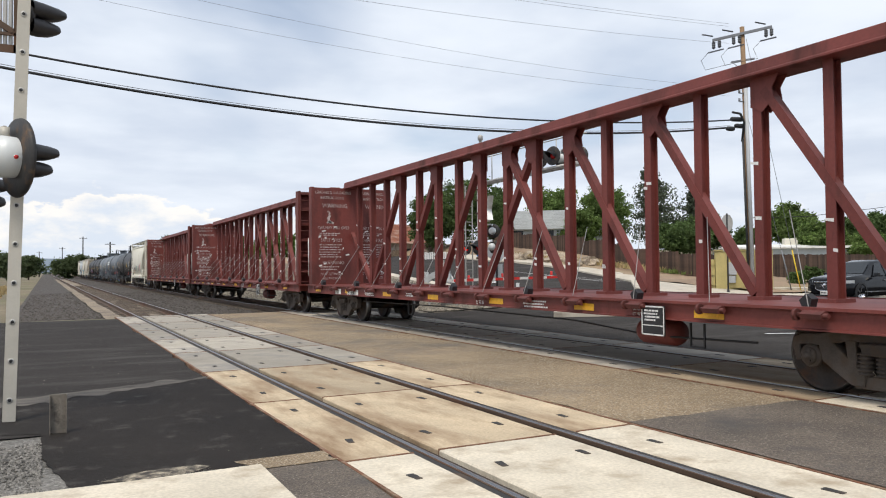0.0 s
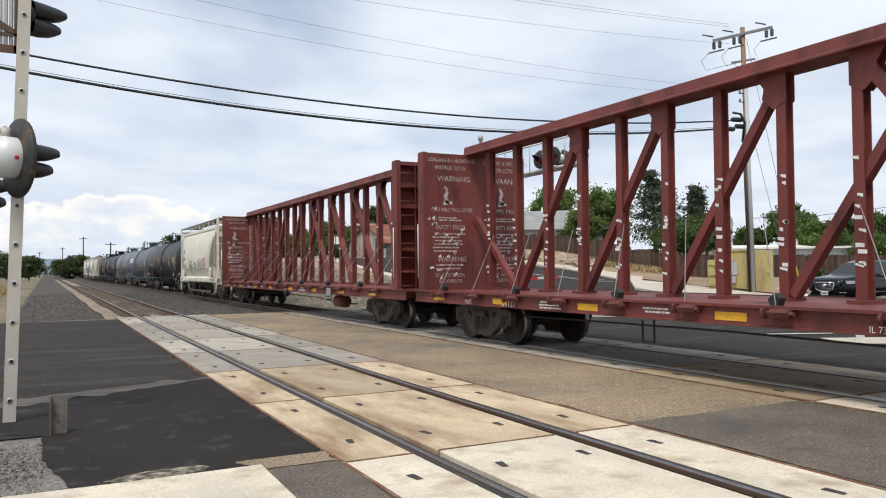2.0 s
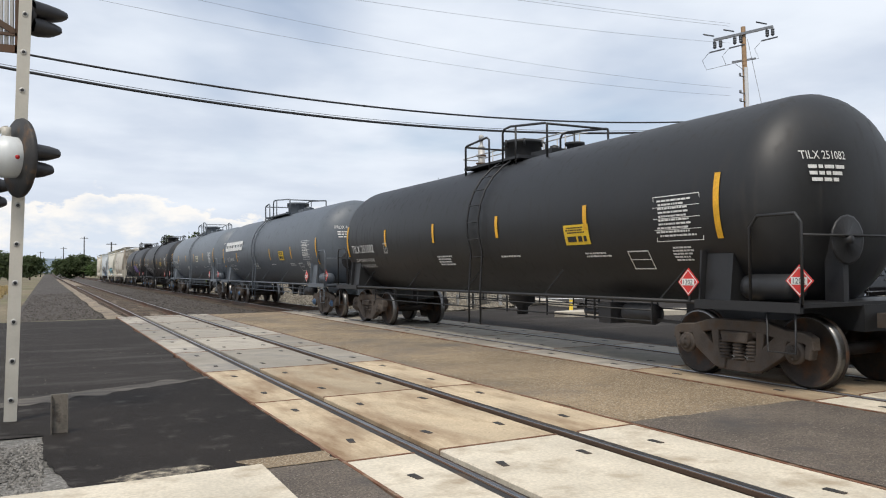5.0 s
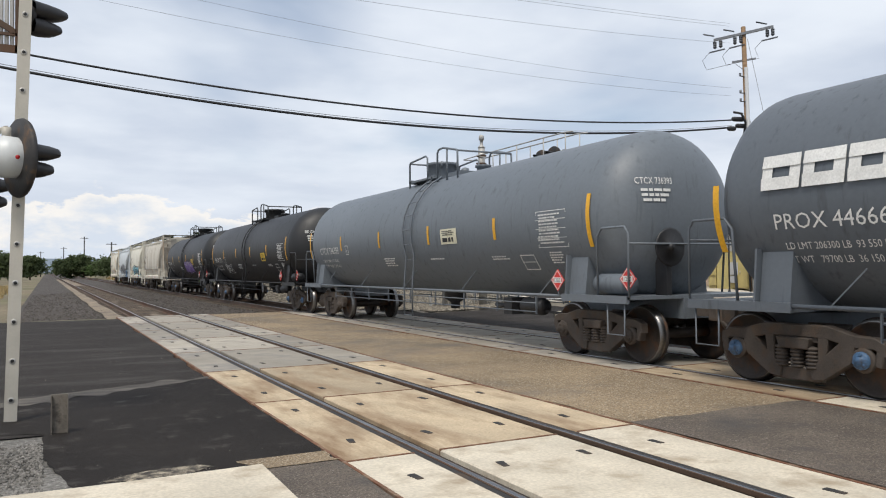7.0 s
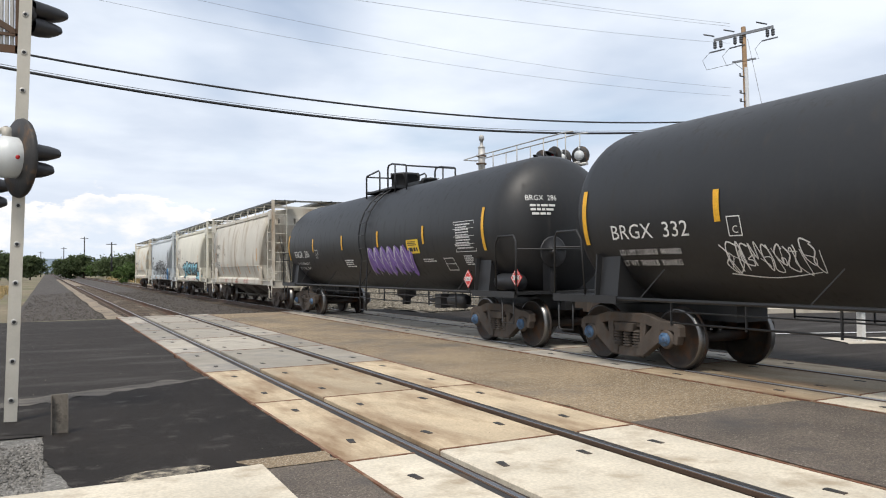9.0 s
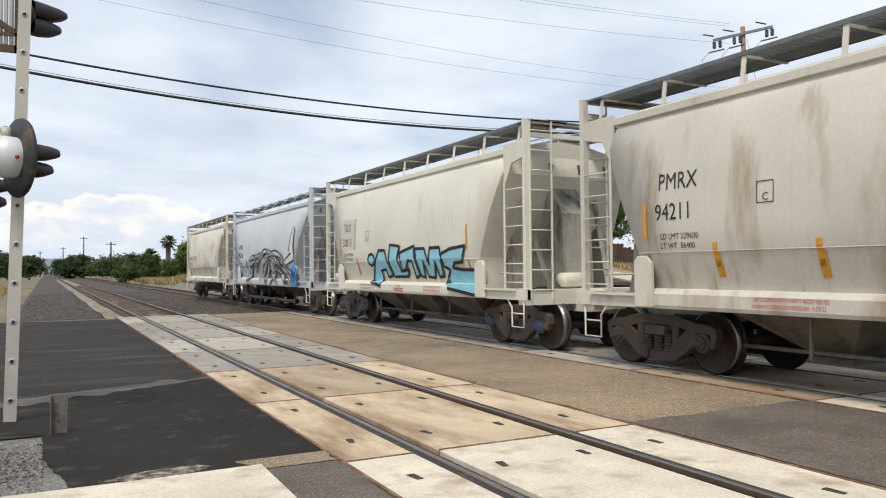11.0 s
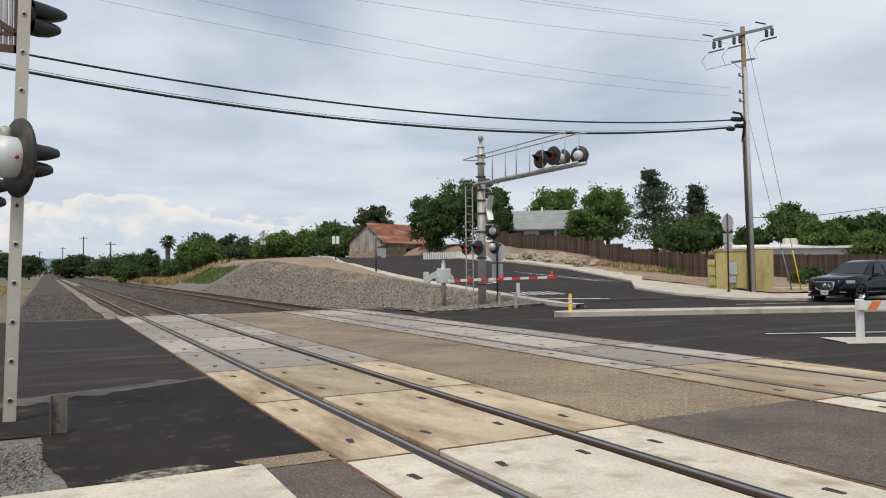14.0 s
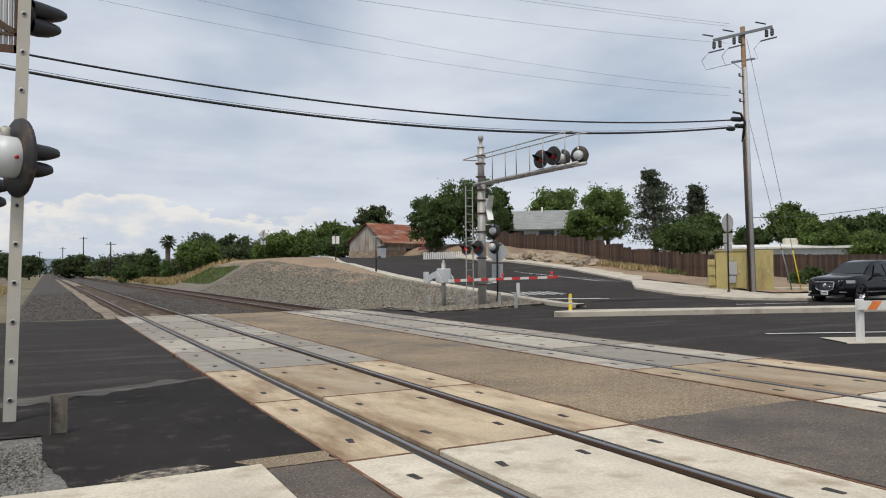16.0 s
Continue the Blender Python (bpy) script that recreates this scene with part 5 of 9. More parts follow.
def hopper_car(y0, y1, paint, label, marks, half, opts):
    L, c = y1 - y0, (y0 + y1) / 2
    car = start_car("covered_hopper", label, c, "covered hopper cars")
    E = L / 2 - 0.80          # end sill
    yt = E - (0.3 if opts.get("raked") else 0.75)   # side sheet ends at the roof
    ym = E - 1.5              # and at the waist

    def yend(z):
        f = min(1.0, max(0.0, (z - 1.75) / 1.65))
        return ym + (yt - ym) * f - 0.10 * ramp01(z, 3.35, 3.75)
    bm = bmesh.new()
    rings = []
    full = [(-x, z) for x, z in PROFILE] + [(-1.05, 3.90), (-0.55, 4.02), (0, 4.06), (0.55, 4.02), (1.05, 3.90)] + [(x, z) for x, z in reversed(PROFILE)]
    nst = 10
    for k in range(nst + 1):
        f = -1 + 2 * k / nst
        rings.append([bm.verts.new((x, f * yend(z), z)) for x, z in full])
    for a, b in zip(rings, rings[1:]):
        for i in range(len(full) - 1):
            bm.faces.new((a[i], a[i + 1], b[i + 1], b[i])).smooth = True
    nf = len(full)
    for ring in (rings[0], rings[-1]):
        for i in range(nf // 2):
            j = nf - 1 - i
            if j - i >= 2:
                bm.faces.new((ring[i], ring[i + 1], ring[j - 1], ring[j]) if j - 1 != i + 1 else (ring[i], ring[i + 1], ring[j]))
    part("body", bm, paint, car, "rounded steel hopper body")
    # weld seams, roof edge, sills
    for i in range(1, 7):
        bm = bmesh.new()
        y = -ym + i * 2 * ym / 7
        pipe(bm, [(-bulge(z) - 0.001, y, z) for z in (1.14, 1.4, 1.7, 2.0, 2.3, 2.6, 2.9, 3.2, 3.5, 3.72)], 0.007, 4)
        part("weld_seam", bm, paint, car)
    for s in (-1, 1):
        bm = bmesh.new()
        prism(bm, [(s * 1.36, 3.72), (s * 1.42, 3.74), (s * 1.42, 3.84), (s * 1.20, 3.93)], "y", -yt - 0.02, yt + 0.02)
        part("roof_rail", bm, paint, car)
        bm = bmesh.new()
        prism(bm, [(s * 1.38, 0.95), (s * 1.50, 0.95), (s * 1.52, 1.0), (s * 1.52, 1.16), (s * 1.47, 1.22), (s * 1.38, 1.24)], "y", -ym - 0.05, ym + 0.05)
        part("side_sill", bm, paint, car)
        bm = bmesh.new()
        pipe(bm, [(s * (bulge(1.74) + 0.005), -ym, 1.74), (s * (bulge(1.74) + 0.005), ym, 1.74)], 0.008, 6)
        part("waist_bead", bm, paint, car)
    # slope-sheet stiffeners, end frames and ladders
    for s in (-1, 1):
        bm = bmesh.new()
        box(bm, -1.45, 1.45, min(s * (E - 0.3), s * E), max(s * (E - 0.3), s * E), 0.86, 1.14)
        box(bm, -0.35, 0.35, min(s * (ym - 0.4), s * (L / 2 - 0.5)), max(s * (ym - 0.4), s * (L / 2 - 0.5)), 0.72, 1.08)
        box(bm, -1.50, -1.36, min(s * (ym - 0.1), s * E), max(s * (ym - 0.1), s * E), 0.95, 1.16)
        box(bm, 1.36, 1.50, min(s * (ym - 0.1), s * E), max(s * (ym - 0.1), s * E), 0.95, 1.16)
        part("end_sill", bm, paint, car)
        for x in (-1.0, -0.35, 0.35, 1.0):
            bm = bmesh.new()
            beam(bm, (x, s * (yt - 0.02), 3.60), (x, s * (ym + 0.05), 2.05), 0.05, 0.14)
            beam(bm, (x * 0.9, s * (yt - 0.3), 3.1), (x * 0.7, s * (E - 0.35), 1.1), 0.09, 0.05)
            part("end_stiffener", bm, M_END_GRIME_SHADE, car, "grimy stained end plate with recess shade in its paint")
        bm = bmesh.new()
        for x in (-1.42, 1.42):
            beam(bm, (x, s * (E - 0.06), 0.9), (x, s * (E - 0.06), 4.28), 0.10, 0.10)
            prism(bm, [(s * (yt - 0.05), 3.90), (s * (E - 0.02), 3.90), (s * (E - 0.02), 3.62), (s * (E - 0.12), 3.60), (s * (yt + 0.22), 3.52), (s * (yt - 0.05), 3.05)], "x", x - 0.02, x + 0.02)
        beam(bm, (-1.42, s * (E - 0.06), 4.0), (1.42, s * (E - 0.06), 4.0), 0.08, 0.08)
        beam(bm, (-1.42, s * (E - 0.06), 4.25), (1.42, s * (E - 0.06), 4.25), 0.06, 0.06)
        part("end_post_frame", bm, paint, car)
        bm = bmesh.new()
        ladder(bm, (-1.46, s * (E - 0.75), 1.1), (-1.46, s * (E - 0.75), 3.2), (0, s * 0.68, 0), 6, 0.012, 0.06)
        ladder(bm, (-1.38, s * (E + 0.01), 0.95), (-1.38, s * (E + 0.01), 4.26), (0.48, 0, 0), 9, 0.012, 0.05)
        part("ladder", bm, paint, car)
        bm = bmesh.new()
        pipe(bm, [(-1.47, s * (E - 0.65), 0.95), (-1.47, s * (E - 0.5), 0.80), (-1.47, s * (E - 0.5), 0.45), (-1.47, s * (E - 0.1), 0.45), (-1.47, s * (E - 0.1), 0.95)], 0.016)
        pipe(bm, [(-1.47, s * (E - 0.1), 0.7), (-1.47, s * (E - 0.5), 0.7)], 0.014)
        part("step", bm, paint, car)
        bm = bmesh.new()
        prism(bm, [(s * (ym + 0.12), 0.96), (s * (ym + 0.12), 1.62), (s * (ym + 0.05), 1.70), (s * (ym - 0.16), 1.70), (s * (ym - 0.24), 1.60), (s * (ym - 0.24), 0.96)], "x", -1.575, -1.50)
        part("jacking_pad", bm, paint, car, bevel=0.015)
        bm = bmesh.new()
        pipe(bm, [(-1.2, s * (ym + 0.1), 1.45), (-1.2, s * (E - 0.3), 1.42)], 0.018)
        lathe(bm, [(0, 0), (0.13, 0.02), (0.15, 0.1), (0.15, 0.5), (0, 0.55)], (-0.5, s * (E - 0.35), 1.3), (1, 0, 0), 12)
        part("end_piping", bm, paint, car)
        # webs that carry the slope sheet down to the sill
        for x in (-0.95, 0.95):
            bm = bmesh.new()
            prism(bm, [(s * (ym - 0.15), 1.05), (s * (E - 0.62), 1.05), (s * (E - 0.70), 1.9), (s * (ym + 0.45), 2.35), (s * (ym - 0.15), 1.9)], "x", x - 0.012, x + 0.012)
            part("shear_web", bm, M_END_GRIME_SHADE, car, "grimy stained end plate with recess shade in its paint")
        bm = bmesh.new()
        prism(bm, [(s * (E - 0.7), 1.06), (s * (E - 0.35), 1.06), (s * (E - 0.42), 2.6), (s * (yt - 0.28), 3.3), (s * (yt - 0.45), 2.9)], "x", -0.34, 0.34)
        part("centre_web", bm, M_END_GRIME_SHADE, car, "grimy stained end plate with recess shade in its paint")
        for x in (-1.46, 1.46):
            bm = bmesh.new()
            prism(bm, [(s * (ym + 0.1), 1.12), (s * (E - 0.3), 1.12), (s * (E - 0.3), 1.16), (s * (ym + 0.1), 1.16)], "x", x - 0.10, x + 0.04)
            part("sill_ledge", bm, paint, car)
    # roof walk
    for s in (-1, 1):
        bm = bmesh.new()
        for i in range(7):
            x = s * (0.55 + 0.06 * i) - 0.008
            box(bm, x, x + 0.016, -E, E, 4.24, 4.275)
        box(bm, s * 0.74 - 0.22, s * 0.74 + 0.22, -E, E, 4.245, 4.252)
        box(bm, min(s * 0.94, s * 0.965), max(s * 0.94, s * 0.965), -E, E, 4.23, 4.30)
        box(bm, min(s * 0.52, s * 0.545), max(s * 0.52, s * 0.545), -E, E, 4.23, 4.30)
        for k in range(int(2 * E / 0.12)):
            box(bm, min(s * 0.54, s * 0.95), max(s * 0.54, s * 0.95), -E + k * 0.12, -E + k * 0.12 + 0.012, 4.25, 4.27)
        part("roof_walk", bm, M_WALK, car, "galvanised grating roof walk")
        for i in range(9):
            bm = bmesh.new()
            y = -E + 0.4 + i * (2 * E - 0.8) / 8
            if opts.get("raked"):
                beam(bm, (s * 1.38, y, 3.84), (s * 0.97, y - 0.12, 4.29), 0.09, 0.02)
            else:
                beam(bm, (s * 1.36, y, 3.85), (s * 1.30, y, 4.28), 0.07, 0.02)
            beam(bm, (s * 1.30, y, 4.23), (s * 0.5, y, 4.23), 0.04, 0.03)
            part("walk_bracket", bm, paint, car)
    if not opts.get("raked"):
        for s in (-1, 1):
            bm = bmesh.new()
            for i in range(6):
                x = s * (0.99 + 0.06 * i) - 0.008
                box(bm, x, x + 0.016, -E, E, 4.24, 4.275)
            for k in range(int(2 * E / 0.12)):
                box(bm, min(s * 0.96, s * 1.33), max(s * 0.96, s * 1.33), -E + k * 0.12, -E + k * 0.12 + 0.012, 4.25, 4.27)
            box(bm, min(s * 1.31, s * 1.335), max(s * 1.31, s * 1.335), -E, E, 4.23, 4.29)
            part("roof_walk", bm, M_WALK, car)
    bm = bmesh.new()
    for s in (-1, 1):
        box(bm, -1.4, 1.4, min(s * (E - 0.42), s * E), max(s * (E - 0.42), s * E), 4.245, 4.27)
    part("end_walk", bm, M_WALK, car)
    for i in range(opts.get("bays", 3) * 2):
        bm = bmesh.new()
        y = -ym + (i + 0.5) * 2 * ym / (opts.get("bays", 3) * 2)
        lathe(bm, [(0.30, 0), (0.30, 0.14), (0.34, 0.15), (0.34, 0.2), (0, 0.24)], (0, y, 3.98), (0, 0, 1), 16)
        part("roof_hatch", bm, paint, car)
    # hopper bays and outlet pipe
    nb = opts.get("bays", 3)
    for i in range(nb):
        bm = bmesh.new()
        w = 2 * (half - 1.25) / nb
        y = -(half - 1.25) + (i + 0.5) * w
        a, b = w * 0.48, 0.24
        if opts.get("raked"):
            lathe(bm, [(1.15, 0.62), (1.13, 0.42), (0.98, 0.24), (0.62, 0.12), (0.30, 0.06), (0.28, 0.0), (0, 0.0)], (-0.2, y, 0.55), (0, 0, 1), 28)
            rod(bm, (-1.0, y, 0.66), (-0.2, y, 0.56), 0.07, n=10)
            part("hopper_bay", bm, opts.get("bay", M_BAY_GRIME_SHADE), car, "rounded discharge bowl in dark steel")
            continue
        lo = [bm.verts.new(p) for p in ((-0.30, y - b, 0.36), (0.30, y - b, 0.36), (0.30, y + b, 0.36), (-0.30, y + b, 0.36))]
        hi = [bm.verts.new(p) for p in ((-1.36, y - a, 1.12), (1.36, y - a, 1.12), (1.36, y + a, 1.12), (-1.36, y + a, 1.12))]
        bm.faces.new(lo)
        for k in range(4):
            bm.faces.new((lo[k], lo[(k + 1) % 4], hi[(k + 1) % 4], hi[k]))
        box(bm, -0.4, 0.4, y - b - 0.06, y + b + 0.06, 0.30, 0.37)
        part("hopper_bay", bm, opts.get("bay", M_BAY_GRIME_SHADE), car, "discharge hopper with grime and underside shade in its paint")
    bm = bmesh.new()
    box(bm, -0.25, 0.25, -ym, ym, 0.95, 1.15)
    part("centre_sill", bm, paint, car)
    bm = bmesh.new()
    if opts.get("pipe"):
        rod(bm, (-1.25, -half + 1.2, 0.42), (-1.25, half - 1.3, 0.42), 0.06, n=12)
        for y in (-half + 1.2, -1.0, 1.4):
            rod(bm, (-1.25, y, 0.42), (-1.25, y + 0.14, 0.42), 0.105, n=12)
        pipe(bm, [(-1.25, half - 1.3, 0.42), (-1.25, half - 0.95, 0.46), (-1.25, half - 0.8, 0.7), (-1.25, half - 0.8, 1.0)], 0.07, 8)
        for y in (-1.8, 0.3, 2.2):
            beam(bm, (-1.25, y, 1.0), (-1.25, y, 0.4), 0.05, 0.03)
    else:
        rod(bm, (-0.7, -half + 1.2, 0.45), (-0.7, half - 1.2, 0.45), 0.03, n=8)
        for y in (-1.9, 0.1, 2.1):
            beam(bm, (-1.1, y, 1.0), (-1.1, y, 0.4), 0.04, 0.03)
    part("outlet_pipe", bm, opts.get("bay", M_BAY_GRIME_SHADE), car, "horizontal discharge pipe")

    def skin(u, v, e=0.008):
        return (-bulge(v) - e, -u, v)

    def sill(u, v):
        return (-1.526, -u, v)
    u0 = -ym + opts.get("mark_u", 0.36)
    dark = M_LET_B
    if opts.get("backing"):
        patch("mark_backing", lambda u, v: skin(u, v, 0.005), u0 - 0.08, u0 + 1.0, 2.10, 2.95, opts["backing"], car, "repainted grey panel", 6)
    lettering("lettering", marks[0], skin, u0 + 0.06, opts.get("v1", 2.61), 0.24, dark, car, opts.get("wide", 0.85))
    lettering("lettering", marks[1], skin, u0 + opts.get("du", 0.0), opts.get("v2", 2.19), 0.24, dark, car, opts.get("wide", 0.85))
    lettering("lettering", marks[2], skin, u0 + 0.1, opts.get("v3", 1.92), 0.085, dark, car, 0.9)
    lettering("lettering", marks[3], skin, u0 + 0.1, opts.get("v3", 1.92) - 0.13, 0.085, dark, car, 0.9)
    frame_mark("plate_mark", skin, u0 + opts.get("plate_u", 1.75), u0 + opts.get("plate_u", 1.75) + 0.25, 2.30, 2.57, 0.012, dark, car)
    lettering("lettering", "C", skin, u0 + opts.get("plate_u", 1.75) + 0.08, 2.33, 0.1, dark, car)
    if opts.get("amber", True):
        for i, u in enumerate((-ym + 0.12, -ym + 1.4, -ym + 2.9, 0.5, ym - 2.2, ym - 0.55)):
            vv = (1.95, 2.45) if i in (0, 5) else (1.45, 1.85)
            patch("reflector", skin, u, u + 0.075, vv[0], vv[1], M_STRIPE_O, car, "amber reflective stripe", 5)
            patch("reflector", skin, u + (0.0 if i not in (0, 5) else 0.03), u + 0.105, 1.4, 1.72, M_STRIPE_O, car, "amber reflective stripe", 4)
    if opts.get("red", True):
        lettering("lettering", "CAR EQUIPPED WITH SAFETY RELIEF VALVES", sill, -2.6, 1.105, 0.055, M_LET_R, car, 0.7)
        lettering("lettering", "MAXIMUM OPERATION PRESSURE 14.7 P.S.I.", sill, -2.6, 1.02, 0.055, M_LET_R, car, 0.7)
        lettering("lettering", "CLOSE DUST CAPS AND ROOF", sill, 1.4, 1.105, 0.06, M_LET_R, car, 0.75)
        lettering("lettering", "HATCHES BEFORE CAR MOVES", sill, 1.4, 1.02, 0.06, M_LET_R, car, 0.75)
        lettering("lettering", "DANGER", sill, -0.1, 1.11, 0.05, M_LET_R, car, 0.75)
        bars("small_print", sill, -0.3, 1.06, 2, 0.7, 0.025, M_LET_R, car, 4)
    for k, (mt, u, v, w, h, sd) in enumerate(opts.get("tags", ())):
        tag_scrawl("sprayed_tag", lambda a, b: skin(a, b, 0.012), u, v, w, h, mt, car, sd, 0.026, "sprayed tag")
    for s in (-1, 1):
        truck(car, s * half, opts.get("caps", "dark"))
    coupler(car, L)
    return car, skin, ym


hopper_car(70.6, 83.9, M_HOP, "cream covered hopper car with several sprayed tags", ("TILX", "31305", "LD LMT 230600", "LT WT  56400"), 4.5,
           {"tags": ((M_LET_B, -1.9, 1.72, 0.9, 0.42, 5), (M_SPRAY_T, -0.4, 1.68, 0.7, 0.4, 6), (M_LET_B, 0.95, 1.75, 0.95, 0.5, 7), (M_SPRAY_R, 2.2, 1.8, 1.0, 0.5, 8)), "caps": "blue", "pipe": 1})
hopper_car(169.9, 183.6, M_HOP_PINK, "faded beige covered hopper car with grimy, shade-darkened ends", ("PMRX", "94211", "LD LMT 229600", "LT WT  56400"), 4.8, {})
car_t, skin_t, ym_t = hopper_car(183.6, 196.4, M_HOP, "cream covered hopper car with pale blue sprayed lettering", ("TILX", "30813", "LD LMT 229500", "LT WT  56500"), 4.47,
                                 {"backing": M_HOP_PINK, "caps": "blue"})
car_w, skin_w, ym_w = hopper_car(196.4, 209.75, M_HOP_GREY, "pale grey covered hopper car with black and silver graffiti", ("WFRX", "490363", "LD LMT 231800", "LT WT  54200"), 4.75,
                                 {"raked": 1, "v1": 2.44, "v2": 2.09, "v3": 1.78, "mark_u": 0.2, "pipe": 1, "bays": 3, "amber": False, "red": False, "bay": M_TRUCK})
hopper_car(209.75, 222.95, M_HOP_OLD, "weathered cream covered hopper car with rust stains", ("PMRX", "95207", "LD LMT 229600", "LT WT  56400"), 4.62,
           {"v1": 2.16, "v2": 2.16, "du": 1.38, "wide": 1.05, "mark_u": 0.52, "plate_u": 2.95, "caps": "rust"})

# pale blue shapes with a black edge on the cream hopper
def sprayed(place, poly, mat, parent, e, label):
    """A flat sprayed shape laid on a curved side, cut into level strips."""
    bm = bmesh.new()
    bm.faces.new([bm.verts.new((a, b, 0)) for a, b in poly])
    for z in (0.985, 1.218, 1.228, 1.45, 1.65, 1.77, 2.0):
        bmesh.ops.bisect_plane(bm, geom=bm.verts[:] + bm.edges[:] + bm.faces[:], plane_co=(0, z, 0), plane_no=(0, 1, 0))
    bmesh.ops.triangulate(bm, faces=bm.faces[:])
    for v in bm.verts:
        v.co = place(v.co.x, v.co.y, e)
    me = bpy.data.meshes.new("m")
    bm.to_mesh(me)
    bm.free()
    me.materials.append(mat)
    return part("graffiti_fill", me, None, parent, label)


def side_t(u, v, e):
    x, y, z = skin_t(u, v, e)
    return (min(x, -1.526 - e), y, z) if v < 1.223 else (x, y, z)


def on_line(a, b, n):
    return [(a[0] + (b[0] - a[0]) * k / n, a[1] + (b[1] - a[1]) * k / n) for k in range(n)]


LETTERS = (
    [(-1.36, 1.79), (-1.47, 1.68), (-1.65, 1.64), (-1.79, 1.69), (-1.82, 1.8), (-1.75, 1.91), (-1.58, 1.95), (-1.42, 1.9)],
    [(-1.74, 1.29), (-1.06, 2.03), (-0.67, 2.02), (-0.41, 1.38), (-0.73, 1.34), (-0.76, 1.54), (-1.09, 1.5), (-1.05, 1.39), (-1.15, 1.12), (-1.8, 1.23)],
    [(-0.32, 2.15), (0.26, 2.1), (0.07, 1.8), (0.16, 1.49), (0.64, 1.53), (0.47, 1.36), (-0.33, 1.35), (-0.45, 1.75)],
    [(0.26, 1.94), (1.1, 2.08), (1.06, 1.91), (1.14, 1.39), (0.92, 1.33), (0.91, 1.72), (0.71, 1.75), (0.44, 1.53), (0.24, 1.49)],
    [(1.13, 2.01), (1.62, 2.01), (1.78, 1.65), (1.91, 2.01), (2.38, 2.01), (2.41, 1.86), (2.36, 1.37), (2.14, 1.36), (2.11, 1.7), (1.9, 1.34), (1.61, 1.36), (1.51, 1.71), (1.4, 1.34), (1.21, 1.38)],
    [(2.46, 1.87), (2.88, 1.97), (3.53, 2.01), (3.35, 1.68), (3.0, 1.66), (2.89, 1.56), (3.25, 1.52), (3.88, 1.51), (4.07, 1.43), (3.92, 0.99), (2.64, 1.12), (2.53, 1.33), (2.73, 1.52), (2.49, 1.59)],
)
for k, poly in enumerate(LETTERS):
    sprayed(side_t, poly, M_SPRAY_C, car_t, 0.014 + 0.0005 * k, "pale blue graffiti letter")
    V, F = [], []
    ring = [q for a, b in zip(poly, poly[1:] + poly[:1]) for q in on_line(a, b, max(1, int(math.hypot(b[0] - a[0], b[1] - a[1]) / 0.1)))] + [poly[0]]
    for a, b in zip(ring, ring[1:]):
        dx, dy = b[0] - a[0], b[1] - a[1]
        w = 0.035 / (math.hypot(dx, dy) or 1)
        o = len(V)
        V += [side_t(p[0] + f * dx * w * 0.5 + q * dy * w, p[1] + f * dy * w * 0.5 - q * dx * w, 0.022) for p, f in ((a, -1), (b, 1)) for q in (-1, 1)]
        F.append((o, o + 1, o + 3, o + 2))
    part("graffiti_edge", flat_mesh(V, F, M_LET_B), None, car_t, "black graffiti outline")
# barbed black and silver strokes on the grey hopper
def side_w(u, v, e):
    x, y, z = skin_w(u, v, e)
    near = max(0.0, min(1.0, (1.40 - v) / 0.2))
    return (x + (min(x, -1.53 - e) - x) * near, y, z)


def barb(V, F, pts, w, e, peak=0.45, tail=0.0):
    """A curved stroke, widest in its middle and pointed at its ends."""
    P, n = [], len(pts)
    for i in range(n - 1):
        p0, p1, p2, p3 = pts[max(0, i - 1)], pts[i], pts[i + 1], pts[min(n - 1, i + 2)]
        for k in range(12):
            t = k / 12
            P.append(tuple(0.5 * (2 * b + (c - a) * t + (2 * a - 5 * b + 4 * c - d) * t * t + (3 * b - a - 3 * c + d) * t ** 3) for a, b, c, d in zip(p0, p1, p2, p3)))
    P.append(pts[-1])
    o = len(V)
    for i, (x, y) in enumerate(P):
        a, b = P[max(0, i - 1)], P[min(len(P) - 1, i + 1)]
        dx, dy = b[0] - a[0], b[1] - a[1]
        L = math.hypot(dx, dy) or 1
        f = i / (len(P) - 1)
        h = f / peak if f < peak else (1 - f) / (1 - peak)
        h = max(tail, h) ** 0.6 * w / 2
        V += [side_w(x - dy / L * h * q, y + dx / L * h * q, e) for q in (1, 0.6, 0.2, -0.2, -0.6, -1)]
    F += [(o + 6 * i + j, o + 6 * i + j + 1, o + 6 * i + j + 7, o + 6 * i + j + 6) for i in range(len(P) - 1) for j in range(5)]


def barbs(strokes, e0):
    for k, (w, *pts) in enumerate(strokes):
        E, G, H = ([], []), ([], []), ([], [])
        e = e0 + 0.003 * k
        barb(*E, pts, w + 0.10, e, tail=0.03)
        inner = [pts[0]] + pts[1:-1] + [tuple(a * 0.12 + b * 0.88 for a, b in zip(pts[-2], pts[-1]))]
        inner[0] = tuple(a * 0.12 + b * 0.88 for a, b in zip(pts[1], pts[0]))
        barb(*G, inner, w - 0.02, e + 0.0012)
        part("graffiti_edge", flat_mesh(*E, M_LET_B), None, car_w, "black graffiti stroke")
        part("graffiti_fill", flat_mesh(*G, M_SPRAY_G), None, car_w, "silver grey graffiti fill")
        lift = [(a - 0.01, b + w * 0.14) for a, b in inner[1:-1]]
        if len(lift) > 1:
            barb(*H, lift, w * 0.42, e + 0.002)
            part("graffiti_shine", flat_mesh(*H, M_SPRAY_L), None, car_w, "pale graffiti highlight")


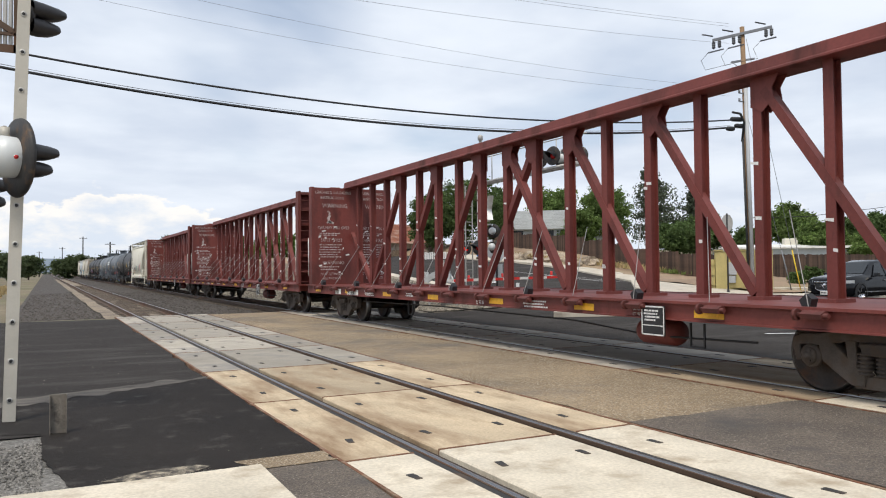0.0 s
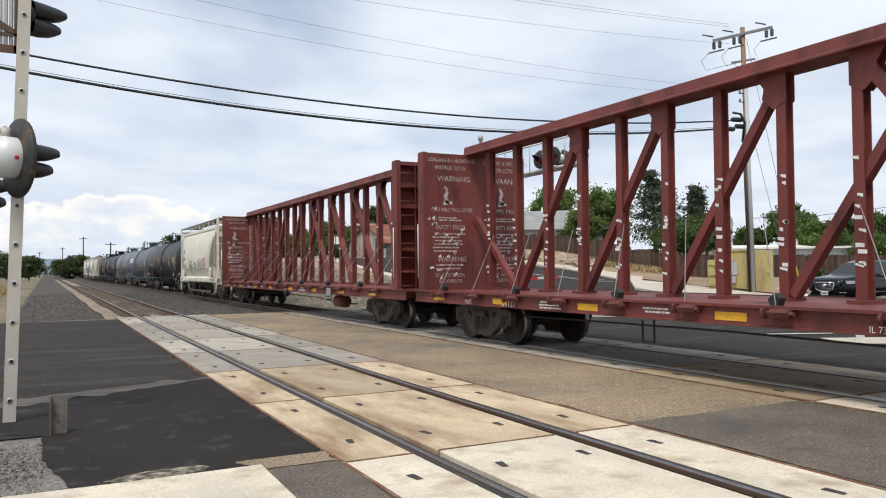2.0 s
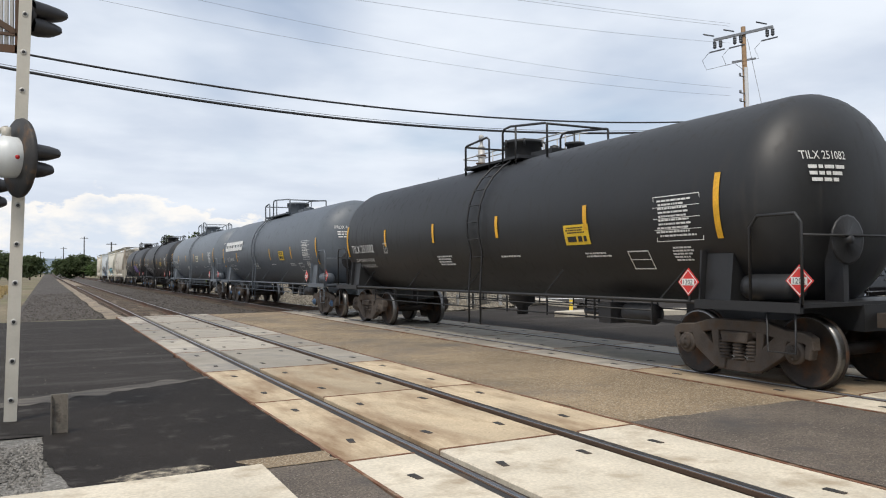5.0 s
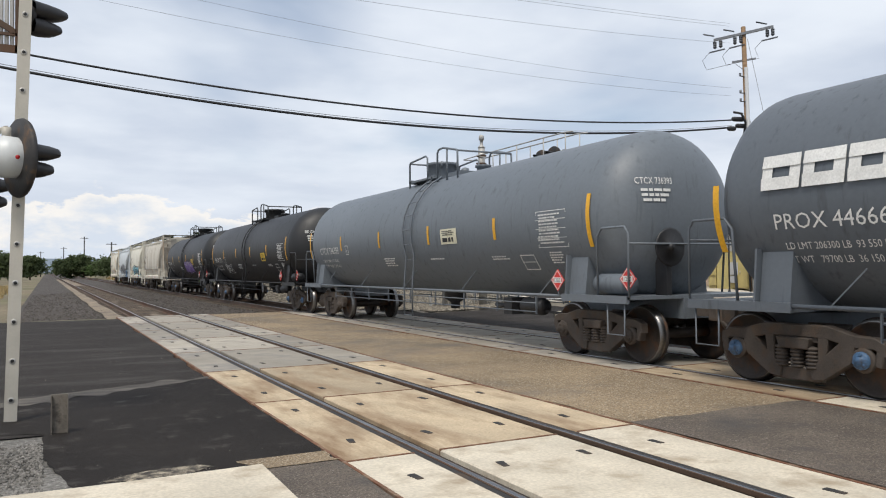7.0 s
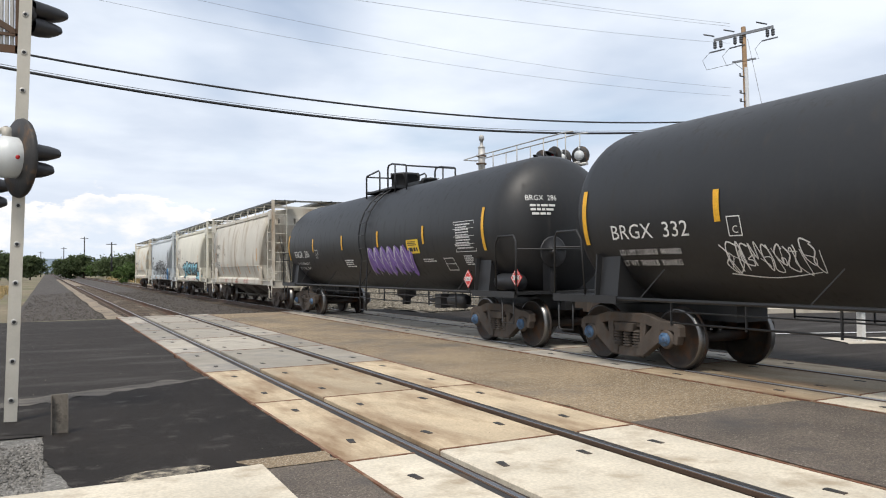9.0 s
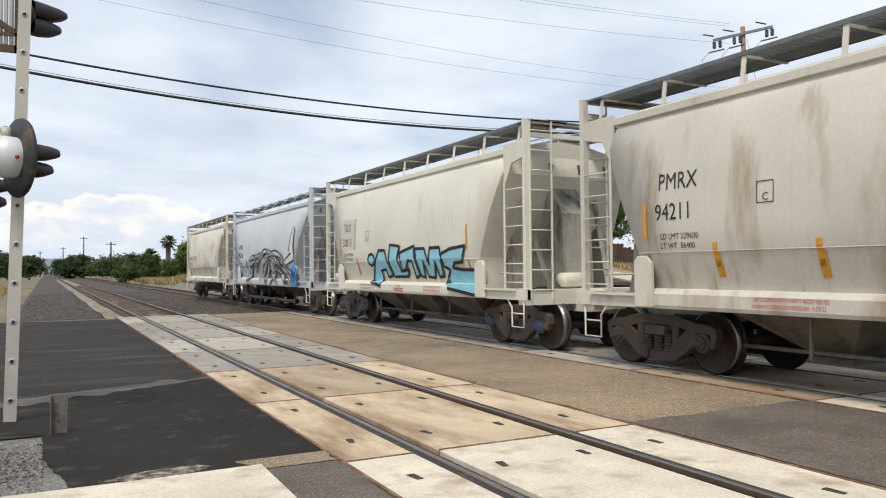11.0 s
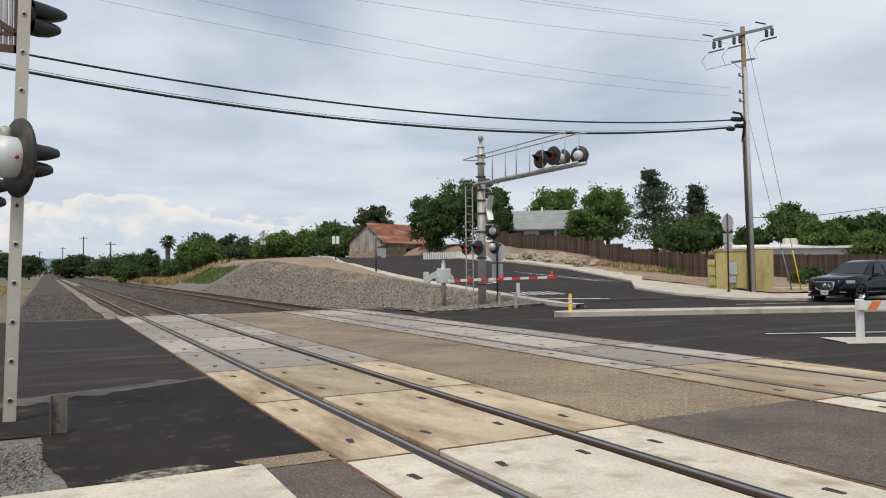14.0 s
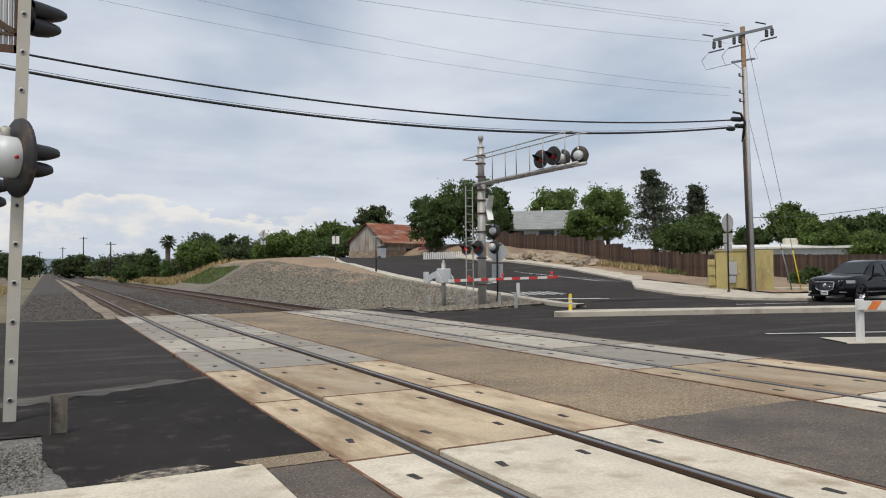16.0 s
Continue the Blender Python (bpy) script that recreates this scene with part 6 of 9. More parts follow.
M_SPRAY_L = material("spray_pale_silver", (0.62, 0.64, 0.66), 0.55, var=0.2, scale=3, bump=0.0)
barbs([(0.16, (-0.15, 1.8), (0.7, 1.52), (1.4, 1.28), (2.05, 0.97)),
       (0.20, (1.1, 1.98), (2.0, 1.58), (2.7, 1.27), (3.15, 1.03)),
       (0.26, (2.0, 1.86), (2.6, 1.66), (3.4, 1.36), (4.25, 0.95)),
       (0.20, (2.85, 1.84), (3.3, 1.56), (3.75, 1.3), (4.25, 0.95)),
       (0.17, (0.9, 1.0), (1.45, 1.34), (1.7, 1.56), (2.2, 1.66)),
       (0.22, (-3.0, 1.08), (-2.3, 1.36), (-1.5, 1.8), (-0.6, 2.0)),
       (0.20, (-1.3, 1.44), (-0.8, 1.8), (-0.2, 2.06), (0.6, 2.2)),
       (0.20, (-0.65, 1.16), (0.1, 1.52), (0.6, 1.74), (1.05, 2.05))], 0.008)
barbs([(0.17, (0.1, 1.04), (0.55, 1.4), (1.0, 1.7), (1.3, 2.2)),
       (0.14, (-2.2, 1.93), (-1.6, 2.07), (-1.0, 2.05), (-0.5, 1.92)),
       (0.15, (-1.5, 2.02), (-0.9, 2.06), (-0.3, 2.14), (0.5, 2.4)),
       (0.10, (-1.25, 2.22), (-0.95, 2.1), (-0.6, 2.14), (-0.35, 2.28)),
       (0.14, (0.1, 1.98), (0.35, 2.24), (0.75, 2.28), (1.05, 2.02)),
       (0.12, (1.05, 1.9), (0.7, 1.98), (0.45, 1.84), (0.1, 1.72)),
       (0.14, (0.8, 2.4), (1.1, 2.24), (1.5, 2.2), (2.1, 2.3)),
       (0.18, (0.95, 2.1), (1.8, 2.18), (2.6, 2.1), (3.25, 1.86)),
       (0.13, (1.6, 2.02), (2.05, 2.0), (2.3, 1.84), (1.95, 1.74)),
       (0.12, (-2.0, 1.6), (-1.65, 1.78), (-1.3, 1.9), (-0.95, 1.72)),
       (0.11, (-1.0, 1.7), (-0.7, 1.92), (-0.45, 1.86), (-0.55, 1.6)),
       (0.12, (2.2, 2.0), (2.5, 1.86), (2.6, 1.72), (2.95, 1.66))], 0.032)
for u, v, w, h, sd in ((-2.75, 1.72, 0.42, 0.24, 11), (1.7, 1.34, 0.5, 0.14, 12), (3.0, 1.06, 0.6, 0.14, 13)):
    tag_scrawl("sprayed_tag", lambda a, b: side_w(a, b, 0.07), u, v, w, h, M_LET_B, car_w, sd, 0.022, "small black sprayed tag")
# a plain grey cone over a grey bar and a blue patch, edged in black
VB, FB, VC, FC = [], [], [], []
for w0, w1, pts in ((0.74, 0.20, [(4.08, 2.16), (4.16, 2.55), (4.36, 3.02)]), (0.20, 0.44, [(3.3, 1.80), (3.75, 1.93), (4.35, 2.06)])):
    stroke(VB, FB, lambda p, q: side_w(p, q, 0.030 + w0 * 0.004), pts, w0, w1)
    stroke(VC, FC, lambda p, q: side_w(p, q, 0.034 + w0 * 0.004), [(a + 0.01, b - 0.02) for a, b in pts], w0 * 0.74, w1 * 0.55)
part("graffiti_edge", flat_mesh(VB, FB, M_LET_B), None, car_w)
part("graffiti_fill", flat_mesh(VC, FC, M_SPRAY_L), None, car_w, "pale grey graffiti shapes")
VC, FC = [], []
stroke(VC, FC, lambda p, q: (-1.60, -p, q), [(4.2, 1.68), (4.3, 1.4), (4.34, 0.98)], 0.58, 0.76)
part("graffiti_fill", flat_mesh(VC, FC, M_SPRAY_B), None, car_w, "bright blue graffiti fill")
tag_scrawl("sprayed_tag", lambda a, b: (-1.603, -a, b), 4.02, 1.1, 0.5, 0.42, M_LET_B, car_w, 21, 0.035, "black sprayed strokes")
for u in (-5.1, -2.6, 0.0, 3.2):
    patch("reflector", lambda p, q: (-1.527, -p, q), u, u + 0.5, 1.0, 1.09, M_STRIPE, car_w, "yellow reflective patch", 1)


def motions():
    """The train rolls through at a steady pace; its wheels turn with it."""
    speed = 15.7
    for car, c in TRAIN:
        walk(car, [(t, pose(X2, c - speed * t, 0)) for t in (0.0, 4.0, 8.0, 12.0, 16.0)])
        keys = car.animation_data
        for curve in keys.action.layers[0].strips[0].channelbag(keys.action_slot).fcurves:
            for k in curve.keyframe_points:
                k.interpolation = "LINEAR"
    turn = {}
    for w, y, caps in ROLLERS:
        w.data = WHEEL_MESH[caps]
        if y not in turn:
            walk(w, [(i / FPS, Matrix.Translation((0, y, WHEEL_R)) @ Matrix.Rotation(speed * i / FPS / WHEEL_R, 4, "X")) for i in range(16 * FPS + 1)])
            turn[y] = w
        else:
            w.rotation_mode = "QUATERNION"
            a = w.animation_data_create()
            a.action = turn[y].animation_data.action
            a.action_slot = turn[y].animation_data.action_slot


# ------------------------------------------------------------ side street, bank and kerbs
def x_kerb(y):
    return 17.1 + 0.0055 * max(0.0, y - 33.0) ** 2 if y < 60 else 21.1 + 0.16 * (y - 60)


def x_right(y):
    return 28.5 + 0.30 * min(10.0, max(0.0, y - 32.0)) + 0.02 * max(0.0, y - 42)


def ribbon(name, mat, a, b, zf, lift, drop, label, kind="structure"):
    """A strip between two lines of points, lifted off the land, with a face down its first line."""
    V, F = [], []
    for (xa, ya), (xb, yb) in zip(a, b):
        za = zf(xa, ya)
        V += [(xa, ya, za - drop), (xa, ya, za + lift - 0.015), (xa + (xb - xa) * 0.02, ya + (yb - ya) * 0.02, za + lift), (xb, yb, zf(xb, yb) + lift), (xb, yb, zf(xb, yb) - drop)]
    for i in range(len(a) - 1):
        for k in range(4):
            F.append((5 * i + k, 5 * i + 5 + k, 5 * i + 6 + k, 5 * i + 1 + k))
    me = bpy.data.meshes.new("m")
    me.from_pydata(V, [], F)
    me.materials.append(mat)
    return tagged(new(name, me), label, kind=kind)


def fine(pts, n):
    out = []
    for (x0, y0), (x1, y1) in zip(pts, pts[1:]):
        out += [(x0 + (x1 - x0) * i / n, y0 + (y1 - y0) * i / n) for i in range(n)]
    return out + [pts[-1]]


ys_s = steps((24.5, 60, 50), (60, 110, 20))
V, F = [], []
for y in ys_s:
    for k in range(9):
        x = x_kerb(y) + (x_right(y) - x_kerb(y)) * k / 8
        V.append((x, y, hill(x, y) + 0.012))
F = [(i * 9 + k, i * 9 + k + 1, i * 9 + k + 10, i * 9 + k + 9) for i in range(len(ys_s) - 1) for k in range(8)]
me = bpy.data.meshes.new("m")
me.from_pydata(V, [], F)
for p_ in me.polygons:
    p_.use_smooth = True
me.materials.append(M_ASPH)
tagged(new("road_side_street", me), "dark asphalt side street climbing beside the tracks", kind="structure")
kl = [(17.6, 22.9), (17.2, 23.6)] + [(x_kerb(y), y) for y in steps((24.6, 66, 40))]
ribbon("kerb", M_CONC, [(x + 0.28, y + 0.05) for x, y in kl], [(x - 0.22, y) for x, y in kl], hill, 0.13, 0.1, "pale concrete kerb along the gravel bank")
apron_o = fine([(31.5, 60), (32.0, 48), (31.5, 42.3), (30, 37.1), (28.5, 32.6), (25.4, 28.8), (25.1, 25.6), (26.2, 23.4), (29.2, 22.2), (40, 22.0), (70, 21.6)], 5)
apron_i = fine([(33.4, 60), (33.8, 48), (33.2, 42.3), (32.2, 37.1), (31.4, 33.6), (30.4, 30.2), (29.6, 27.4), (29.4, 25.2), (30.6, 24.0), (40, 23.6), (70, 23.2)], 5)
ribbon("pavement", M_CONC, apron_o, apron_i, hill, 0.12, 0.12, "pale concrete footway apron at the street corner")
sheet("dirt_bank", M_DIRT, steps((29.5, 40, 14)), steps((24.2, 75, 60)), lambda x, y: hill(x, y) + (0.16 + 0.5 * ramp01(x, 32.5, 36) * ramp01(y, 36, 46) + 0.08 * noise.noise(Vector((x, y, 0))) if x > x_right(y) + (1.6 if y > 34 else 0.6) else -0.1),
      label="bare brown soil bank below the fence")
sheet("gravel_bank", M_BERM, steps((11.7, 17.0, 26)), steps((23.6, 95, 90)), lambda x, y: hill(x, y) + 0.03 + 0.06 * noise.noise(Vector((x * 1.5, y * 1.5, 3))) - (0.36 * (1 - ramp01(x, 11.6, 13.5)) if y > 28 else 0.0) - 0.14 * (1 - ramp01(y, 23.6, 24.4)),
      label="sloping bank of pale crushed stone beside the track")
V, F = [], []
ysd = steps((40, 100, 50))
for y in ysd:
    a, b = 15.2 + 1.0 * math.sin(y * 0.3) * 0.3, x_kerb(y) - 0.2
    for k in range(7):
        x = a + (b - a) * k / 6
        V.append((x, y, hill(x, y) + (0.05 + 0.06 * noise.noise(Vector((x * 0.7, y * 0.5, 9))) if 0 < k else -0.02)))
F = [(i * 7 + k, i * 7 + k + 1, i * 7 + k + 8, i * 7 + k + 7) for i in range(len(ysd) - 1) for k in range(6)]
me = bpy.data.meshes.new("m")
me.from_pydata(V, [], F)
for p_ in me.polygons:
    p_.use_smooth = True
me.materials.append(M_DIRT)
tagged(new("soil_mound", me), "bare tan soil on top of the bank", kind="structure")


def pl_bank(rng):
    y = 24.2 + 46 * rng.rand() ** 1.5
    x = rng.uniform(12.0, 16.9)
    return x, y, hill(x, y) + 0.05 - (0.36 * (1 - ramp01(x, 11.6, 13.5)) if y > 28 else 0.0)


scatter("bank_stones", M_STONE_LIGHT, 26000, pl_bank, 0.055, "loose pale angular stones on the bank", 8)
isl_a = fine([(14.1, 19.70), (14.3, 19.52), (15.2, 19.22), (24.4, 15.9), (34, 12.4), (60, 2.8)], 3)
isl_b = fine([(14.11, 19.74), (14.4, 20.05), (15.5, 20.3), (24.8, 16.9), (34.4, 13.4), (60.4, 3.8)], 3)
ribbon("median_kerb", M_CONC, isl_a, isl_b, lambda x, y: 0.0, 0.16, 0.05, "raised pale concrete median island")
ribbon("median_kerb_back", M_CONC, isl_b, [(x - 0.01, y - 0.02) for x, y in isl_b], lambda x, y: 0.0, 0.158, 0.05, "back face of the concrete median island")
ribbon("ramp_slab", M_CONC, fine([(13.95, 9.74), (15.2, 9.2), (22, 6.3)], 3), fine([(14.5, 10.75), (15.6, 10.2), (22.4, 7.3)], 3), lambda x, y: 0.0, 0.02, 0.05, "low pale concrete slab beside the barrier")


def paint_line(name, pts, w, label, mat=None):
    V, F = [], []
    P = fine(pts, 8)
    for i, (x, y) in enumerate(P):
        a, b = P[max(0, i - 1)], P[min(len(P) - 1, i + 1)]
        dx, dy = b[0] - a[0], b[1] - a[1]
        L = math.hypot(dx, dy)
        nx, ny = -dy / L * w / 2, dx / L * w / 2
        for s in (-1, 1):
            px, py = x + s * nx, y + s * ny
            V.append((px, py, max(-0.012, hill(px, py)) + 0.026))
    F = [(2 * i, 2 * i + 1, 2 * i + 3, 2 * i + 2) for i in range(len(P) - 1)]
    me = flat_mesh(V, F, mat or M_WHITE)
    return tagged(new(name, me), label, kind="structure")


paint_line("lane_line", [(14.3, 11.95), (17, 10.75), (26, 7.0)], 0.12, "white painted lane line")
paint_line("lane_line", [(17.7, 25.9), (20.9, 25.3)], 0.16, "white painted stop line on the side street")
paint_line("lane_line", [(27.5, 20.9), (24.2, 21.6)], 0.14, "white painted line by the kerb")
paint_line("lane_line", [(19.8, 33.4), (20.6, 33.9), (20.9, 34.4), (20.2, 34.8)], 0.14, "white painted arrow on the street")
# worn white word on the street, seen end on
for i in range(5):
    x = 18.2 + i * 0.46
    paint_line("road_marking", [(x, 27.3), (x + 0.12, 28.8)], 0.10, "worn white road lettering")
    paint_line("road_marking", [(x + 0.12, 28.8), (x + 0.34, 27.6)], 0.08, "worn white road lettering")
for i in range(6):
    paint_line("road_marking", [(28.6 - i * 0.35, 33.2 + i * 1.3), (27.0 - i * 0.1, 33.6 + i * 1.35)], 0.09, "thin white hatching by the kerb")
paint_line("road_marking", [(27.1, 33.6), (26.6, 41.5)], 0.09, "thin white edge line")

# ------------------------------------------------------------ crossing signals beyond the tracks
M_FENCE = material("weathered_fence_board", (0.078, 0.047, 0.032), 0.85, var=0.25, scale=3, grain=30, gvar=0.2, bump=0.2, stain=(0.035, 0.024, 0.018), amount=0.5, streak=(3, 3, 0.3), objvar=0.5)
M_CABINET = material("cabinet_cream_yellow", (0.46, 0.38, 0.155), 0.55, var=0.08, scale=2, grain=30, bump=0.04, stain=(0.25, 0.20, 0.10), amount=0.3, streak=(1, 1, 0.3))


def flasher(name, at, face, lit, parent, R=0.30):
    """A round signal head: black backboard, lens under a hood and a silver housing behind."""
    at, face = Vector(at), Vector(face).normalized()
    bm = bmesh.new()
    lathe(bm, [(0, 0.0), (R * 0.45, 0.0), (R, 0.03), (R + 0.01, 0.02), (R, -0.01), (R * 0.5, -0.03), (0, -0.03)], at, face, 24)
    h = part(name, bm, M_RUSTBLACK, parent, "round black signal backboard")
    bm = bmesh.new()
    lathe(bm, [(0.10, 0.02), (0.09, 0.035), (0, 0.05)], at, face, 18)
    lathe(bm, [(0.105, 0.01), (0.10, 0.03)], at, face, 18)
    part("lens", bm, M_REDLIT if lit else M_LENS, h, "lit red lens" if lit else "dark red lens")
    bm = bmesh.new()
    lathe(bm, [(R * 0.5, -0.03), (R * 0.55, -0.09), (R * 0.48, -0.16), (R * 0.25, -0.195), (0, -0.2)], at, face, 20)
    rod(bm, at - face * 0.1 + Vector((0, 0, 0.18)), at - face * 0.1 + Vector((0, 0, 0.27)), 0.035, n=8)
    part("housing", bm, M_SILVER, h, "silver lamp housing")
    bm = bmesh.new()
    s = face.cross(Vector((0, 0, 1))).normalized()
    arc = [radians(a) for a in range(-20, 201, 20)]
    for i in range(len(arc) - 1):
        q = []
        for a in (arc[i], arc[i + 1]):
            d = s * math.cos(a) + Vector((0, 0, 1)) * math.sin(a)
            reach = 0.14 + 0.26 * max(0.0, math.sin(a))
            q.append((at + d * 0.13 + face * 0.01, at + d * 0.125 + face * reach, at + d * 0.115 + face * reach, at + d * 0.115 + face * 0.01))
        for k in range(4):
            vs = [bm.verts.new(p) for p in (q[0][k], q[1][k], q[1][(k + 1) % 4], q[0][(k + 1) % 4])]
            bm.faces.new(vs)
    part("hood", bm, M_BLACK, h, "black sun hood")
    return h


MX, MY = 14.76, 25.25
mast = thing("cantilever_signal", "grey steel cantilever crossing signal with red lamps", "railroad signal")
bm = bmesh.new()
rod(bm, (MX, MY, 0.0), (MX, MY, 4.75), 0.155, 0.15, 20)
rod(bm, (MX, MY, 4.75), (MX, MY, 6.15), 0.13, 0.13, 20)
lathe(bm, [(0.15, 6.15), (0.11, 6.2), (0.06, 6.25), (0.06, 6.42), (0.10, 6.44), (0.10, 6.6), (0.04, 6.64), (0, 6.64)], (MX, MY, 0), (0, 0, 1), 14)
part("mast", bm, M_GALV, mast, "galvanised tubular mast")
bm = bmesh.new()
box(bm, MX - 0.30, MX + 0.30, MY - 0.30, MY + 0.30, -0.05, 0.05)
part("base_plate", bm, M_GALV, mast)
for z in (0.9, 1.9, 2.9, 3.6, 4.1, 4.5, 5.0, 5.5, 5.8):
    bm = bmesh.new()
    lathe(bm, [(0.17, 0), (0.185, 0.01), (0.185, 0.05), (0.17, 0.06)], (MX, MY, z), (0, 0, 1), 16)
    box(bm, MX - 0.22, MX - 0.15, MY - 0.04, MY + 0.04, z, z + 0.06)
    part("clamp", bm, M_RAIL, mast, "dark steel clamp band")
bm = bmesh.new()
for dx in (-0.16, 0.16):
    rod(bm, (MX + dx, MY + 0.3, 4.75), (MX + dx, MY - 6.2, 4.78), 0.055, n=10)
for i in range(13):
    y = MY - 0.3 - i * 0.48
    rod(bm, (MX - 0.16, y, 4.76), (MX + 0.16, y, 4.76), 0.02, n=6)
part("arm", bm, M_GALV, mast, "twin tube cantilever arm")
bm = bmesh.new()
for dx in (-0.28, 0.28):
    pipe(bm, [(MX + dx, MY + 0.9, 5.78), (MX + dx, MY, 5.80), (MX + dx, MY - 5.6, 5.80), (MX + dx, MY - 6.1, 5.76)], 0.022)
    for y in (-1.3, -2.9, -4.5, -5.7):
        rod(bm, (MX + dx, MY + y, 4.78), (MX + dx, MY + y, 5.80), 0.02, n=6)
pipe(bm, [(MX - 0.28, MY + 0.9, 5.78), (MX + 0.28, MY + 0.9, 5.78)], 0.022)
part("arm_rail", bm, M_GALV, mast, "thin tubular safety rail")
flasher("signal_head", (MX - 0.25, MY - 4.35, 5.12), (-1, -0.25, 0), False, mast)
flasher("signal_head", (MX - 0.25, MY - 5.05, 5.14), (-1, -0.25, 0), False, mast)
flasher("signal_head", (MX + 0.25, MY - 4.85, 5.10), (1, 0.35, 0), False, mast)
flasher("signal_head", (MX + 0.25, MY - 5.75, 5.08), (1, 0.55, 0), False, mast)
flasher("signal_head", (MX - 0.35, MY + 0.55, 2.32), (-1, -0.3, 0), True, mast, 0.26)
flasher("signal_head", (MX - 0.35, MY - 0.35, 2.32), (-1, -0.3, 0), False, mast, 0.26)
flasher("signal_head", (MX + 0.35, MY - 0.30, 2.95), (1, 0.7, 0), False, mast, 0.26)
flasher("signal_head", (MX + 0.30, MY - 0.40, 2.35), (1, 0.2, 0), False, mast, 0.26)
bm = bmesh.new()
for dy in (-0.45, 0.55):
    rod(bm, (MX - 0.1, MY + dy * 0.3, 2.6), (MX - 0.3, MY + dy, 2.6), 0.03, n=8)
rod(bm, (MX, MY, 3.2), (MX + 0.35, MY - 0.3, 3.2), 0.03, n=8)
part("lamp_bracket", bm, M_GALV, mast)
for a in (1, -1):
    bm = bmesh.new()
    beam(bm, (MX - a * 0.22, MY - a * 0.50, 3.35), (MX + a * 0.22, MY + a * 0.50, 4.25), 0.012, 0.22, (0.9, -0.42, 0))
    part("crossbuck_blade", bm, M_WHITEPAINT, mast, "white crossbuck blade seen edge on", Matrix.Translation((0.26, -0.12, 0)) if a > 0 else Matrix.Translation((0.275, -0.127, 0)))
bm = bmesh.new()
ladder(bm, (MX - 0.15, MY + 0.42, 0.1), (MX - 0.15, MY + 0.42, 4.7), (-0.30, 0.0, 0), 15, 0.014, 0.07)
part("ladder", bm, M_GALV, mast, "narrow steel ladder")
bm = bmesh.new()
box(bm, MX - 0.18, MX - 0.165, MY - 0.17, MY + 0.05, 2.0, 2.2)
part("notice", bm, M_SPRAY_B, mast, "small blue notice plate")

gate = thing("crossing_gate", "lowered crossing gate with red and white striped arm", "crossing gate")
GX, GY = 13.6, 26.2
bm = bmesh.new()
rod(bm, (GX, GY, 0), (GX, GY, 1.72), 0.085, n=14)
box(bm, GX - 0.2, GX + 0.2, GY - 0.2, GY + 0.2, -0.04, 0.06)
lathe(bm, [(0.09, 0), (0.05, 0.08), (0.05, 0.14), (0, 0.16)], (GX, GY, 1.72), (0, 0, 1), 12)
part("gate_post", bm, M_GALV, gate)
bm = bmesh.new()
box(bm, GX - 0.20, GX + 0.18, GY - 0.28, GY + 0.22, 0.98, 1.55)
part("mechanism", bm, M_SILVER, gate, "silver gate mechanism box", bevel=0.03)
for dx in (-0.27, 0.25):
    bm = bmesh.new()
    prism(bm, [(GY + 0.75, 0.98), (GY + 0.95, 1.05), (GY + 0.9, 1.22), (GY + 0.45, 1.38), (GY + 0.05, 1.45), (GY - 0.3, 1.2), (GY - 0.42, 1.0), (GY - 0.2, 1.0), (GY + 0.05, 1.2), (GY + 0.4, 1.15)], "x", GX + dx - 0.02, GX + dx + 0.02)
    part("counterweight_arm", bm, M_SILVER, gate)
bm = bmesh.new()
box(bm, GX - 0.33, GX - 0.22, GY + 0.8, GY + 1.1, 1.02, 1.42)
box(bm, GX + 0.20, GX + 0.31, GY + 0.8, GY + 1.1, 1.02, 1.42)
part("counterweight", bm, M_SILVER, gate, "", bevel=0.01)
seg = 14
for i in range(seg):
    ya, yb = GY - 0.4 - i * 0.50, GY - 0.4 - (i + 1) * 0.50
    za, zb = 1.08 + i * 0.013, 1.08 + (i + 1) * 0.013
    h = 0.105 - 0.0025 * i
    bm = bmesh.new()
    beam(bm, (GX, ya, za), (GX, yb, zb), 0.05, h)
    part("arm_section", bm, M_RED if i % 2 else M_WHITEPAINT, gate, "red reflective band" if i % 2 else "white arm section")
for y, z in ((GY - 2.0, 1.18), (GY - 4.3, 1.25), (GY - 7.1, 1.32)):
    bm = bmesh.new()
    lathe(bm, [(0.038, 0), (0.038, 0.10), (0.02, 0.12), (0, 0.12)], (GX, y, z), (0, 0, 1), 10)
    part("arm_lamp", bm, M_RED, gate, "small red arm lamp")


def short_post(x, y, h, w, mat, label):
    t = thing("guard_post", label, "post", "short posts by the signals")
    bm = bmesh.new()
    z = hill(x, y) - 0.06
    box(bm, x - w / 2, x + w / 2, y - w / 3, y + w / 3, z, z + h)
    part("post", bm, mat, t, bevel=0.01)
    return t


for x, y, h in ((13.2, 26.6, 0.55), (13.9, 25.7, 0.55), (15.0, 24.4, 0.62), (15.4, 23.9, 0.62)):
    short_post(x, y, h, 0.11, M_GALV, "short weathered grey steel guard post")
sg = thing("marker_sign", "narrow white marker plate on a thin post", "sign")
bm = bmesh.new()
rod(bm, (15.85, 24.45, 0.0), (15.85, 24.45, 0.9), 0.02, n=8)
part("post", bm, M_GALV, sg)
bm = bmesh.new()
box(bm, 15.78, 15.92, 24.43, 24.44, 0.45, 0.98)
part("plate", bm, M_WHITEPAINT, sg)


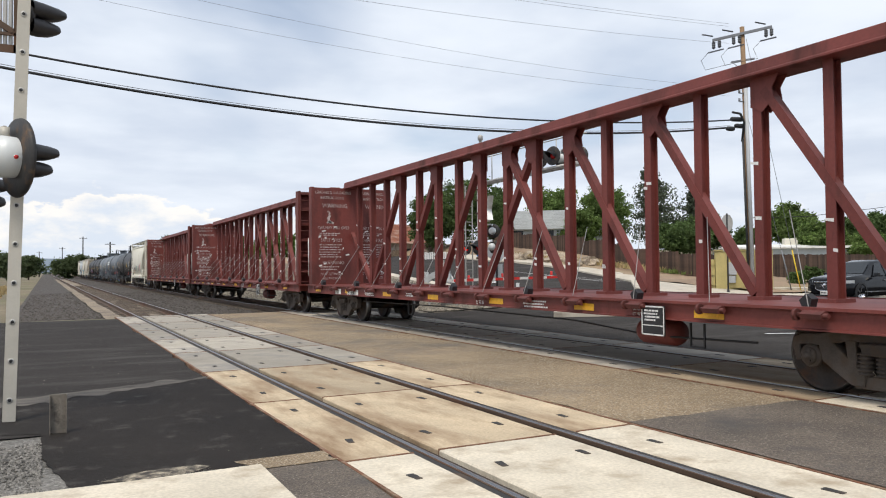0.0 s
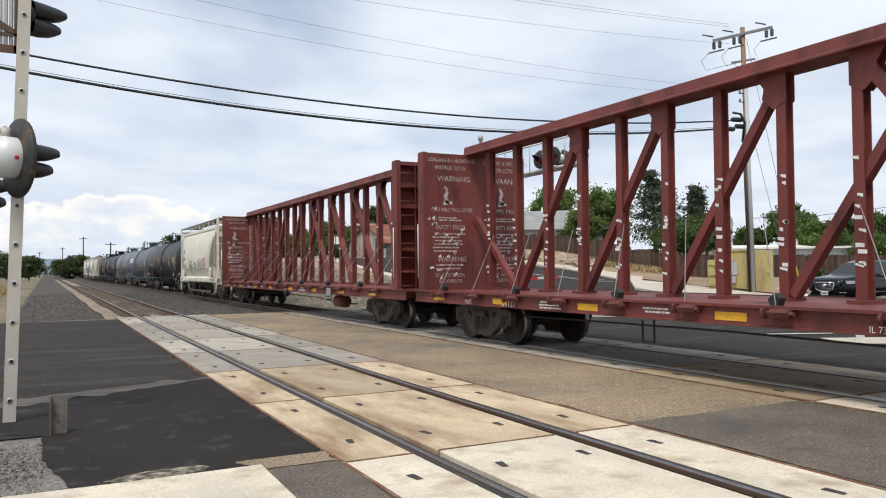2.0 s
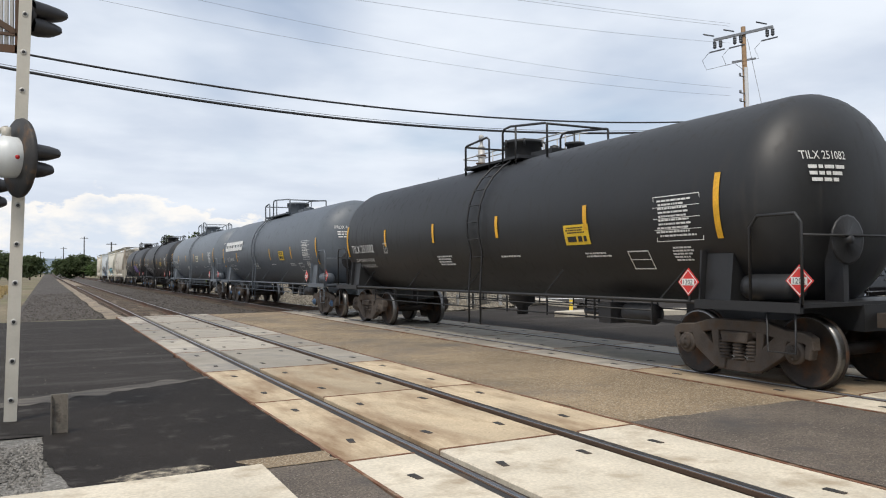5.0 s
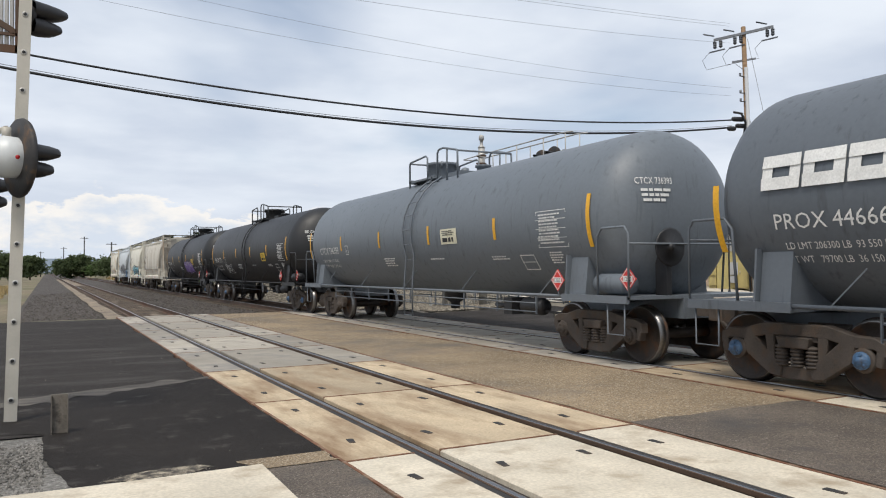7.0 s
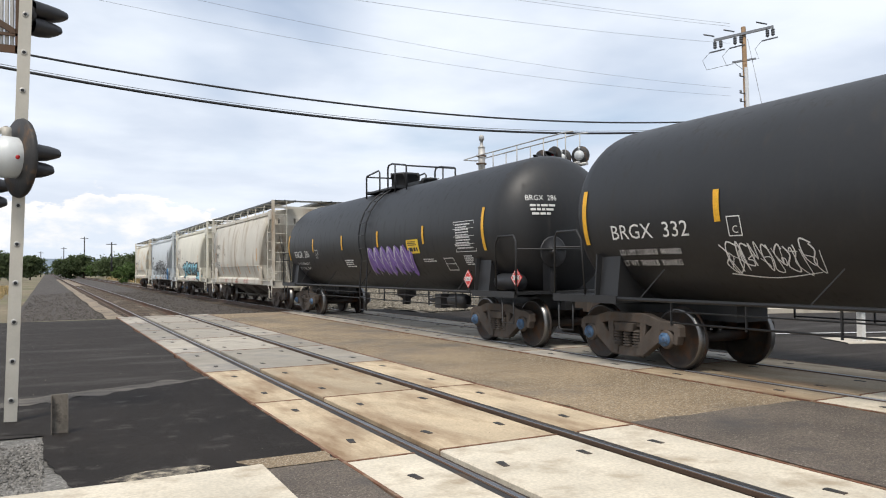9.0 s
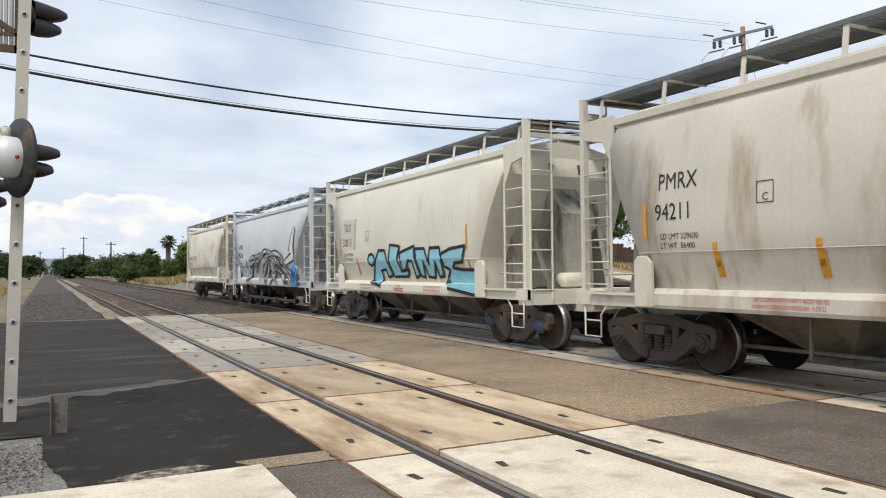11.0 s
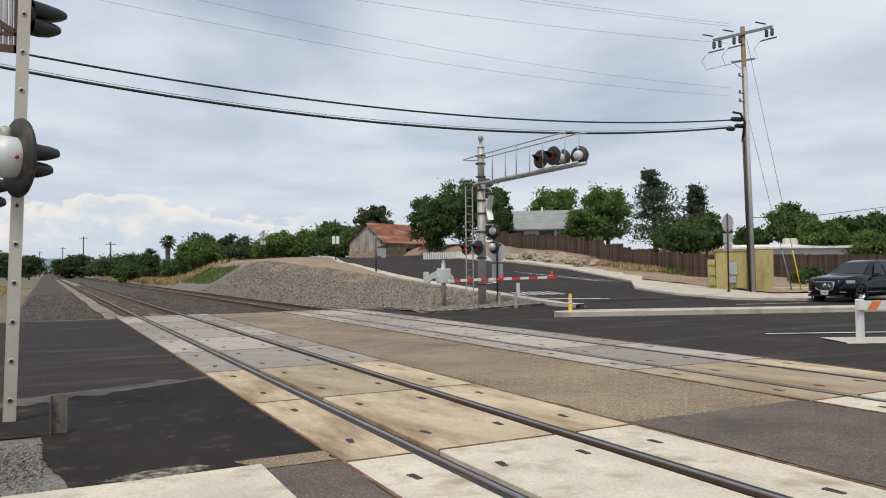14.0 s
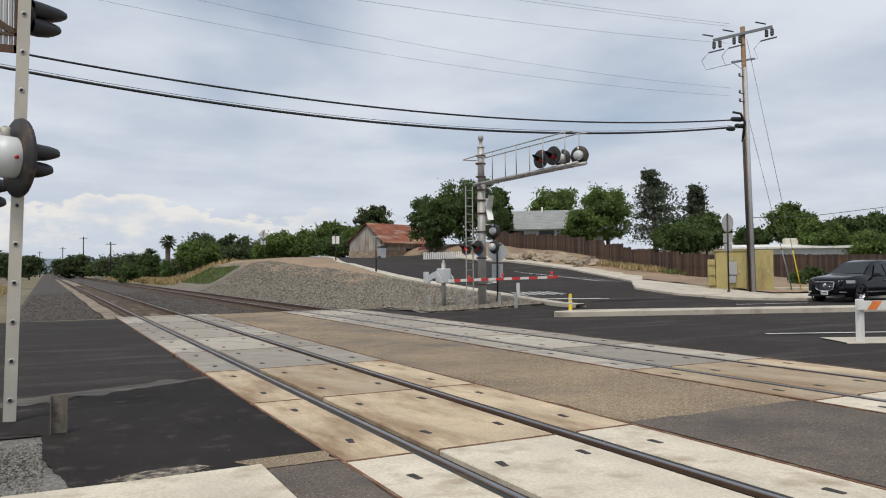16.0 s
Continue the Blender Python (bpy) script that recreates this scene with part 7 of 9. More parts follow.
def street_sign(x, y, h, kind, label):
    t = thing("street_sign", label, "sign", "signs on black posts")
    z = hill(x, y)
    bm = bmesh.new()
    rod(bm, (x, y, z - 0.05), (x, y, z + h), 0.038, n=10)
    lathe(bm, [(0.10, 0), (0.09, 0.12), (0.055, 0.2), (0.04, 0.3)], (x, y, z - 0.02), (0, 0, 1), 12)
    part("post", bm, M_BLACK, t, "black fluted post")
    d = Vector((x, y, 0)).normalized()
    s = Vector((d.y, -d.x, 0))

    def plate(poly, off, mat, name):
        bm = bmesh.new()
        a = [bm.verts.new(Vector((x, y, z)) + s * u + Vector((0, 0, v)) + d * off) for u, v in poly]
        b = [bm.verts.new(v.co + d * 0.012) for v in a]
        bm.faces.new(a)
        bm.faces.new(b[::-1])
        for i in range(len(a)):
            bm.faces.new((a[i], a[(i + 1) % len(a)], b[(i + 1) % len(a)], b[i]))
        part(name, bm, mat, t)
    if kind == "stop":
        plate([(0.40 * math.cos(radians(22.5 + 45 * i)), h - 0.42 + 0.40 * math.sin(radians(22.5 + 45 * i))) for i in range(8)], 0.05, M_SILVER, "stop_plate")
        plate([(-0.22, h - 1.5), (0.22, h - 1.5), (0.22, h - 0.9), (-0.22, h - 0.9)], 0.05, M_SILVER, "plate")
    elif kind == "round":
        plate([(0.26 * math.cos(i * 0.5236), h - 0.45 + 0.42 * math.sin(i * 0.5236)) for i in range(12)], 0.05, M_GALV, "plate")
        plate([(-0.2, h - 1.35), (0.2, h - 1.35), (0.2, h - 0.92), (-0.2, h - 0.92)], 0.05, M_GALV, "plate")
        plate([(-0.18, h - 1.75), (0.18, h - 1.75), (0.18, h - 1.40), (-0.18, h - 1.40)], 0.05, M_GALV, "plate")
    elif kind == "diamond":
        plate([(0, h - 1.0), (0.6, h - 0.4), (0, h + 0.2), (-0.6, h - 0.4)], 0.06, M_SILVER, "plate")
        plate([(-0.3, h - 1.6), (0.3, h - 1.6), (0.3, h - 1.1), (-0.3, h - 1.1)], 0.06, M_SILVER, "plate")
    elif kind == "plates":
        plate([(-0.28, h - 0.7), (-0.03, h - 0.7), (-0.03, h - 0.1), (-0.28, h - 0.1)], -0.06, M_WHITEPAINT, "plate")
        plate([(0.03, h - 0.7), (0.28, h - 0.7), (0.28, h - 0.1), (0.03, h - 0.1)], -0.06, M_WHITEPAINT, "plate")
    elif kind == "flat":
        plate([(-0.18, h - 0.06), (0.18, h - 0.06), (0.18, h + 0.02), (-0.18, h + 0.02)], -0.05, M_GALV, "plate")


street_sign(15.9, 26.0, 2.42, "stop", "back of a grey octagonal sign on a black post")
street_sign(28.0, 25.4, 3.75, "round", "backs of grey plates on a tall black post")
street_sign(17.45, 42.3, 2.2, "flat", "thin black post with a small flat plate")
street_sign(20.2, 57.2, 2.1, "plates", "black post with two small white plates")
street_sign(23.3, 92.0, 4.0, "diamond", "back of a pale diamond sign on a post")

bol = thing("delineator_post", "yellow plastic delineator post on the median nose", "bollard")
bm = bmesh.new()
lathe(bm, [(0.13, 0), (0.13, 0.04), (0.065, 0.06), (0.058, 0.60), (0.04, 0.64), (0, 0.65)], (16.0, 21.4, 0.0), (0, 0, 1), 14)
part("tube", bm, M_YELLOW, bol)
for z in (0.30, 0.44):
    bm = bmesh.new()
    lathe(bm, [(0.064, 0), (0.066, 0.005), (0.066, 0.06), (0.064, 0.065)], (16.0, 21.4, z), (0, 0, 1), 14)
    part("band", bm, M_WHITEPAINT, bol, "white reflective band")

bar = thing("barricade", "white post barricade with orange striped boards", "barrier")
bm = bmesh.new()
box(bm, 14.38, 14.50, 9.74, 9.86, 0, 0.86)
box(bm, 15.9, 16.02, 9.10, 9.22, 0, 0.86)
part("post", bm, M_WHITEPAINT, bar, bevel=0.008)
bm = bmesh.new()
beam(bm, (14.30, 9.75, 0.74), (17.2, 8.5, 0.74), 0.04, 0.18)
bd = part("board", bm, M_WHITEPAINT, bar)
for i in range(6):
    f0, f1 = 0.18 + i * 0.42, 0.18 + i * 0.42 + 0.20
    bm = bmesh.new()
    q = []
    for f, z in ((f0, 0.655), (f1, 0.655), (f1 + 0.12, 0.825), (f0 + 0.12, 0.825)):
        q.append(bm.verts.new((14.30 + 0.918 * f * 1.0 - 0.010, 9.75 - 0.396 * f - 0.024, z)))
    bm.faces.new(q)
    part("stripe", bm, M_ORANGE, bd, "orange diagonal stripe")

# ------------------------------------------------------------ near signal mast and steel stub
near = thing("crossing_signal", "near crossing signal mast with holes and round lamp", "railroad signal")
NX, NY = -0.33, 9.16
bm = bmesh.new()
prism(bm, [(NX - 0.055, NY - 0.004), (NX + 0.065, NY - 0.004), (NX + 0.065, NY + 0.07), (NX + 0.057, NY + 0.07), (NX + 0.057, NY + 0.004), (NX - 0.047, NY + 0.004), (NX - 0.047, NY + 0.07), (NX - 0.055, NY + 0.07)], "z", 0.0, 4.62)
part("channel_post", bm, M_POSTPAINT, near, "perforated cream steel channel", Matrix.Translation((NX, NY, 0)) @ Matrix.Rotation(radians(1.6), 4, "Y") @ Matrix.Translation((-NX, -NY, 0)))
for i in range(11):
    bm = bmesh.new()
    z = 0.22 + i * 0.405
    x = NX + 0.005 + z * math.tan(radians(1.6))
    lathe(bm, [(0.030, 0.0), (0.030, 0.006), (0.018, 0.007)], (x, NY - 0.004, z), (0, -1, 0), 12)
    pl = part("grommet", bm, M_GALV, near)
    bm = bmesh.new()
    lathe(bm, [(0.019, 0.0), (0.0, 0.0085)], (x, NY - 0.0045, z), (0, -1, 0), 10)
    part("hole", bm, M_BLACK, pl, "dark bolt hole")


def big_lamp(at, face, R, parent, housing=True):
    at, face = Vector(at), Vector(face).normalized()
    bm = bmesh.new()
    lathe(bm, [(0.0, 0.02), (R * 0.5, 0.02), (R, 0.055), (R + 0.012, 0.03), (R, 0.0), (R * 0.55, -0.01), (0, -0.01)], at, face, 40)
    h = part("backboard", bm, M_RUSTBLACK, parent, "rust-edged round black backboard")
    if housing:
        bm = bmesh.new()
        lathe(bm, [(0.21, -0.01), (0.215, -0.14), (0.20, -0.16), (0.18, -0.21), (0.11, -0.26), (0, -0.275)], at, face, 28)
        part("housing", bm, M_SILVER, h, "silver round lamp housing")
    s = face.cross(Vector((0, 0, 1))).normalized()
    bm = bmesh.new()
    for sc, zoff in ((1.0, 0.08), (0.82, -0.10)):
        ring = []
        for t in (0.0, 0.4, 0.75, 0.92, 1.0):
            ring.append([bm.verts.new(at + Vector((0, 0, zoff)) + face * (0.03 + t * 0.37 * sc) + (s * math.cos(a) * 0.135 * (1 - 0.3 * t ** 4) + Vector((0, 0, 1)) * ((math.sin(a) * 0.095 * (1 - 0.25 * t ** 4) if math.sin(a) > 0 else max(-0.8, math.sin(a)) * 0.11 * (1 - 0.75 * t ** 3)) - 0.02 * t))) for a in (radians(d) for d in range(0, 360, 24))])
        for a, b in zip(ring, ring[1:]):
            for k in range(15):
                bm.faces.new((a[k], a[(k + 1) % 15], b[(k + 1) % 15], b[k])).smooth = True
        bm.faces.new(ring[-1])
    part("hood", bm, M_BLACK, h, "black lamp hood")
    if not housing:
        return h
    bm = bmesh.new()
    rod(bm, at - face * 0.10 + Vector((0, 0, 0.19)), at - face * 0.10 + Vector((0, 0, 0.30)), 0.045, n=12)
    rod(bm, at - face * 0.10 + Vector((0, 0, 0.29)), at - face * 0.10 - s * 0.5 + Vector((0, 0, 0.29)), 0.03, n=10)
    part("bracket", bm, M_POSTPAINT, h)
    bm = bmesh.new()
    q = at - face * 0.07 + s * 0.205
    lathe(bm, [(0.022, 0.0), (0.02, 0.02), (0, 0.024)], q + Vector((0, 0, -0.02)), s, 10)
    part("side_light", bm, M_LENS, h, "small red side light")
    return h


big_lamp((-0.27, 8.98, 2.72), (0.92, 0.36, 0), 0.40, near)
big_lamp((-0.72, 9.60, 2.42), (0.9, 0.43, 0), 0.30, near)
big_lamp((-0.19, 9.35, 4.32), (0.90, 0.43, 0), 0.10, near, False)
bm = bmesh.new()
box(bm, -0.95, -0.225, 9.20, 9.23, 3.86, 3.94)
box(bm, -0.30, -0.225, 9.20, 9.23, 3.86, 4.6)
beam(bm, (-0.75, 9.215, 4.35), (-0.3, 9.215, 4.08), 0.03, 0.06)
box(bm, -0.95, -0.225, 9.20, 9.23, 4.04, 4.07)
sp = part("sign_frame", bm, M_RAIL, near, "dark steel sign frame from behind")
for i in range(12):
    bm = bmesh.new()
    x = -0.90 + i * 0.05
    prism(bm, [(x, 9.25), (x + 0.012, 9.235), (x + 0.030, 9.235), (x + 0.042, 9.25)], "z", 3.94, 4.6)
    part("corrugation", bm, M_GALV, sp)

stub = thing("steel_stub", "weathered short steel channel stub in the asphalt", "post")
bm = bmesh.new()
box(bm, 0.045, 0.195, 8.295, 8.305, -0.02, 0.37)
box(bm, 0.045, 0.055, 8.25, 8.30, -0.02, 0.37)
box(bm, 0.185, 0.195, 8.25, 8.30, -0.02, 0.37)
part("stub", bm, material("weathered_steel_stub", (0.17, 0.15, 0.125), 0.8, 0.1, var=0.25, scale=6, grain=40, bump=0.3, stain=(0.07, 0.06, 0.05), amount=0.5, stain_scale=8), stub, bevel=0.003)

# ------------------------------------------------------------ utility pole, cabinet and lines
PX, PY = 29.5, 25.3
pole = thing("utility_pole", "tall timber utility pole with insulators and conduit", "utility pole")
bm = bmesh.new()
rod(bm, (PX, PY, -0.1), (PX - 0.10, PY + 0.25, 12.9), 0.14, 0.105, 16)
part("shaft", bm, M_POLEWOOD, pole, "brown timber shaft")
bm = bmesh.new()
rod(bm, (PX - 0.12, PY - 0.13, 0.1), (PX - 0.19, PY + 0.05, 10.9), 0.085, n=12)
part("conduit", bm, M_CONDUIT, pole, "pale grey conduit")
bm = bmesh.new()
rod(bm, (PX - 0.26, PY - 0.02, 0.1), (PX - 0.31, PY + 0.14, 7.5), 0.05, n=8)
pipe(bm, [(PX - 0.31, PY + 0.19, 7.4), (PX - 0.30, PY + 0.05, 8.3), (PX - 0.5, PY + 0.1, 8.7), (PX - 0.9, PY + 0.2, 8.75)], 0.06)
part("riser_cable", bm, M_CABLE, pole, "black riser cables")
arm_a, arm_b = Vector((PX - 1.15, PY + 1.1, 12.35)), Vector((PX + 0.75, PY - 0.75, 12.75))
bm = bmesh.new()
beam(bm, arm_a, arm_b, 0.10, 0.12)
part("crossarm", bm, M_WIRE, pole, "grey crossarm")
bm = bmesh.new()
beam(bm, (PX - 0.5, PY + 0.6, 11.25), (PX + 0.3, PY - 0.1, 11.35), 0.07, 0.08)
part("lower_crossarm", bm, M_WIRE, pole)
for f in (0.02, 0.12, 0.36, 0.46, 0.90, 0.99):
    p = arm_a.lerp(arm_b, f)
    bm = bmesh.new()
    lathe(bm, [(0.03, 0.0), (0.085, -0.03), (0.085, -0.09), (0.05, -0.11), (0.085, -0.13), (0.085, -0.20), (0.05, -0.22), (0.085, -0.24), (0.085, -0.30), (0.02, -0.36), (0, -0.36)], p + Vector((0, 0, -0.08)), (0, 0, 1), 10)
    part("insulator", bm, M_INSUL, pole, "dark insulator")
for f in (0.07, 0.41, 0.95):
    p = arm_a.lerp(arm_b, f)
    bm = bmesh.new()
    beam(bm, p + Vector((0.25, -0.2, -0.48)), p + Vector((-0.3, 0.25, -0.62)), 0.05, 0.06)
    rod(bm, p + Vector((-0.9, 0.02, 0.12)), p + Vector((-0.25, 0, 0.12)), 0.035, n=8)
    part("cutout", bm, M_INSUL, pole)
    bm = bmesh.new()
    pipe(bm, [p + Vector((-0.3, 0.25, -0.62)), p + Vector((-0.6, 0.4, -1.0)), p + Vector((-0.45, 0.3, -1.45)), Vector((PX - 0.55, PY + 0.4, 11.15)), Vector((PX - 0.12, PY + 0.1, 10.7))], 0.011, 5)
    part("drop_lead", bm, M_CABLE, pole, "black looping lead")
bm = bmesh.new()
for z in (9.3, 9.7, 10.5):
    beam(bm, (PX - 0.1, PY + 0.15, z), (PX - 0.42, PY + 0.2, z), 0.04, 0.04)
    lathe(bm, [(0.05, 0), (0.05, 0.14), (0, 0.15)], (PX - 0.42, PY + 0.2, z), (0, 0, 1), 8)
part("bracket", bm, M_INSUL, pole)
for dx, z, L in ((-1.0, 8.42, 0.75), (-0.75, 8.12, 0.85), (-1.3, 7.95, 0.5)):
    bm = bmesh.new()
    lathe(bm, [(0, 0), (0.09, 0.03), (0.11, 0.1), (0.11, L - 0.1), (0.09, L - 0.03), (0, L)], (PX + dx, PY + 0.2, z), (1, 0.02, 0.05), 12)
    part("splice_case", bm, M_CABLE, pole, "black splice case")
for tip, z in (((32.2, 24.75), 12.3), ((32.0, 25.1), 8.6)):
    g = thing("guy_wire", "thin guy wire with a yellow plastic guard", "guy wire", "guy wires")
    bm = bmesh.new()
    rod(bm, (PX, PY + 0.1, z), (tip[0], tip[1], 0.1), 0.012, n=5)
    part("wire", bm, M_WIRE, g)
    a = Vector((PX, PY + 0.1, z)).lerp(Vector((tip[0], tip[1], 0.1)), 1 - 2.2 / z)
    bm = bmesh.new()
    rod(bm, a, (tip[0], tip[1], 0.1), 0.028, n=8)
    part("guard", bm, M_YELLOW if z > 10 else M_WIRE, g)


def line(name, label, a, b, c, r, mat, x0=-28.0, x1=29.0, y=26.0):
    """A hanging line whose height is a x^2 + b x + c."""
    bm = bmesh.new()
    pipe(bm, [(x, y, a * x * x + b * x + c) for x in (x0 + (x1 - x0) * i / 60 for i in range(61))], r, 5)
    t = thing(name, label, "cable", "overhead lines")
    part("strand", bm, mat, t)


SC = 26.0 / 30.5


def hung(a, b, c):
    return a / SC, b, SC * (c - 1.5425) + 1.5425


line("overhead_cable", "thick black overhead cable", *hung(0.0031136, -0.089681, 9.15117), 0.035, M_CABLE)
line("overhead_cable", "thick black overhead cable", *hung(0.0034935, -0.0964577, 8.52937), 0.045, M_CABLE)
line("overhead_cable", "thin messenger strand along the cable", *hung(0.0034935, -0.0964577, 8.64), 0.010, M_WIRE)
line("power_line", "thin bare power line", *hung(0.0009, 0.0, 13.95), 0.006, M_WIRE)
line("power_line", "thin bare power line", *hung(0.0012, -0.018, 14.37), 0.006, M_WIRE)
line("power_line", "thin bare power line", *hung(0.00135415, -0.0176596, 13.071), 0.006, M_WIRE)
line("power_line", "thin bare power line", *hung(0.0020428, -0.0985106, 12.501), 0.005, M_WIRE)
line("power_line", "thin bare power line", *hung(0.0020261, -0.0859521, 11.646), 0.005, M_WIRE)
bm = bmesh.new()
pipe(bm, [(PX, PY, 3.8), (34, 25.7, 4.0), (38, 26, 4.4), (42, 26.5, 4.8), (46, 27, 5.3), (60, 28, 7.2)], 0.015, 5)
part("strand", bm, M_CABLE, thing("service_line", "thin black service line to the houses", "cable", "overhead lines"))

cab = thing("signal_cabinet", "cream yellow steel signal cabinet with a meter box", "cabinet")
mc = pose(30.25, 26.7, 0.12, 0, 0, -44)


def cpart(name, bm, mat, label="", bevel=0.0):
    return part(name, bm, mat, cab, label, mc, bevel)


bm = bmesh.new()
box(bm, -1.15, 0.25, -0.55, 0.6, 0, 2.15)
cpart("cabinet_body", bm, M_CABINET, "", 0.02)
bm = bmesh.new()
box(bm, 0.27, 1.45, -0.5, 0.6, 0, 2.18)
cpart("cabinet_body", bm, M_CABINET, "", 0.02)
bm = bmesh.new()
box(bm, -1.5, -1.17, -0.45, 0.5, 0.1, 1.75)
cpart("side_box", bm, M_CABINET, "", 0.02)
for z in (0.5, 1.0, 1.5):
    bm = bmesh.new()
    box(bm, -1.52, -1.16, -0.52, -0.46, z, z + 0.05)
    cpart("side_ledge", bm, M_CABINET)
bm = bmesh.new()
box(bm, -1.2, 0.3, -0.6, 0.65, 2.15, 2.21)
cpart("roof_plate", bm, M_CABINET)
bm = bmesh.new()
box(bm, -0.62, -0.2, -0.70, -0.56, 1.0, 1.6)
box(bm, -0.55, -0.25, -0.68, -0.56, 0.6, 0.95)
rod(bm, (-0.4, -0.62, 1.6), (-0.4, -0.62, 1.85), 0.03, n=8)
cpart("meter_box", bm, M_CONDUIT, "grey electric meter box", 0.01)
for x in (-0.45, 0.85):
    bm = bmesh.new()
    rod(bm, (x + 0.35, -0.56, 1.0), (x + 0.35, -0.56, 1.2), 0.02, n=6)
    cpart("door_handle", bm, M_GALV)
bm = bmesh.new()
box(bm, 1.5, 3.2, 0.1, 0.8, -0.1, 0.35)
cpart("plinth_wall", bm, M_CONC, "low concrete plinth", 0.02)


# ------------------------------------------------------------ board fence
def fence_run(pts, top, label):
    """Vertical boards on rails along a line, stepping with the land."""
    f = thing("board_fence", label, "fence", "dark board fences")
    bm = bmesh.new()
    box(bm, -0.068, 0.068, -0.011, 0.011, 0.0, 1.0)
    me = mesh_of(bm, M_FENCE)
    n = 0
    for (x0, y0), (x1, y1) in zip(pts, pts[1:]):
        L = math.hypot(x1 - x0, y1 - y0)
        k = int(L / 0.145)
        ang = math.degrees(math.atan2(y1 - y0, x1 - x0))
        for i in range(k):
            t = (i + 0.5) / k
            x, y = x0 + (x1 - x0) * t, y0 + (y1 - y0) * t
            seg = int(L * t / 2.4)
            ts = min(1.0, (seg * 2.4 + 1.2) / L)
            zb = hill(x, y) - 0.05
            zt = top(x0 + (x1 - x0) * ts, y0 + (y1 - y0) * ts) + random.uniform(-0.035, 0.035)
            ob = part("board", me, None, f, m=Matrix.Translation((x, y, zb)) @ Matrix.Rotation(radians(ang), 4, "Z") @ Matrix.Rotation(radians(random.uniform(-0.5, 0.5)), 4, "Y") @ Matrix.Diagonal((1, 1, zt - zb, 1)))
            n += 1
    return f


fence_run([(36.5, 60.0), (35.8, 48.0), (35.0, 40.0), (34.4, 33.0)], lambda x, y: hill(x, y) + 1.50 + 0.40 * ramp01(y, 36, 48), "dark weathered board fence stepping up the bank")
fence_run([(34.4, 33.0), (52, 32.4)], lambda x, y: hill(34.4, 33) + 1.50, "dark weathered board fence behind the cabinet")
fence_run([(52, 32.4), (72, 31.8)], lambda x, y: hill(34.4, 33) + 1.58, "dark weathered board fence along the street")

# rocks on the bank
M_ROCK = material("sandstone_rock", (0.36, 0.295, 0.22), 0.9, var=0.25, scale=2.5, grain=20, gvar=0.15, bump=0.5, stain=(0.15, 0.11, 0.08), amount=0.5, objvar=0.2)
rr = random.Random(9)
for i in range(36):
    t = (i % 18) / 17
    x, y = 33.6 - 0.2 * t + (0.9 if i > 17 else 0.0) + rr.uniform(-0.45, 0.6), 54.5 - 12 * t + rr.uniform(-0.5, 0.5)
    bm = bmesh.new()
    bmesh.ops.create_icosphere(bm, subdivisions=2, radius=1.0)
    sx, sy, sz = rr.uniform(0.3, 0.75), rr.uniform(0.35, 0.9), rr.uniform(0.22, 0.5)
    for v in bm.verts:
        d = 1 + 0.55 * noise.noise(v.co * 1.9 + Vector((i * 7, 0, 0))) + 0.25 * noise.noise(v.co * 5)
        v.co = Vector((v.co.x * sx * d, v.co.y * sy * d, v.co.z * sz * d))
    t_ = part("rock", bm, M_ROCK, None, "", pose(x, y, hill(x, y) + 0.25, 0, 0, rr.uniform(0, 180)))
    tagged(t_, "tan weathered sandstone boulder on the soil bank", "rock", "boulders on the bank")


# ------------------------------------------------------------ buildings
M_RUSTROOF = material("rusted_corrugated_roof", (0.25, 0.085, 0.045), 0.7, 0.2, var=0.3, scale=0.6, grain=10, gvar=0.15, bump=0.2, stain=(0.42, 0.33, 0.27), amount=0.4, streak=(0.3, 2.5, 0.3), stain_scale=1.2)
M_BARN = material("weathered_barn_board", (0.40, 0.37, 0.33), 0.85, var=0.2, scale=0.8, grain=15, bump=0.3, stain=(0.22, 0.15, 0.10), amount=0.5, streak=(3, 3, 0.3))
M_SHINGLE = material("grey_shingle_roof", (0.27, 0.28, 0.275), 0.85, var=0.12, scale=1, grain=12, gvar=0.2, bump=0.3)
M_SIDING = material("pale_siding", (0.52, 0.56, 0.57), 0.7, var=0.06, scale=1, grain=20)
M_GLASS = material("dark_window_glass", (0.02, 0.024, 0.027), 0.08, spec=0.35, var=0.1, bump=0.0)
M_REDCAR = material("maroon_car_paint", (0.16, 0.015, 0.025), 0.3, var=0.1, bump=0.0)
M_STONEWALL = material("rubble_stone_base", (0.33, 0.25, 0.18), 0.9, var=0.25, scale=2, grain=8, gvar=0.3, bump=0.6)

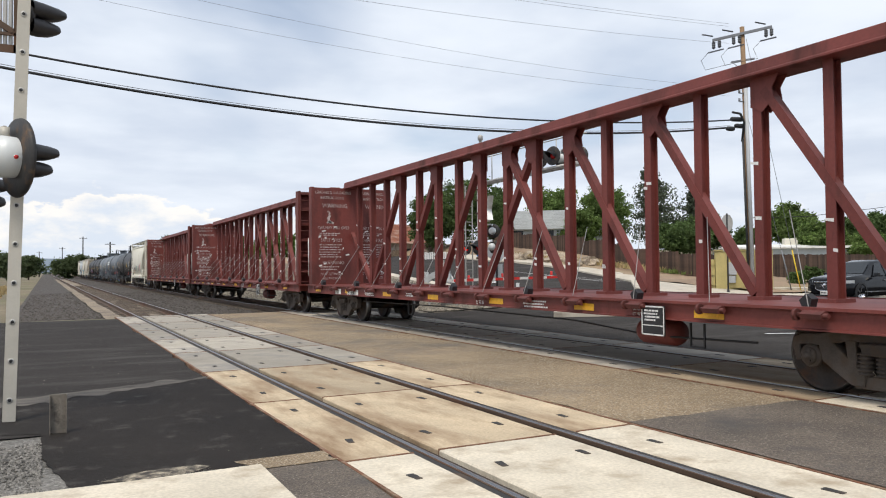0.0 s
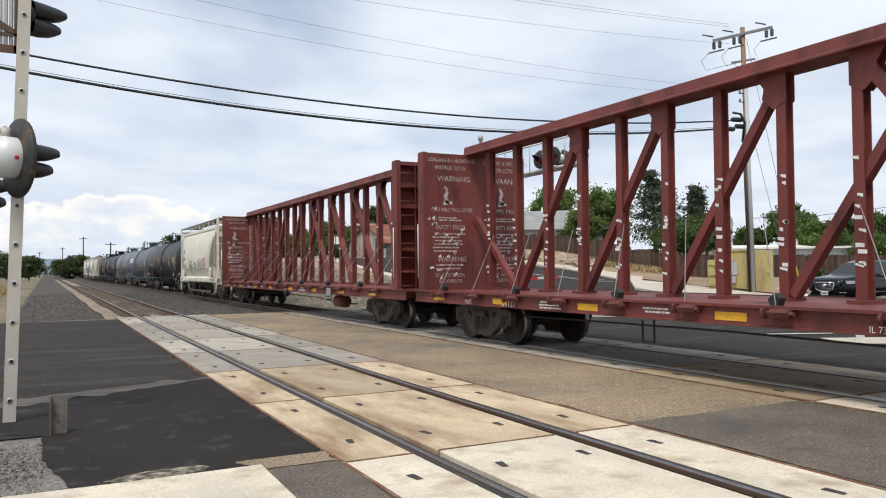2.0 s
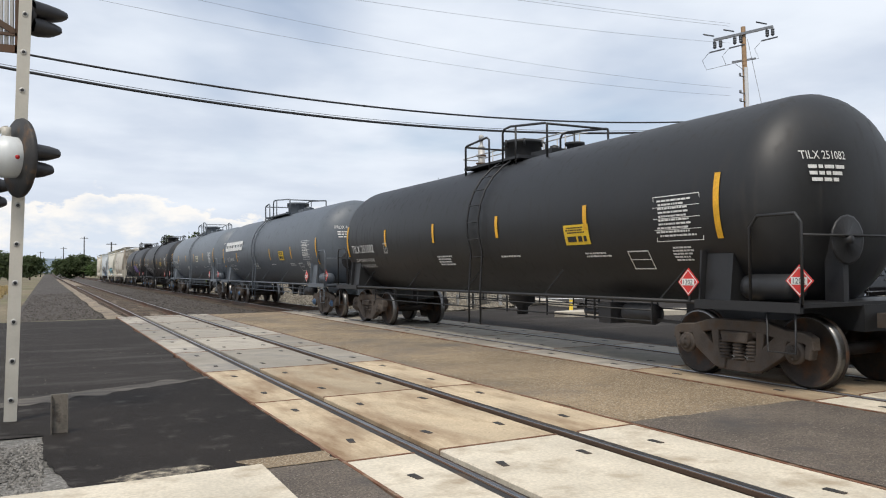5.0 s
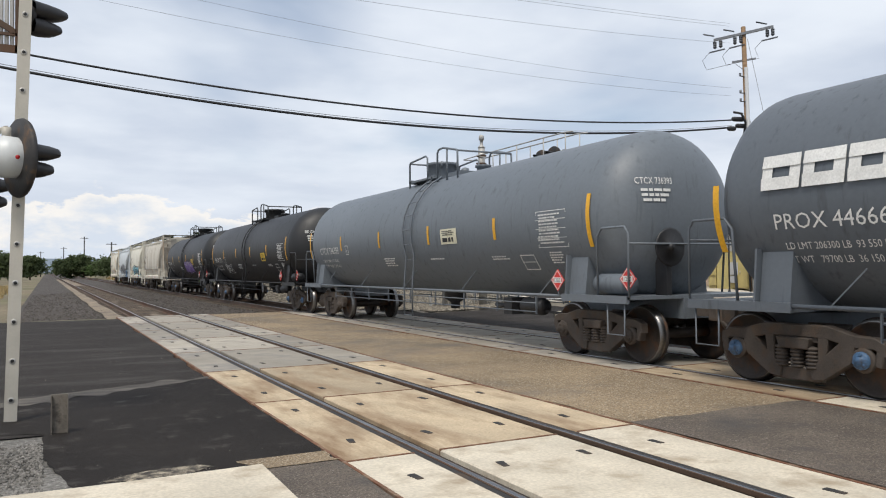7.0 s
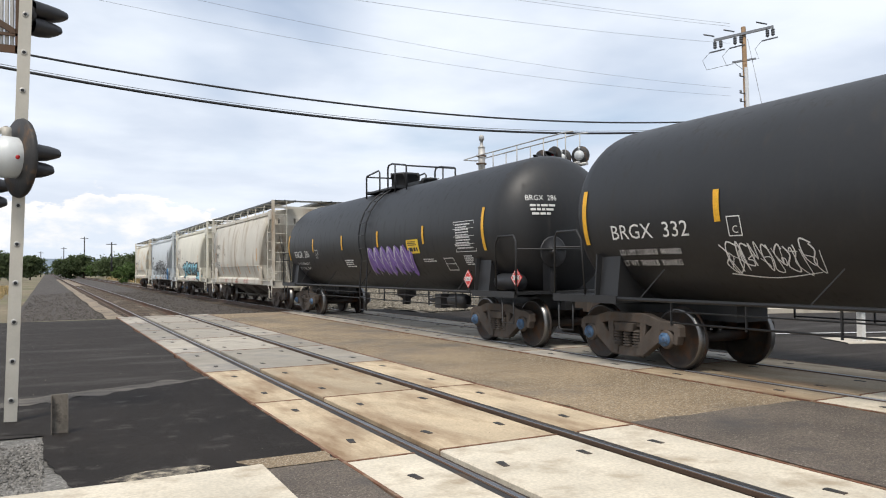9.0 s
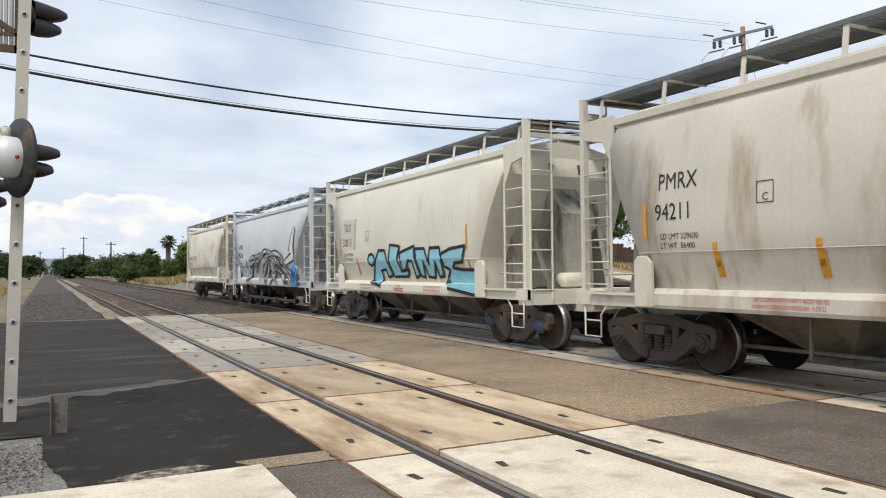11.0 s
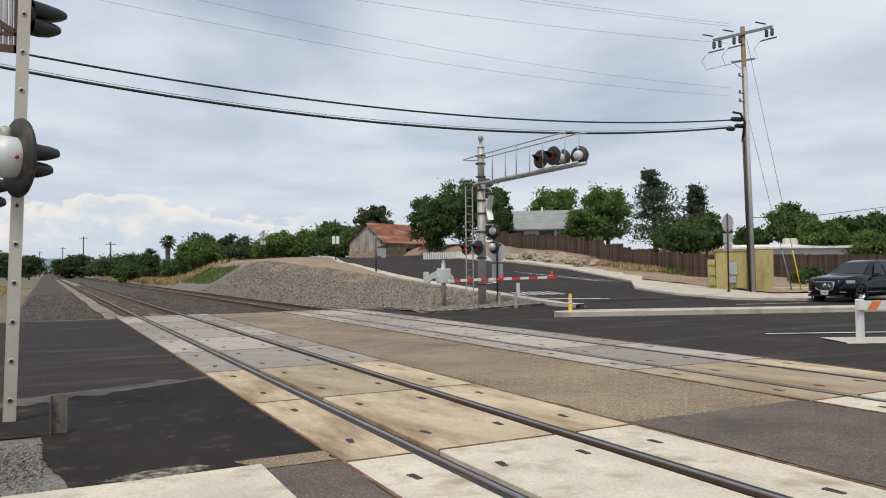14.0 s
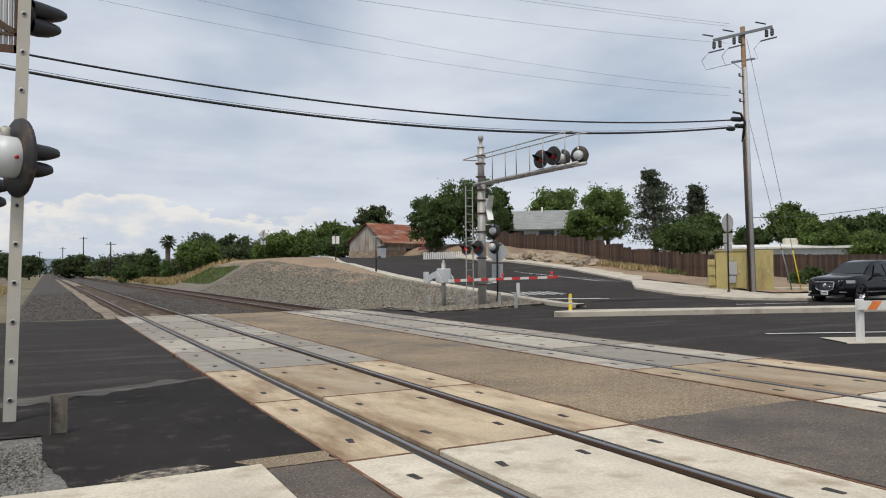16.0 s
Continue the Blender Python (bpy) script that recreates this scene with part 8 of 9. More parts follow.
barn = thing("barn", "old barn with a rusted corrugated roof and grey boards", "barn", m=pose(30.7, 72.4, 2.95, 0, 0, 23))
bm = bmesh.new()
prism(bm, [(0, 0), (5.0, 0), (5.0, 1.5), (2.3, 3.35), (0, 1.5)], "x", 0, 8.0)
part("wall", bm, M_BARN, barn)
bm = bmesh.new()
box(bm, -0.06, 8.05, -0.06, 5.06, -0.3, 0.55)
part("stone_base", bm, M_STONEWALL, barn)
for a, b in (((-0.35, 1.27), (2.3, 3.42)), ((5.35, 1.27), (2.3, 3.42))):
    bm = bmesh.new()
    for i in range(42):
        x = -0.3 + i * 0.2
        prism(bm, [(x, 0.0), (x + 0.06, 0.045), (x + 0.12, 0.045), (x + 0.2, 0.0), (x + 0.2, -0.03), (x, -0.03)], "y", 0, 1)
    d = Vector((0, b[0] - a[0], b[1] - a[1]))
    for v in bm.verts:
        t, h = v.co.y, v.co.z
        v.co = Vector((v.co.x, a[0] + d.y * t, a[1] + d.z * t + h))
    part("roof_slope", bm, M_RUSTROOF, barn)
bm = bmesh.new()
box(bm, 3.4, 4.6, -0.09, 0.0, 0.05, 0.75)
part("hatch", bm, M_BLACK, barn, "dark hatch opening")
bm = bmesh.new()
for i in range(24):
    box(bm, -0.03, 0.0, 0.05 + i * 0.205, 0.05 + i * 0.205 + 0.03, 0.6, 1.5 + 1.7 * (1 - abs(i - 11) / 12.5))
part("batten", bm, M_BARN, barn)

house = thing("house", "low pale house with a grey shingle roof", "house", m=pose(43.0, 70.2, 3.5, 0, 0, -38))
bm = bmesh.new()
prism(bm, [(0, 0), (7.5, 0), (7.5, 2.35), (3.75, 4.3), (0, 2.35)], "x", 0, 11)
part("wall", bm, M_SIDING, house)
for a, b in (((-0.5, 2.12), (3.75, 4.36)), ((8.0, 2.12), (3.75, 4.36))):
    n_ = 12
    for i in range(n_):
        bm = bmesh.new()
        y0_, z0_ = a[0] + (b[0] - a[0]) * i / n_, a[1] + (b[1] - a[1]) * i / n_
        y1_, z1_ = a[0] + (b[0] - a[0]) * (i + 1) / n_, a[1] + (b[1] - a[1]) * (i + 1) / n_
        prism(bm, [(y0_, z0_ + 0.03), (y1_, z1_ + 0.02), (y1_, z1_ - 0.08), (y0_, z0_ - 0.05)], "x", -0.5, 11.5)
        part("roof_course", bm, M_SHINGLE, house)
for x in (3.2, 4.6):
    bm = bmesh.new()
    rod(bm, (x, 3.0, 3.8), (x, 3.0, 4.7), 0.09, n=8)
    part("vent_pipe", bm, M_WHITEPAINT, house)
for x in (1.2, 4.4, 7.8):
    bm = bmesh.new()
    box(bm, x, x + 1.6, -0.05, 0.0, 0.9, 2.0)
    w_ = part("window", bm, M_GLASS, house)
    bm = bmesh.new()
    box(bm, x - 0.08, x + 1.68, -0.07, -0.05, 0.82, 0.9)
    box(bm, x - 0.08, x + 1.68, -0.07, -0.05, 2.0, 2.08)
    part("window_frame", bm, M_WHITEPAINT, w_)
shed = thing("flat_house", "low white flat-roofed building behind the fence", "house", m=pose(56.0, 51.5, 0.8, 0, 0, -38))
bm = bmesh.new()
box(bm, 0, 11, 0, 5, 0, 2.3)
part("wall", bm, M_SIDING, shed)
bm = bmesh.new()
prism(bm, [(-0.4, 2.3), (5.4, 2.3), (5.4, 2.45), (2.5, 2.75), (-0.4, 2.45)], "x", -0.4, 11.4)
part("roof", bm, M_WHITEPAINT, shed)
bm = bmesh.new()
box(bm, 6.0, 7.2, 2.0, 3.0, 2.6, 3.3)
part("roof_unit", bm, M_HOP, shed, "beige roof cooler", bevel=0.05)
bm = bmesh.new()
rod(bm, (0.6, 1.5, 2.5), (0.6, 1.5, 3.4), 0.1, n=8)
part("vent_pipe", bm, M_GALV, shed)

low = thing("picket_wall", "low white weathered board wall by the driveway", "wall")
for i in range(18):
    bm = bmesh.new()
    x, y = 28.9 + i * 0.165, 59.4 - i * 0.085
    box(bm, x, x + 0.15, y, y + 0.03, hill(x, y), hill(x, y) + 0.62 + 0.03 * math.sin(i * 2.1))
    part("board", bm, M_WHITEPAINT, low)
bin_ = thing("wheeled_bin", "dark grey wheeled rubbish bin", "bin", m=pose(28.0, 66.4, 2.55))
bm = bmesh.new()
prism(bm, [(-0.25, 0.05), (0.25, 0.05), (0.33, 1.0), (-0.33, 1.0)], "y", -0.3, 0.3)
part("body", bm, M_CONDUIT, bin_, bevel=0.02)
bm = bmesh.new()
prism(bm, [(-0.36, 1.0), (0.36, 1.0), (0.30, 1.1), (-0.2, 1.14)], "y", -0.33, 0.33)
part("lid", bm, M_BLACK, bin_)
bm = bmesh.new()
rod(bm, (-0.3, -0.3, 0.1), (-0.3, 0.3, 0.1), 0.1, n=12)
part("wheel", bm, M_BLACK, bin_)


# ------------------------------------------------------------ cars
M_CARBLACK = material("gloss_black_car_paint", (0.005, 0.0055, 0.007), 0.14, spec=0.3, var=0.05, bump=0.0)
M_CHROME = material("chrome", (0.70, 0.70, 0.72), 0.12, 1.0, var=0.03, bump=0.0)
M_TYRE = material("tyre_rubber", (0.016, 0.016, 0.017), 0.85, var=0.1, bump=0.1)
M_HEADLAMP = material("headlamp_glass", (0.42, 0.44, 0.46), 0.08, var=0.1, bump=0.0)


def suv(m, paint, label):
    car = thing("suv", label, "car", m=m)
    # nose towards -x; rings of half-width and height along the length
    st = [(-2.50, 0.62, 0.40, 0.72, 0.72), (-2.42, 0.80, 0.28, 0.95, 0.78), (-2.0, 0.95, 0.24, 1.06, 0.84), (-1.2, 0.985, 0.24, 1.14, 0.88), (-0.95, 0.985, 0.24, 1.18, 0.86), (-0.2, 0.99, 0.24, 1.66, 0.66), (0.4, 0.99, 0.24, 1.76, 0.66), (1.5, 0.99, 0.24, 1.74, 0.64), (2.1, 0.97, 0.26, 1.62, 0.62), (2.42, 0.92, 0.34, 1.15, 0.80), (2.50, 0.80, 0.45, 0.95, 0.74)]
    bm = bmesh.new()
    rings = []
    for x, w, z0, z1, wt in st:
        belt = min(z1 - 0.02, 1.06)
        pr = [(w * 0.86, z0), (w, z0 + 0.14), (w, 0.62 if z1 > 0.8 else 0.55), (w * 0.975, belt - 0.05), (w * 0.93 if z1 > 1.3 else w * 0.9, belt), (wt if z1 > 1.3 else wt * 0.98, z1 - 0.07 if z1 > 1.3 else z1 - 0.015), (wt * 0.82, z1)]
        rings.append([bm.verts.new((x, s * a, b)) for s, seq in ((1, pr), (-1, pr[::-1])) for a, b in seq])
    for a, b in zip(rings, rings[1:]):
        n = len(a)
        for i in range(n):
            bm.faces.new((a[i], a[(i + 1) % n], b[(i + 1) % n], b[i])).smooth = True
    bm.faces.new(rings[0])
    bm.faces.new(rings[-1][::-1])
    body = part("body", bm, paint, car)
    # glass: windscreen and side windows slightly proud of the shell
    bm = bmesh.new()
    q = [bm.verts.new(p) for p in ((-0.99, -0.74, 1.20), (-0.99, 0.74, 1.20), (-0.27, 0.58, 1.655), (-0.27, -0.58, 1.655))]
    bm.faces.new(q)
    part("windscreen", bm, M_GLASS, car, "dark windscreen")
    for s in (-1, 1):
        for x0, x1, x2, x3 in ((-0.62, 0.28, 0.28, -0.12), (0.36, 1.18, 1.18, 0.36), (1.26, 1.95, 1.75, 1.26)):
            bm = bmesh.new()
            q = [bm.verts.new(p) for p in ((x0, s * 0.945, 1.10), (x1, s * 0.945, 1.10), (x2, s * 0.715, 1.62), (x3, s * 0.715, 1.62))]
            bm.faces.new(q if s < 0 else q[::-1])
            part("side_window", bm, M_GLASS, car)
        bm = bmesh.new()
        box(bm, -1.3, 1.9, s * 0.995 - 0.01, s * 0.995 + 0.01, 0.42, 0.46)
        part("sill_trim", bm, M_CHROME, car, "chrome sill strip")
        bm = bmesh.new()
        prism(bm, [(-0.75, 1.08), (-0.50, 1.06), (-0.50, 1.22), (-0.70, 1.22)], "y", s * 1.02, s * 1.20)
        part("door_mirror", bm, paint, car, bevel=0.02)
        bm = bmesh.new()
        prism(bm, [(-2.46, s * 0.55), (-2.30, s * 0.86), (-1.95, s * 0.965), (-2.0, s * 0.93), (-2.3, s * 0.62)], "z", 0.80, 0.92)
        part("headlight", bm, M_HEADLAMP, car, "slim clear headlight")
        bm = bmesh.new()
        prism(bm, [(-2.50, s * 0.62), (-2.42, s * 0.82), (-2.36, s * 0.84), (-2.44, s * 0.62)], "z", 0.42, 0.47)
        part("fog_trim", bm, M_CHROME, car)
        for x in (0.05, 1.0):
            bm = bmesh.new()
            box(bm, x, x + 0.2, s * 1.0 - 0.012, s * 1.0 + 0.012, 0.90, 0.93)
            part("door_handle", bm, M_CHROME, car)
        for x in (-1.55, 1.40):
            bm = bmesh.new()
            lathe(bm, [(0.24, 0.11), (0.34, 0.11), (0.375, 0.08), (0.38, 0.0), (0.375, -0.08), (0.34, -0.11), (0.24, -0.11)], (x, s * 0.86, 0.38), (0, s, 0), 28)
            wh = part("wheel", bm, M_TYRE, car, "black tyre")
            bm = bmesh.new()
            lathe(bm, [(0.25, 0.115), (0.235, 0.09), (0.22, 0.04), (0.06, 0.05), (0.05, 0.08), (0, 0.085)], (x, s * 0.86, 0.38), (0, s, 0), 24)
            for k in range(5):
                a = k * 1.2566
                beam(bm, (x + 0.05 * math.cos(a), s * 0.955, 0.38 + 0.05 * math.sin(a)), (x + 0.24 * math.cos(a), s * 0.965, 0.38 + 0.24 * math.sin(a)), 0.05, 0.03, (0, 1, 0))
            part("rim", bm, M_CHROME, wh, "bright spoked rim")
            bm = bmesh.new()
            lathe(bm, [(0.385, 0.10), (0.43, 0.115), (0.43, 0.125), (0.385, 0.12)], (x, s * 0.88, 0.39), (0, s, 0), 28)
            part("wheel_arch", bm, M_TYRE, car, "black wheel arch edge")
    bm = bmesh.new()
    prism(bm, [(-0.42, 0.84), (0.42, 0.84), (0.36, 0.56), (0.2, 0.50), (-0.2, 0.50), (-0.36, 0.56)], "x", -2.53, -2.49)
    gr = part("grille", bm, M_BLACK, car, "black grille with a chrome surround")
    bm = bmesh.new()
    pipe(bm, [(-2.54, -0.43, 0.85), (-2.545, 0.43, 0.85), (-2.54, 0.37, 0.56), (-2.54, 0.2, 0.49), (-2.54, -0.2, 0.49), (-2.54, -0.37, 0.56), (-2.54, -0.43, 0.85)], 0.022, 6)
    for z in (0.60, 0.67, 0.74):
        rod(bm, (-2.535, -0.36, z), (-2.535, 0.36, z), 0.006, n=5)
    part("grille_surround", bm, M_CHROME, gr)
    bm = bmesh.new()
    lathe(bm, [(0.0, 0.01), (0.09, 0.008), (0.09, 0.0)], (-2.54, 0, 0.72), (-1, 0, 0), 16)
    part("badge", bm, M_CHROME, gr, "plain chrome oval")
    bm = bmesh.new()
    box(bm, -2.56, -2.545, -0.155, 0.155, 0.33, 0.48)
    np_ = part("number_plate", bm, M_WHITEPAINT, car, "white number plate with dark bars")
    bm = bmesh.new()
    for i in range(6):
        box(bm, -2.563, -2.561, -0.12 + i * 0.042, -0.09 + i * 0.042, 0.375, 0.435)
    part("plate_bar", bm, M_BLACK, np_)
    bm = bmesh.new()
    box(bm, -2.46, -2.40, -0.8, 0.8, 0.25, 0.34)
    part("bumper_lip", bm, M_TYRE, car)
    return car


suv(pose(31.25, 21.15, -0.01, 0, 0, 3), M_CARBLACK, "glossy black suv waiting at the crossing")
suv(pose(36.6, 71.2, 2.45, 0, 0, 200), M_REDCAR, "maroon car parked beside the barn")

# ------------------------------------------------------------ trees
M_BARK = material("tree_bark", (0.13, 0.10, 0.075), 0.95, var=0.2, scale=4, grain=30, bump=0.5)
LEAF = {
    "oak": material("oak_leaves", (0.088, 0.115, 0.052), 0.75, var=0.3, scale=0.5, grain=3, gvar=0.25, bump=0.0, island=0.35),
    "broad": material("broad_leaves", (0.090, 0.135, 0.045), 0.7, var=0.3, scale=0.5, grain=3, gvar=0.25, bump=0.0, island=0.4),
    "light": material("light_green_leaves", (0.130, 0.190, 0.055), 0.7, var=0.3, scale=0.5, grain=3, gvar=0.25, bump=0.0, island=0.4),
    "pine": material("pine_needles", (0.105, 0.125, 0.085), 0.8, var=0.25, scale=0.6, grain=4, gvar=0.25, bump=0.0, island=0.35),
    "bush": material("bush_leaves", (0.085, 0.13, 0.042), 0.75, var=0.3, scale=0.6, grain=4, gvar=0.25, bump=0.0, island=0.4),
}
for m_ in LEAF.values():
    b_ = m_.node_tree.nodes["Principled BSDF"]
    b_.inputs["Specular IOR Level"].default_value = 0.25
    tl_, mx_ = m_.node_tree.nodes.new("ShaderNodeBsdfTranslucent"), m_.node_tree.nodes.new("ShaderNodeMixShader")
    m_.node_tree.links.new(b_.inputs["Base Color"].links[0].from_socket, tl_.inputs[0])
    mx_.inputs[0].default_value = 0.42
    m_.node_tree.links.new(b_.outputs[0], mx_.inputs[1])
    m_.node_tree.links.new(tl_.outputs[0], mx_.inputs[2])
    m_.node_tree.links.new(mx_.outputs[0], m_.node_tree.nodes["Material Output"].inputs[0])


def leaves(P, size, rng):
    """One small leaf clump per point: a bent quad turned at random."""
    n = len(P)
    a = rng.normal(size=(n, 3))
    a /= np.linalg.norm(a, axis=1)[:, None]
    b = np.cross(a, rng.normal(size=(n, 3)))
    b /= np.linalg.norm(b, axis=1)[:, None]
    s = size * rng.uniform(0.6, 1.4, (n, 1))
    V = np.stack([P - a * s, P + b * s * 0.55, P + a * s, P - b * s * 0.55], 1).reshape(-1, 3)
    F = np.arange(4 * n).reshape(-1, 4)
    return V, F


def tree(x, y, height, radius, kind, seed, far):
    rng = np.random.RandomState(seed)
    z0 = ground_z(x, y)
    t = thing("tree" if kind != "bush" else "bush", {"oak": "dark green oak tree with an uneven crown", "broad": "dense dark green broadleaf tree", "light": "light green leafy tree with loose crown", "pine": "grey-green pine with ragged open branches", "bush": "rounded green roadside bush"}[kind], "tree" if kind != "bush" else "bush", "trees and bushes beyond the tracks")
    bm = bmesh.new()
    tr = 0.035 * height if kind != "bush" else 0.05
    lean = rng.uniform(-0.06, 0.06, 2) * height
    top = Vector((x + lean[0], y + lean[1], z0 + height * (0.9 if kind == "pine" else 0.55)))
    rod(bm, (x, y, z0 - 0.2), top, tr, tr * 0.35, 8)
    C = []
    if kind == "pine":
        n = 90
        for i in range(n):
            f = (i + 0.5) / n
            zz = z0 + height * (0.22 + 0.77 * f)
            rr_ = radius * (1.55 - 1.3 * f) * rng.uniform(0.4, 1.15)
            a = rng.uniform(0, 6.28)
            c = np.array([x + lean[0] * f + math.cos(a) * rr_ * 0.75, y + lean[1] * f + math.sin(a) * rr_ * 0.75, zz])
            C.append((c, max(0.35, rr_ * 0.45), 0.45))
            beam(bm, (x + lean[0] * f, y + lean[1] * f, zz - 0.2), tuple(c), 0.05, 0.05)
    else:
        n = 110 if kind != "bush" else 40
        low_ = 0.12 if kind != "bush" else 0.02
        lobes = [(rng.normal(size=3), rng.uniform(0.75, 1.12)) for _ in range(9)]
        for i in range(n):
            u = rng.normal(size=3)
            u /= np.linalg.norm(u)
            grow = max(g * max(0.0, float(np.dot(u, q / np.linalg.norm(q)))) ** 1.5 for q, g in lobes) * 0.45 + 0.62
            k = rng.uniform(0.12, 1.0) ** 0.5 * grow
            h = height * (1 - low_) / 2
            c = np.array([x, y, z0 + height * low_ + h]) + u * (radius, radius, h) * k
            rc = rng.uniform(0.13, 0.24) * radius
            c[2] = min(c[2], z0 + height - rc * rng.uniform(0.2, 1.2))
            C.append((c, rc, 0.75))
            if i % 10 == 0:
                beam(bm, tuple(Vector((x, y, z0)).lerp(top, 0.7)), tuple(c), tr * 0.35, tr * 0.35)
    part("trunk", bm, M_BARK, t)
    size = (0.0015 if kind != "pine" else 0.0015) * far + 0.02
    tot = 7000 if kind == "pine" else (17000 if far < 100 else 10000 if far < 140 else 3600) if kind != "bush" else 2600
    P = []
    for c, r, fl in C:
        m = max(20, int(tot / len(C)))
        u = rng.normal(size=(m, 3))
        P.append(c + u * (r, r, r * fl) * 0.62)
    V, F = leaves(np.concatenate(P), size, rng)
    me = bpy.data.meshes.new("m")
    me.from_pydata(V.tolist(), [], F.tolist())
    me.materials.append(LEAF[kind])
    part("crown", me, None, t)


TREES = [
    (42.4, 103.7, 3, 8.1, 2.8, 'oak'),
    (33.0, 66.2, 3, 6.0, 2.3, 'broad'),
    (37.2, 66.3, 3, 7.6, 3.5, 'broad'),
    (41.8, 68.2, 3, 7.1, 1.4, 'broad'),
    (53.9, 74.6, 3, 8.1, 3.1, 'light'),
    (53.5, 64.7, 3, 7.5, 2.8, 'light'),
    (50.2, 64.9, 3, 4.7, 2.4, 'light'),
    (49.1, 52.7, 2, 8.3, 2.3, 'pine'),
    (52.9, 51.8, 2, 6.9, 1.4, 'pine'),
    (50.7, 48.3, 2, 4.1, 1.9, 'broad'),
    (47.6, 48.5, 2, 3.2, 2.5, 'broad'),
    (66.0, 51.9, 1, 6.9, 2.5, 'light'),
    (64.4, 47.5, 1, 4.5, 2.2, 'light'),
    (73.9, 51.3, 1, 5.6, 2.4, 'broad'),
    (75.5, 49.0, 1, 5.8, 2.4, 'broad'),
    (72.1, 61.9, 1, 4.8, 2.1, 'broad'),
    (66.5, 44.5, 1, 3.5, 2.4, 'light'),
    (31.0, 113.9, 1, 6.4, 3.5, 'light'),
    (34.4, 110.8, 1, 6.9, 3.1, 'light'),
    (36.7, 105.8, 1, 7.4, 3.1, 'light'),
    (39.0, 102.9, 1.5, 6.1, 2.8, 'light'),
    (35.4, 98.8, 1.5, 4.4, 3.1, 'broad'),
    (18.9, 110.4, 0, 6.7, 3.5, 'oak'),
    (16.9, 98.6, 0, 5.2, 2.5, 'light'),
    (26.5, 122.2, 0, 7.2, 2.8, 'oak'),
    (28.7, 118.6, 0, 6.2, 2.3, 'oak'),
    (25.0, 127.6, 0, 6.1, 2.9, 'oak'),
    (17.5, 149.0, 0, 4.9, 3.3, 'bush'),
    (10.6, 119.5, 0, 3.1, 1.9, 'bush'),
    (19.8, 189.0, 0, 6.1, 4.2, 'oak'),
    (16.6, 209.3, 0, 5.7, 6.2, 'oak'),
    (9.4, 239.8, 0, 6.9, 4.2, 'oak'),
    (5.8, 239.9, 0, 5.8, 4.6, 'oak'),
    (-6.9, 189.9, 0, 5.8, 3.1, 'oak'),
    (-8.5, 169.8, 0, 5.8, 3.3, 'oak'),
    (-3.8, 230.0, 0, 6.1, 3.4, 'oak'),
    (20.0, 138.6, 0, 3.7, 3.1, 'bush'),
    (13.9, 229.6, 0, 4.8, 4.4, 'bush'),
    (41.6, 56.3, 3, 1.4, 1.0, 'bush'),
    (36.3, 28.2, 0, 1.2, 0.6, 'bush'),
    (37.6, 28.1, 0, 1.5, 0.6, 'bush'),
]

for i_, (tx, ty, tb, th, trd, tk) in enumerate(TREES):
    g_ = ground_z(tx, ty)
    tree(tx, ty, tb + th - g_, trd, tk, 100 + i_, math.hypot(tx, ty))


def palm(x, y, h, seed):
    rng = random.Random(seed)
    t = thing("palm_tree", "fan palm with a shaggy trunk", "palm tree", "palms by the line")
    z0 = ground_z(x, y)
    bm = bmesh.new()
    rod(bm, (x, y, z0 - 0.2), (x + 0.2, y, z0 + h - 1), 0.35, 0.55, 8)
    part("trunk", bm, M_BARK, t)
    bm = bmesh.new()
    for i in range(70):
        a, e = rng.uniform(0, 6.28), rng.uniform(-0.9, 1.3)
        d = Vector((math.cos(a) * math.cos(e), math.sin(a) * math.cos(e), math.sin(e)))
        s = d.cross(Vector((0, 0, 1))).normalized() * 0.35
        o = Vector((x + 0.2, y, z0 + h - 1))
        vs = [bm.verts.new(p) for p in (o + d * 0.3, o + d * 1.2 + s, o + d * 1.9 - Vector((0, 0, 0.3)), o + d * 1.2 - s)]
        bm.faces.new(vs)
    part("crown", bm, LEAF["oak"], t)


palm(21.9, 163.5, 8.6, 1)
palm(16.8, 149.1, 5.4, 2)


def far_pole(x, y, h):
    t = thing("utility_pole", "distant dark timber utility pole", "utility pole", "distant poles")
    z = ground_z(x, y)
    bm = bmesh.new()
    rod(bm, (x, y, z - 0.2), (x, y, h), 0.22, 0.15, 8)
    part("shaft", bm, M_BLACK, t)
    bm = bmesh.new()
    beam(bm, (x - 1.1, y, h - 0.5), (x + 1.1, y, h - 0.5), 0.15, 0.15)
    part("crossarm", bm, M_BLACK, t)


for x_, y_, h_ in ((8.9 + 1.5, 259.8, 12.4), (13.2, 189.6, 8.3), (6.0, 330, 11.2), (-2.0, 360, 10.2)):
    far_pole(x_, y_, h_)

# far woods along the horizon, blue ridge behind; haze is in both colours
rng_f = np.random.RandomState(77)
P = []
for i in range(420):
    a = radians(rng_f.uniform(-40, 75))
    d = rng_f.uniform(300, 600)
    if abs(a) < 0.022:
        d = rng_f.uniform(560, 700)
    r = rng_f.uniform(2.4, 5.2)
    c = np.array([math.sin(a) * d, math.cos(a) * d, r * 0.55 - 0.2])
    u = rng_f.normal(size=(90, 3))
    u /= np.linalg.norm(u, axis=1)[:, None]
    P.append(c + u * (r, r, r * 0.75) * rng_f.uniform(0.4, 1.0, (90, 1)))
V, F = leaves(np.concatenate(P), 0.95, rng_f)
me = bpy.data.meshes.new("m")
